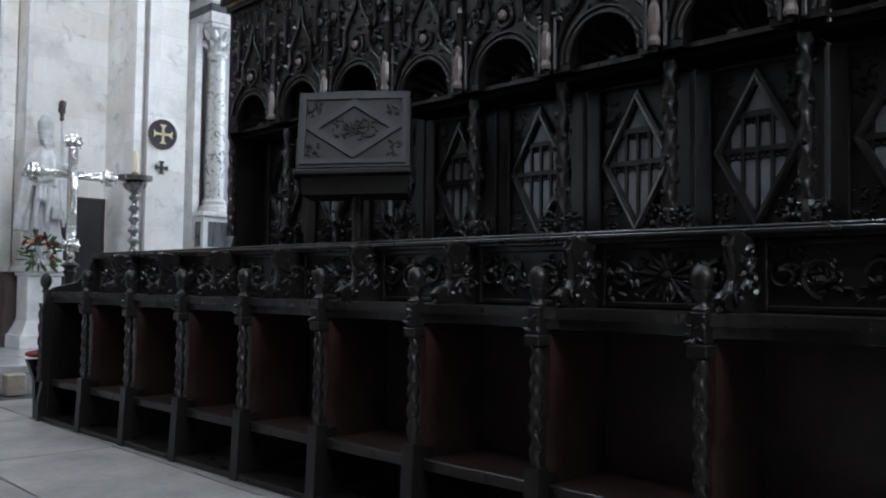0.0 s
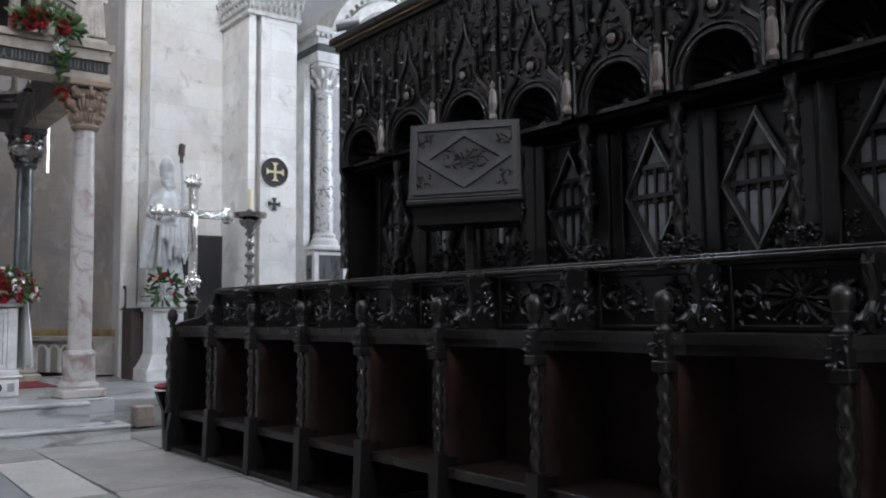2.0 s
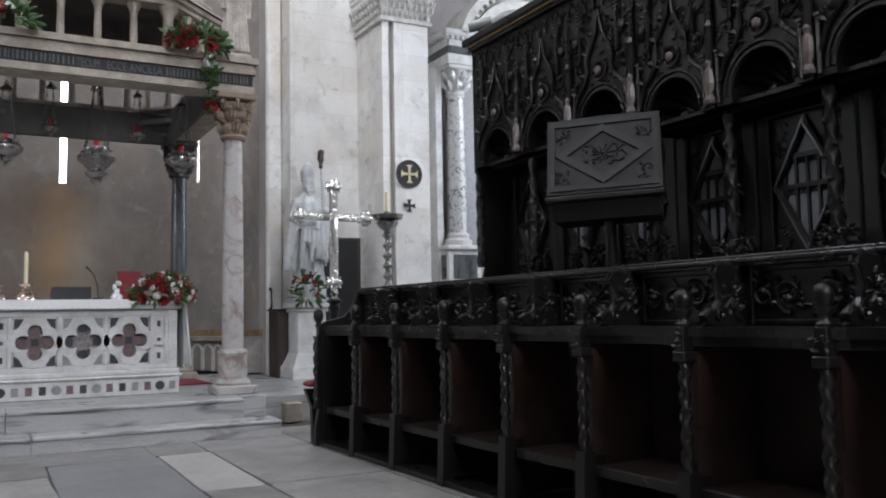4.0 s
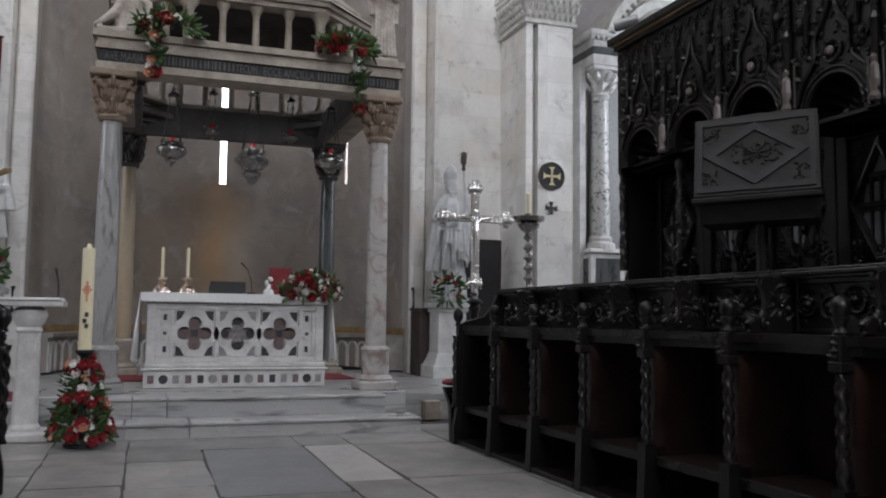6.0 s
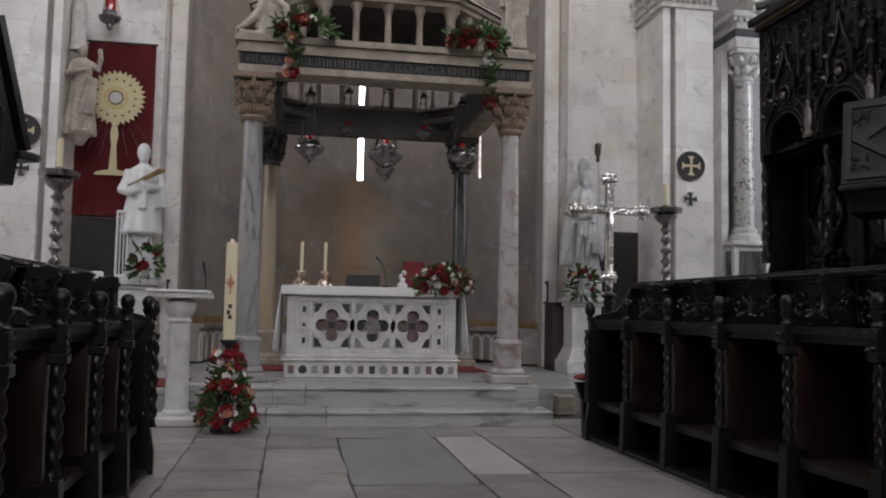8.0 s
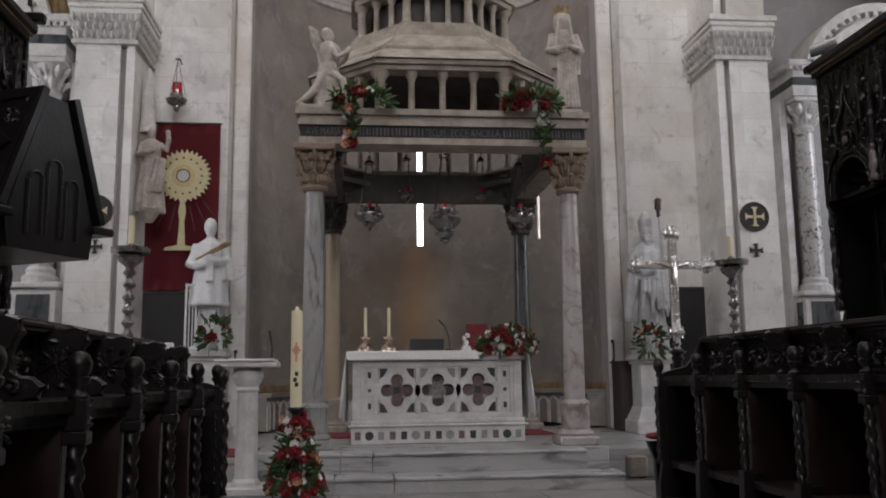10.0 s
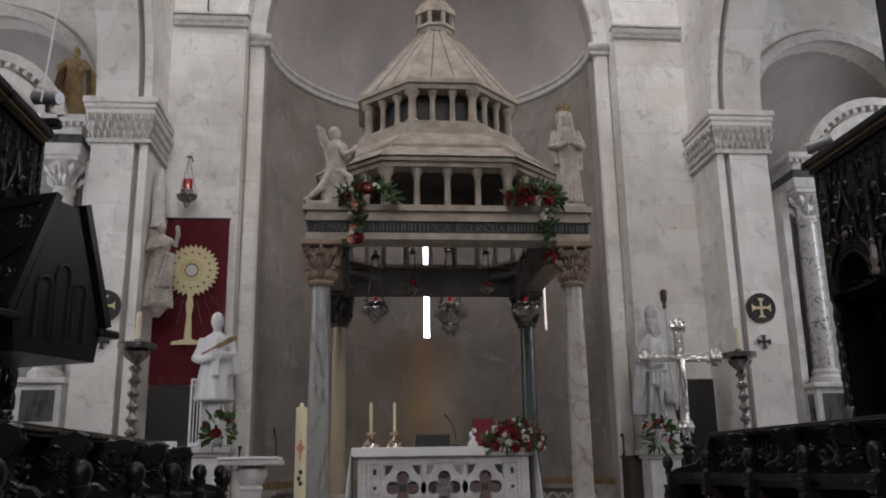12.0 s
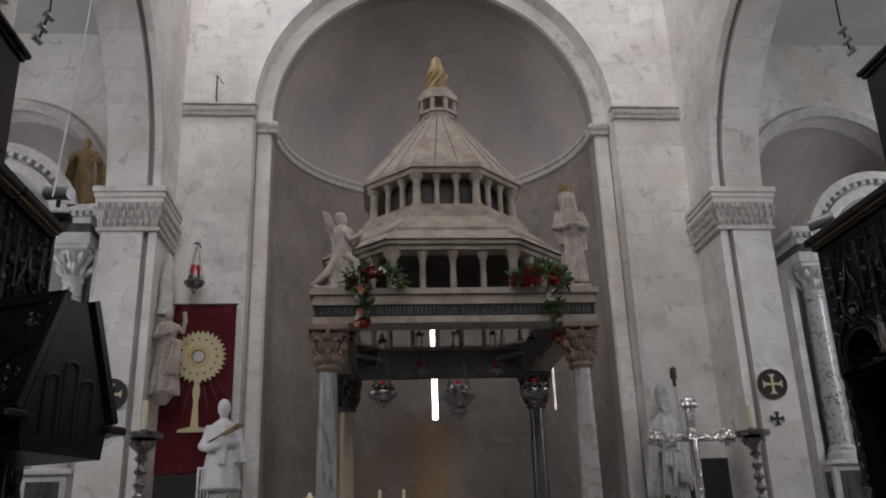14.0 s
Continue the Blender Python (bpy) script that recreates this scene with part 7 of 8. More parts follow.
def bouquet(name, label, loc, shape, blooms, leaves, size=0.05, leaf=0.1, seed=0):
    """shape(rnd) gives a place on the outside of the bunch and its outward direction."""
    rnd = random.Random(seed)
    ob = thing(name, label, "flowers", loc)
    bm = B()
    for _ in range(leaves):
        p, d = shape(rnd)
        p, d = Vector(p) * rnd.uniform(0.75, 1.0), Vector(d)
        d = (d + Vector((rnd.uniform(-0.7, 0.7), rnd.uniform(-0.7, 0.7), rnd.uniform(-0.7, 0.6)))).normalized()
        n = d.cross(Vector((rnd.uniform(-1, 1), rnd.uniform(-1, 1), 1))).normalized()
        blade(bm, p, d, n, leaf * rnd.uniform(0.6, 1.4), leaf * rnd.uniform(0.25, 0.5), 0.15)
    o = part("foliage", bm, LEAF, ob, "mixed green leaves")
    o["kind"] = "stuff"
    for kind, count in blooms:
        for _ in range(count):
            p, d = shape(rnd)
            p, d = Vector(p) * rnd.uniform(0.93, 1.06), Vector(d).normalized()
            s = size * rnd.uniform(0.75, 1.15) * (0.8 if kind == "white" else 1.0)
            f = new(kind + "_flower", BLOOMS[kind])
            f.parent = ob
            f.matrix_basis = Matrix.Translation(p * 1.02) @ d.to_track_quat("Z", "Y").to_matrix().to_4x4() @ Matrix.Diagonal((s, s, s, 1))
    return ob


def half_ball(rx, ry, rz, low=-0.2):
    def f(rnd):
        a, e = rnd.uniform(math.pi, 2 * math.pi), math.asin(rnd.uniform(low, 1))
        d = (math.cos(a) * math.cos(e), math.sin(a) * math.cos(e), math.sin(e))
        return (d[0] * rx, d[1] * ry, d[2] * rz + 0.02), d
    return f


def cone(r, h):
    def f(rnd):
        t = 1 - math.sqrt(1 - rnd.random() * 0.97)
        a = rnd.uniform(0, 2 * math.pi)
        q = r * (1 - t * 0.78)
        return (q * math.cos(a), q * math.sin(a), 0.06 + h * t), (math.cos(a), math.sin(a), 0.35)
    return f


def swag(rx, drop, side):
    def f(rnd):
        if rnd.random() < 0.75:
            a, e = rnd.uniform(math.pi, 2 * math.pi), math.asin(rnd.uniform(-0.3, 1))
            d = (math.cos(a) * math.cos(e), math.sin(a) * math.cos(e), math.sin(e))
            return (d[0] * rx, d[1] * 0.12 - 0.05, d[2] * 0.13 + 0.05), d
        t = rnd.random()
        return (side * rx * 0.45 + rnd.uniform(-0.05, 0.05), -0.12, -drop * t), (rnd.uniform(-0.4, 0.4), -1, -0.2)
    return f


bouquet("flower_swag", "red and white flowers with trailing leaves on the canopy ledge", (0.04, 8.36, 3.68), swag(0.27, 0.4, -1), (("red", 11), ("white", 6), ("peach", 5)), 180, 0.07, 0.11, 1)
bouquet("flower_swag", "red and white flowers with trailing leaves on the canopy ledge", (1.74, 8.36, 3.68), swag(0.27, 0.68, 1), (("red", 10), ("white", 9)), 230, 0.07, 0.11, 2)
bouquet("altar_flowers", "red roses and white flowers lying on the altar edge", (1.57, 9.03, ZP + 0.97), half_ball(0.3, 0.14, 0.2, -0.35), (("red", 26), ("white", 30)), 170, 0.06, 0.09, 3)
bouquet("statue_flowers", "small red flower bunch with leaves before the statue", (3.64, 10.56, 1.4), half_ball(0.17, 0.12, 0.2, -0.85), (("red", 5), ("peach", 2)), 80, 0.05, 0.11, 4)
bouquet("statue_flowers", "small red flower bunch with leaves before the statue", (-1.7, 10.52, 1.5), half_ball(0.17, 0.12, 0.22, -0.7), (("red", 5), ("white", 1)), 80, 0.055, 0.11, 5)
for x, z, y in ((3.62, 1.252, 10.6), (-1.74, 1.342, 10.6)):
    ob = single("flower_vase", lathe(B(), [(0.05, 0), (0.06, 0.04), (0.04, 0.1), (0.055, 0.15)], 12), MARBLE_G, "small stone vase for flowers", "vase", (x, y + 0.06, z))


def paschal():
    ob = thing("paschal_candle", "tall thick wax candle with a red cross emblem", "candle", (-0.515, 7.42, 0.0))
    bm = B()
    lathe(bm, [(0.13, 0), (0.13, 0.03), (0.035, 0.06), (0.03, 0.7), (0.07, 0.74), (0.07, 0.76)], 16)
    part("stand", bm, BLACK, ob)
    bm = B()
    lathe(bm, [(0.05, 0.76), (0.048, 1.55), (0.046, 1.57), (0.02, 1.575), (0.015, 1.6), (0.006, 1.605)], 18)
    part("wax", bm, WAX, ob, "cream wax shaft", smooth=50)
    bm = B()
    for r in ((-0.008, 0.008, 1.14, 1.3), (-0.035, 0.035, 1.225, 1.245)):
        box(bm, r[0], r[1], -0.056, -0.044, r[2], r[3])
    for k in range(6):
        a = k * math.pi / 3
        blade(bm, (0, -0.054, 1.235), (math.cos(a), 0, math.sin(a)), (0, -1, 0), 0.04, 0.02, 0.1)
    part("cross_emblem", bm, PEACHFL, ob, "orange red cross emblem")
    bm = B()
    for dx, z in ((0.005, 1.02), (-0.008, 0.97), (0.006, 0.93)):
        box(bm, dx - 0.014, dx + 0.014, -0.055, -0.044, z, z + 0.035)
    part("emblem_bar", bm, INLAY_BK, ob)
    bouquet("paschal_flowers", "cone of red and peach flowers with ferns round the candle", (-0.515, 7.42, 0.0), cone(0.23, 0.74), (("red", 46), ("white", 15), ("peach", 12)), 480, 0.052, 0.075, 6)


paschal()


def ambo():
    ob = thing("ambo", "white stone reading desk on a fluted column", "ambo", (-0.985, 7.97, 0.0))
    bm = B()
    box(bm, -0.24, 0.24, -0.24, 0.24, 0, 0.07, 0.01)
    part("base_slab", bm, MARBLE_W, ob)
    bm = B()
    lathe(bm, [(0.12, 0.07), (0.12, 0.1), (0.1, 0.13), (0.088, 0.86), (0.092, 0.88)], 32, lobes=8, depth=0.035)
    part("column", bm, MARBLE_W, ob, smooth=30)
    bm = B()
    lathe(bm, [(0.092, 0.88), (0.107, 0.9), (0.094, 0.93), (0.12, 0.97), (0.14, 1.02), (0.13, 1.07), (0.085, 1.1)], 24)
    part("capital", bm, MARBLE_W, ob, smooth=40)
    bm = B()
    box(bm, -0.27, 0.27, -0.2, 0.22, 1.1, 1.15, 0.01)
    part("desk", bm, MARBLE_W, ob)
    bm = B()
    box(bm, -0.27, 0.25, -0.21, 0.2, 1.152, 1.175, 0.004)
    part("cloth", bm, LINEN, ob, "white cloth")
    bm = B()
    tube(bm, [(0.2, 0.1, 1.17), (0.2, 0.09, 1.3), (0.18, 0.03, 1.43)], [0.007, 0.006, 0.011], 6)
    part("microphone_neck", bm, BLACK, ob, "black gooseneck microphone")


ambo()

# ---- wall things ----


def cross_disk(x, z):
    ob = thing("consecration_cross", "dark round plaque with a pale gold cross on the wall", "wall cross", (x, YP - 0.003, z), group="wall crosses")
    bm = B()
    prism(bm, arc(0, 0, 0.19, 0, 360, 32)[:-1], "y", -0.02, 0.0)
    part("plaque", bm, INLAY_BK, ob, "dark stone disc")
    bm = B()
    strip(bm, arc(0, 0, 0.175, 0, 360, 32)[:-1], arc(0, 0, 0.195, 0, 360, 32)[:-1], "y", -0.028, -0.001, closed=True)
    part("rim", bm, BROWN, ob)
    for k in range(4):
        a = k * math.pi / 2
        c, s = math.cos(a), math.sin(a)
        bm = B()
        pts = [(0.0, 0.014), (0.09, 0.016), (0.125, 0.05), (0.125, -0.05), (0.09, -0.016), (0.0, -0.014)]
        prism(bm, [(p * c - q * s, p * s + q * c) for p, q in pts], "y", -0.034, -0.0205)
        part("cross_arm", bm, PALEGOLD, ob, "pale gold cross arm")
    ob = thing("small_wall_cross", "small black iron cross below the round plaque", "wall cross", (x, YP - 0.003, z - 0.435), group="wall crosses")
    for k in range(4):
        a = k * math.pi / 2
        c, s = math.cos(a), math.sin(a)
        bm = B()
        pts = [(0.0, 0.012), (0.06, 0.018), (0.085, 0.036), (0.085, -0.036), (0.06, -0.018), (0.0, -0.012)]
        prism(bm, [(p * c - q * s, p * s + q * c) for p, q in pts], "y", -0.02 - 0.0004 * k, 0.0)
        part("cross_arm", bm, BLACK, ob)


cross_disk(5.1, 3.0)
cross_disk(-3.13, 3.02)


def banner():
    ob = thing("banner", "wine red hanging banner with a golden sunburst monstrance", "banner", (-2.335, 11.33, 2.15))
    bm = B()
    n, m = 24, 14
    grid = []
    for j in range(m + 1):
        t = j / m
        hw = 0.5 - 0.088 * t
        row = []
        for i in range(n + 1):
            u = i / n * 2 - 1
            row.append(bm.verts.new((u * hw + 0.09 * t, 0.02 * math.sin(u * 6 + t) * (1 - t * 0.6), 2.22 * t)))
        grid.append(row)
    for j in range(m):
        for i in range(n):
            bm.faces.new((grid[j][i], grid[j][i + 1], grid[j + 1][i + 1], grid[j + 1][i]))
    bmesh.ops.solidify(bm, geom=bm.faces[:], thickness=0.006)
    part("cloth", bm, BANNER, ob, smooth=60)
    bm = B()
    tube(bm, [(-0.34, 0.0, 2.225), (0.52, 0.0, 2.225)], 0.014, 8)
    part("rod", bm, BROWN, ob)
    cz = 1.5
    pts = []
    for k in range(64):
        a = 2 * math.pi * k / 64
        r = 0.36 if k % 2 else 0.305
        pts.append((0.005 + r * math.cos(a), cz + r * math.sin(a)))
    bm = B()
    prism(bm, pts, "y", -0.045, -0.032)
    part("sunburst", bm, PALEGOLD, ob, "pale gold sunburst")
    bm = B()
    strip(bm, arc(0, cz, 0.09, 0, 360, 28)[:-1], arc(0, cz, 0.15, 0, 360, 28)[:-1], "y", -0.052, -0.0455, closed=True)
    part("ring", bm, GOLD, ob, "deeper gold ring")
    bm = B()
    strip(bm, arc(0, cz, 0.078, 0, 360, 28)[:-1], arc(0, cz, 0.09, 0, 360, 28)[:-1], "y", -0.056, -0.0455, closed=True)
    part("dark_ring", bm, BROWN, ob)
    bm = B()
    prism(bm, arc(0, cz, 0.077, 0, 360, 24)[:-1], "y", -0.05, -0.0455)
    part("host", bm, MARBLE_W, ob, "white round host")
    for k in range(16):
        a = 2 * math.pi * k / 16
        bm = B()
        prism(bm, [(p + 0.24 * math.cos(a), q + cz + 0.24 * math.sin(a)) for p, q in arc(0, 0, 0.014, 0, 360, 8)[:-1]], "y", -0.05, -0.0455)
        part("jewel", bm, BROWN, ob)
    bm = B()
    prism(bm, [(-0.022, cz - 0.3), (0.022, cz - 0.3), (0.028, cz - 0.36), (0.05, cz - 0.45), (0.045, cz - 0.52), (0.03, cz - 0.6), (0.05, cz - 0.92), (0.2, cz - 0.95), (0.22, cz - 0.99), (-0.22, cz - 0.99), (-0.2, cz - 0.95), (-0.05, cz - 0.92), (-0.03, cz - 0.6), (-0.045, cz - 0.52), (-0.05, cz - 0.45), (-0.028, cz - 0.36)], "y", -0.05, -0.038)
    part("stem", bm, PALEGOLD, ob)
    for k in range(-3, 4):
        if k == 0:
            continue
        a = -math.pi / 2 + k * 0.22
        bm = B()
        d = (math.cos(a), math.sin(a))
        s = (-d[1] * 0.003, d[0] * 0.003)
        r1 = 0.75
        prism(bm, [(d[0] * 0.4 + s[0], cz + d[1] * 0.4 + s[1]), (d[0] * r1 + s[0], cz + d[1] * r1 + s[1]), (d[0] * r1 - s[0], cz + d[1] * r1 - s[1]), (d[0] * 0.4 - s[0], cz + d[1] * 0.4 - s[1])], "y", -0.04, -0.03)
        part("ray", bm, GOLDREV, ob)
    for o in ob.children:
        if not o.name.startswith(("cloth", "rod")):
            o.location.x = 0.045


banner()


def dark_door(x0, x1, z1, label):
    ob = thing("sacristy_door", label, "door", ((x0 + x1) / 2, 11.398, ZS))
    w, h = (x1 - x0) / 2, z1 - ZS
    bm = B()
    box(bm, -w, w, -0.05, 0, 0, h, 0.006)
    part("leaf", bm, BLACK, ob)
    bm = B()
    strip(bm, [(-w, 0), (-w, h), (w, h), (w, 0)], [(-w - 0.03, 0), (-w - 0.03, h + 0.03), (w + 0.03, h + 0.03), (w + 0.03, 0)], "y", -0.06, 0)
    part("frame", bm, BROWN, ob)


for x, z in ((-1.62, 1.22), (3.52, 1.32)):
    ob = thing("door_pull", "black wrought iron pull on the stone jamb", "handle", (x, 11.715, z), group="iron pulls")
    bm = B()
    tube(bm, [(0, 0.004, 0.14), (0, -0.05, 0.11), (0, -0.055, -0.1), (0, 0.004, -0.14)], 0.014, 6)
    part("grip", bm, BLACK, ob)
    for q in (-0.14, 0.14):
        bm = B()
        ball(bm, (0, -0.004, q), 0.026, 1, 0.4, 1)
        part("rose", bm, BLACK, ob)
dark_door(4.15, 4.7, 2.15, "plain black door beside the pier")
dark_door(-2.73, -2.1, 2.1, "plain black door below the banner")
ob = thing("low_cabinet", "low dark brown wooden cabinet against the jamb", "cabinet", (3.59, 11.3, ZS))
bm = B()
box(bm, -0.16, 0.16, -0.2, 0.2, 0, 0.88, 0.008)
part("body", bm, BROWN, ob)
bm = B()
box(bm, -0.18, 0.18, -0.22, 0.22, 0.882, 0.91, 0.006)
part("top", bm, BROWN, ob)
bm = B()
box(bm, -0.14, 0.14, -0.212, -0.201, 0.05, 0.78, 0.004)
part("door", bm, BROWN, ob)

bm = B()
box(bm, -0.35, 2.3, 9.96, 10.9, ZP + 0.001, ZP + 0.012)
single("carpet", bm, CARPET, "red carpet on the floor behind the altar", "carpet")
bm = B()
box(bm, -2.1, -1.02, 8.45, 9.4, ZS + 0.001, ZS + 0.012)
single("carpet", bm, CARPET, "red carpet on the side platform", "carpet")
ob = thing("kneeler_cushion", "small dark red cushion on a bracket at the stall end", "cushion", (2.44, 6.98, 0.0))
bm = B()
ball(bm, (0, 0, 0.5), 0.1, 1.0, 0.8, 0.3, 14, 8)
part("cushion", bm, CARPET, ob, smooth=60)
bm = B()
prism(bm, [(-0.02, 0.0), (0.02, 0.0), (0.03, 0.3), (0.09, 0.46), (-0.09, 0.46), (-0.03, 0.3)], "y", -0.03, 0.03)
part("bracket", bm, WOOD, ob)
ob = thing("music_stand", "white board on a thin stand behind the stalls", "stand", (-1.5, 6.5, 0))
bm = B()
box(bm, -0.13, 0.13, -0.015, 0.015, 1.02, 1.28, 0.006, pose(0, 0, 0, -6, 0, 0))
part("board", bm, LINEN, ob)
bm = B()
lathe(bm, [(0.12, 0), (0.12, 0.02), (0.015, 0.04), (0.012, 1.1)], 12)
part("pole", bm, BLACK, ob)


# ---- marble altars of the aisles ----
def aisle_altar(sgn, label):
    """sgn 1: to the south, -1: the mirrored one."""
    cx = X0 + (6.42 if sgn > 0 else -6.11)
    ob = thing("aisle_altar", label, "side altar", (cx, 11.3, ZS), group="marble aisle altars")
    for s in (-1, 1):
        x = s * 1.12
        bm = B()
        box(bm, x - 0.32, x + 0.32, -0.3, 0.5, 0, 1.25, 0.01)
        part("pedestal_base", bm, MARBLE_W, ob)
        bm = B()
        box(bm, x - 0.28, x + 0.28, -0.27, 0.5, 1.252, 1.75, 0.008)
        part("pedestal", bm, MARBLE_W, ob)
        bm = B()
        box(bm, x - 0.2, x + 0.2, -0.278, -0.262, 1.32, 1.68)
        box(bm, x - 0.287, x - 0.275, -0.2, 0.4, 1.32, 1.68)
        part("dark_inset", bm, MARBLE_DK, ob, "dark marble inset")
        bm = B()
        box(bm, x - 0.33, x + 0.33, -0.33, 0.5, 1.752, 1.82, 0.015)
        lathe(bm, [(0.22, 1.82), (0.22, 1.9), (0.17, 1.94), (0.18, 1.98), (0.15, 2.02)], 18, (x, -0.05))
        part("column_base", bm, MARBLE_W, ob)
        bm = B()
        lathe(bm, [(0.14, 2.0), (0.145, 2.6), (0.135, 3.4), (0.125, 4.1)], 20, (x, -0.05))
        part("column_shaft", bm, MARBLE_V, ob, "mottled black and white marble shaft", smooth=50)
        bm = B()
        lathe(bm, [(0.125, 4.1), (0.15, 4.14), (0.13, 4.17), (0.14, 4.35), (0.2, 4.5)], 16, (x, -0.05))
        bell = part("capital", bm, MARBLE_W, ob, "carved white marble capital", smooth=50)
        for k in range(20):
            a = 2 * math.pi * k / 10 + (k // 10) * 0.3
            d = Vector((math.cos(a), math.sin(a), 0))
            bm = B()
            blade(bm, Vector((x, -0.05, 4.18 + 0.14 * (k // 10))) + d * (0.14 + 0.03 * (k // 10)), d * 0.6 + Vector((0, 0, 1)), d, 0.17, 0.09, 0.6)
            part("leaf", bm, MARBLE_W, bell)
        bm = B()
        box(bm, x - 0.22, x + 0.22, -0.27, 0.17, 4.5, 4.56, 0.01)
        part("abacus", bm, MARBLE_W, ob)
        bm = B()
        box(bm, x - 0.24, x + 0.24, -0.28, 0.4, 4.562, 4.72, 0.01)
        box(bm, x - 0.22, x + 0.22, -0.26, 0.4, 4.842, 4.98, 0.01)
        box(bm, x - 0.32, x + 0.32, -0.36, 0.4, 4.982, 5.08, 0.02)
        part("entablature", bm, MARBLE_W, ob)
        bm = B()
        box(bm, x - 0.225, x + 0.225, -0.265, 0.4, 4.722, 4.84)
        part("dark_frieze", bm, MARBLE_DK, ob, "black marble frieze")
        for k in range(7):
            bm = B()
            box(bm, x - 0.29 + 0.09 * k, x - 0.245 + 0.09 * k, -0.335, -0.27, 4.93, 4.98)
            part("dentil", bm, MARBLE_W, ob)
        bm = B()
        box(bm, min(s * 1.36, s * 1.46), max(s * 1.36, s * 1.46), -0.05, 0.5, 0, 4.56)
        part("side_pilaster", bm, MARBLE_W, ob)
    # curved pediment
    for k, (r0, r1, y0) in enumerate(((0.84, 0.98, -0.3), (0.982, 1.08, -0.24), (1.082, 1.2, -0.36))):
        bm = B()
        strip(bm, arc(0, 4.74, r0, 165, 15, 24), arc(0, 4.74, r1, 165, 15, 24), "y", y0, 0.4)
        part("arched_moulding", bm, CARVED, ob, "grey carved arched moulding")
    for k in range(22):
        a = radians(14 + 152 * k / 21)
        bm = B()
        box(bm, -0.03, 0.03, -0.34, -0.24, 1.02, 1.08, 0, Matrix.Translation((0, 0, 4.74)) @ Matrix.Rotation(math.pi / 2 - a, 4, "Y"))
        part("dentil", bm, CARVED, ob)
    bm = B()
    box(bm, -1.0, 1.0, 0.2, 0.5, 0, 4.95)
    part("altar_back", bm, INLAY_GR, ob)
    if sgn < 0:
        ob.scale = (1, 1, 1.07)


MARBLE_V = veined("mottled_marble", (0.6, 0.59, 0.57), (0.1, 0.1, 0.1), 9, 0.2, (1, 1, 1), 0.52)
aisle_altar(1, "white marble side altar with mottled columns and arched pediment")
aisle_altar(-1, "white marble side altar with dark friezes and arched pediment")
h = 1.1
bm = B()
robe(bm, h, w=0.15, folds=8, depth=0.14)
head(bm, h)
limb(bm, h, ((0.09, 0, 0.79), (0.17, -0.08, 0.68), (0.1, -0.17, 0.62)), 0.05, 0.03)
limb(bm, h, ((-0.09, 0, 0.79), (-0.18, -0.06, 0.68), (-0.16, -0.16, 0.6)), 0.05, 0.03)
for s in (-1, 1):
    drape(bm, h, ((s * 0.1, 0.1, 0.82), (s * 0.17, 0.12, 0.7), (s * 0.2, 0.1, 0.4)), 0.08, 4)
statue("gilded_figure", bm, GILT, "gilded carved figure above the side altar", (X0 - 6.11 + 1.12, 11.2, ZS + 5.08 * 1.07 + 0.002), 10, 0.014)


def spotlight(loc, aim, label):
    ob = thing("spotlight", label, "spotlight", loc)
    m = look((0, 0, 0), Vector(aim) - Vector(loc))
    bm = B()
    lathe(bm, [(0.04, -0.1), (0.046, -0.09), (0.047, 0.09), (0.054, 0.1)], 16)
    bmesh.ops.transform(bm, matrix=m, verts=bm.verts)
    part("housing", bm, SPOT, ob, "grey metal housing", smooth=50)
    bm = B()
    tube(bm, [(0, 0, 0), (0, 0.0, -0.06), (0, 0, -0.1)], 0.014, 6)
    part("bracket", bm, BLACK, ob)


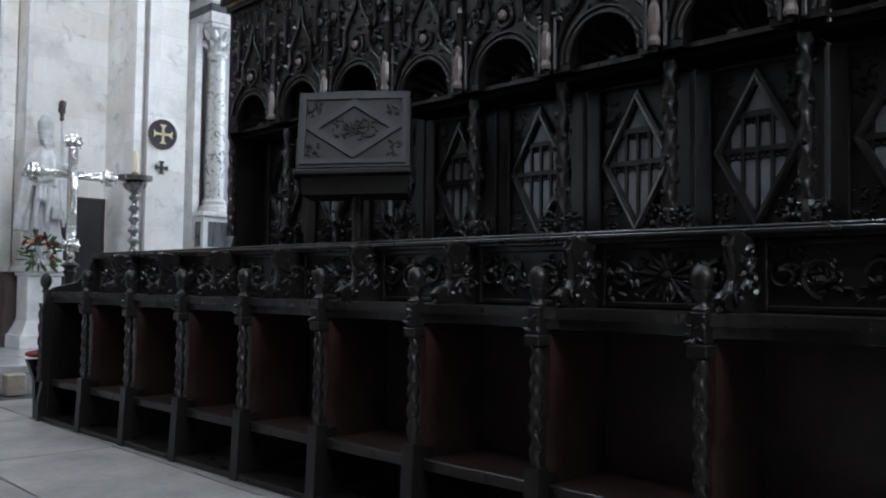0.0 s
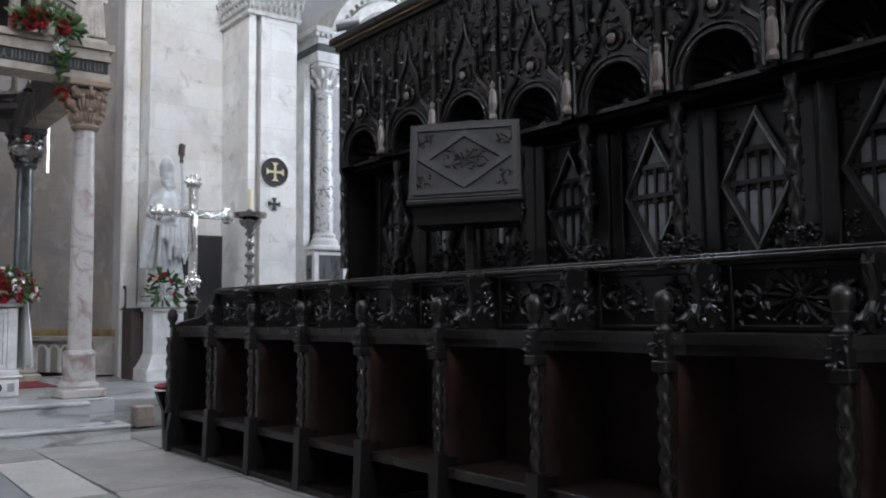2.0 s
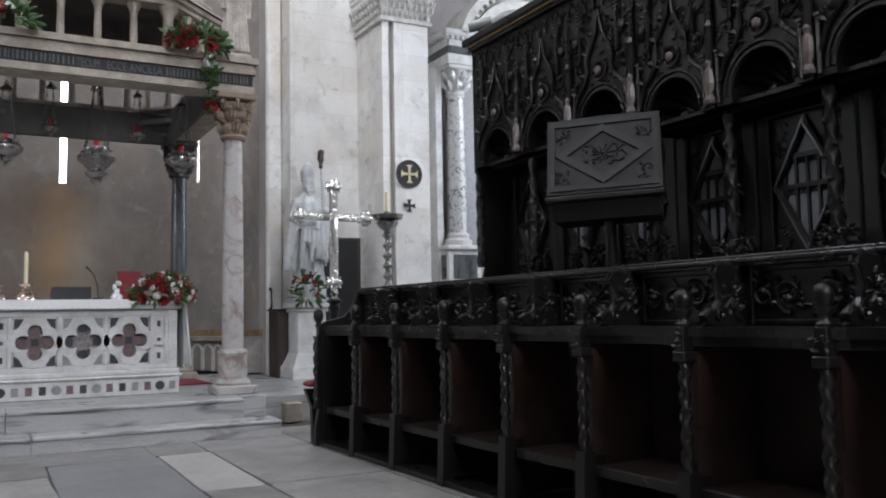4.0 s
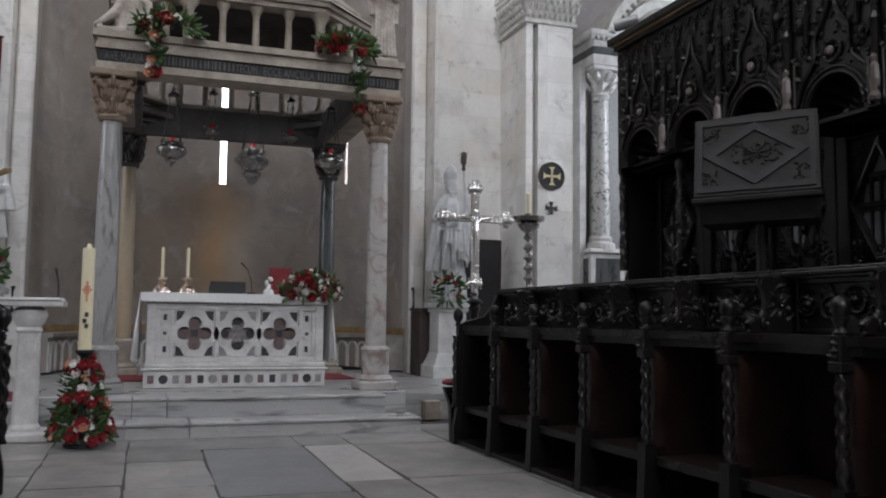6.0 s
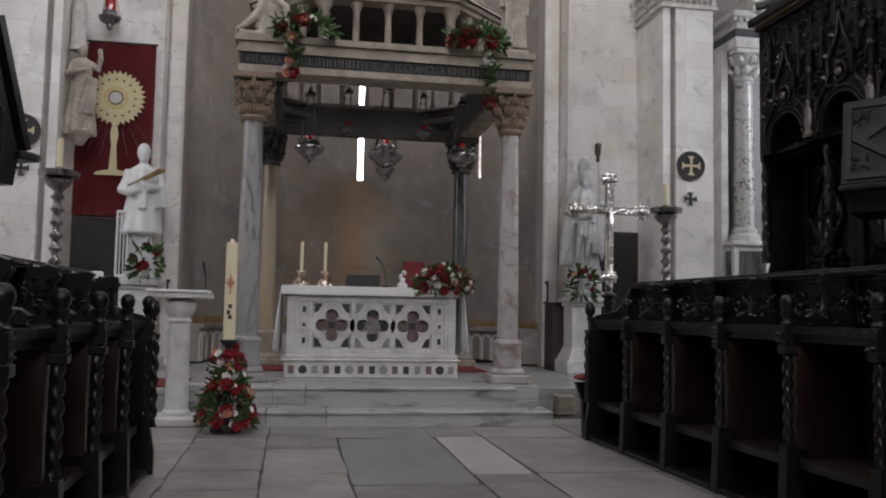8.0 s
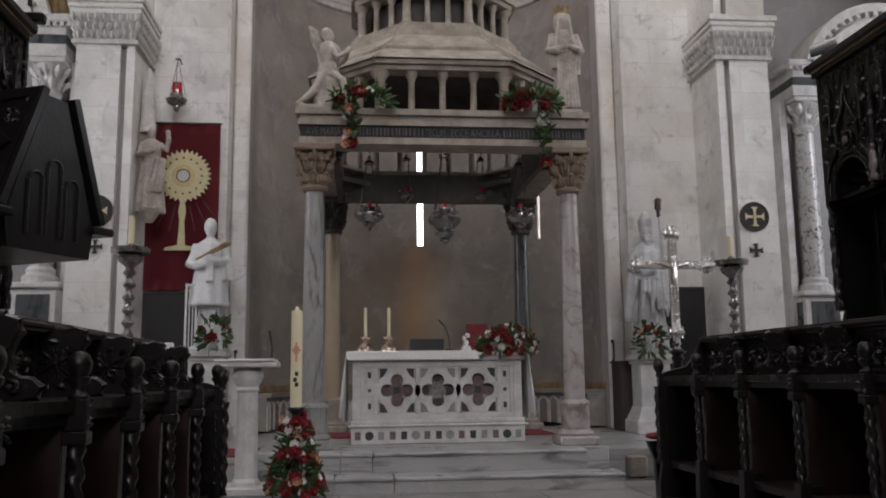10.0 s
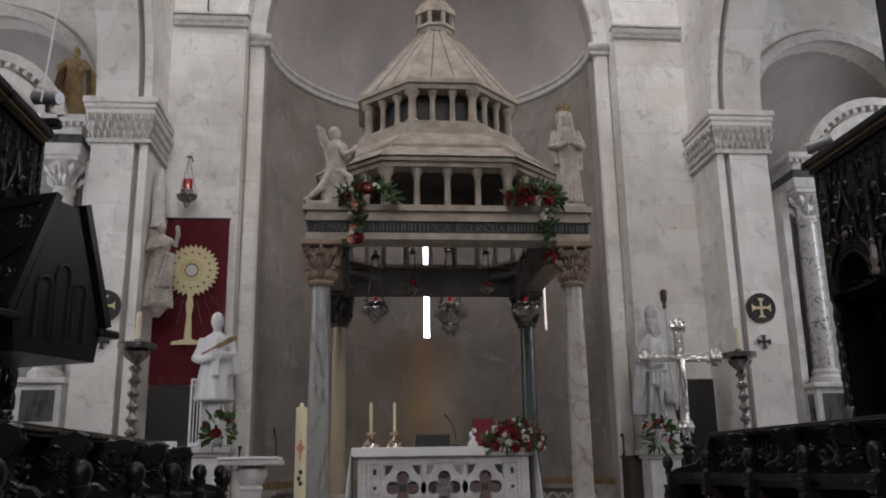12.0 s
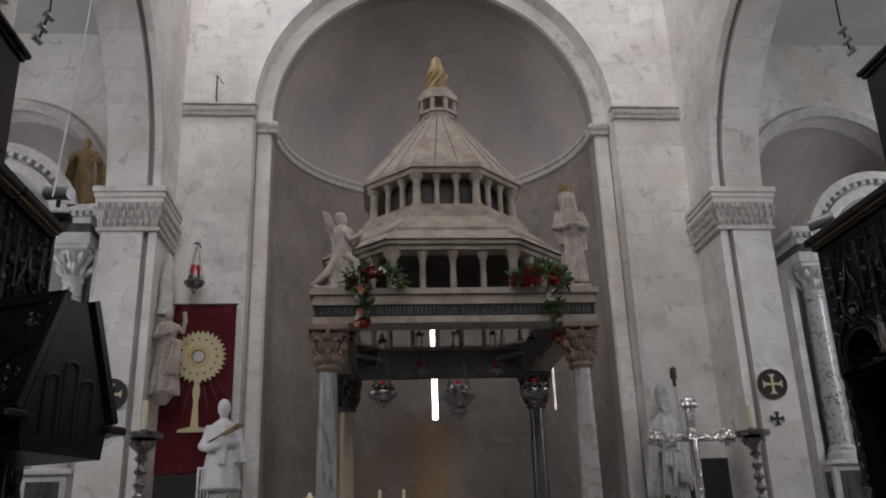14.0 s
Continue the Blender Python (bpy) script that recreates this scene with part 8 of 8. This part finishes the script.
SPOT = mat("grey_metal", (0.36, 0.36, 0.36), 0.35, 0.7, second=(0.45, 0.45, 0.45), scale=10, amount=0.4, bump=0.05)
spotlight((-2.06, 5.36, 3.44), (-0.6, 4.7, 3.1), "grey cylindrical spotlight on the stall cornice")
spotlight((3.56, 6.0, 3.47), (2.4, 6.8, 3.2), "grey cylindrical spotlight on the stall cornice")
bm = B()
tube(bm, [(-2.04, 5.2, 3.34), (-2.0, 5.31, 4.74), (-2.0, 6.1, 13.19)], 0.006, 5)
single("cable", bm, LINEN, "thin pale cable hanging from the ceiling", "cable")
for s in (-1, 1):
    x, y, z = (5.08, 7.5, 6.28) if s > 0 else (-3.12, 7.3, 6.15)
    up = ZCAP + math.sqrt(2.3 ** 2 - (y - YP + 2.3) ** 2) - z
    ob = thing("arch_spotlight", "small grey spotlights fixed under the arch", "spotlight", (x, y, z))
    for k in range(3):
        bm = B()
        lathe(bm, [(0.03, -0.05), (0.035, 0.04), (0.042, 0.05)], 12)
        bmesh.ops.transform(bm, matrix=Matrix.Translation((0.06 * k * s, 0.05 * k, -0.1 * k)) @ pose(0, 0, 0, 70, 0, 30 * s), verts=bm.verts)
        part("housing", bm, SPOT, ob)
    bm = B()
    tube(bm, [(0, 0, 0.08), (0.06 * s, 0.05, -0.1), (0.12 * s, 0.1, -0.22)], 0.012, 6)
    tube(bm, [(0, 0, 0.08), (s * 0.02, 0.0, up)], 0.01, 6)
    part("rail", bm, BLACK, ob)
ob = single("iron_hook", tube(B(), [(0, 0.1, -0.4), (0, 0, -0.38), (0, -0.02, 0.0), (0.09, -0.02, -0.14)], 0.012, 6), BLACK, "bent black iron hook above the wall band", "hook", (-2.28, 11.3, 7.9))

# ---- unseen windows added behind and above, where the lamps stand ----


def church_window(name, cx, cy, cz, w, h, axis):
    ob = thing(name, "unseen tall church window, added where a lamp stands", "window", (cx, cy, cz), kind="structure")
    rot = {"x": 90, "-x": -90, "y": 0}[axis]
    ob.matrix_basis = pose(cx, cy, cz, 0, 0, rot)
    bm = B()
    strip(bm, [(-w / 2, -h / 2), (-w / 2, h / 2), (w / 2, h / 2), (w / 2, -h / 2)], [(-w / 2 - 0.14, -h / 2 - 0.14), (-w / 2 - 0.14, h / 2 + 0.14), (w / 2 + 0.14, h / 2 + 0.14), (w / 2 + 0.14, -h / 2 - 0.14)], "y", -0.06, 0.06, closed=True)
    part("frame", bm, CARVED, ob)
    bm = B()
    box(bm, -w / 2, w / 2, 0.045, 0.055, -h / 2, h / 2)
    part("pane", bm, PALE_PANE, ob)


for side, px, ax in ((-1, XL + 0.0, "x"), (1, XR, "-x")):
    for wy in (-2.35, 3.75, 9.0):
        church_window("window_clerestory", px, wy, 11.2, 1.1, 2.2, ax)
church_window("window_west", X0, -14.2, 9.4, 4.4, 4.4, "y")
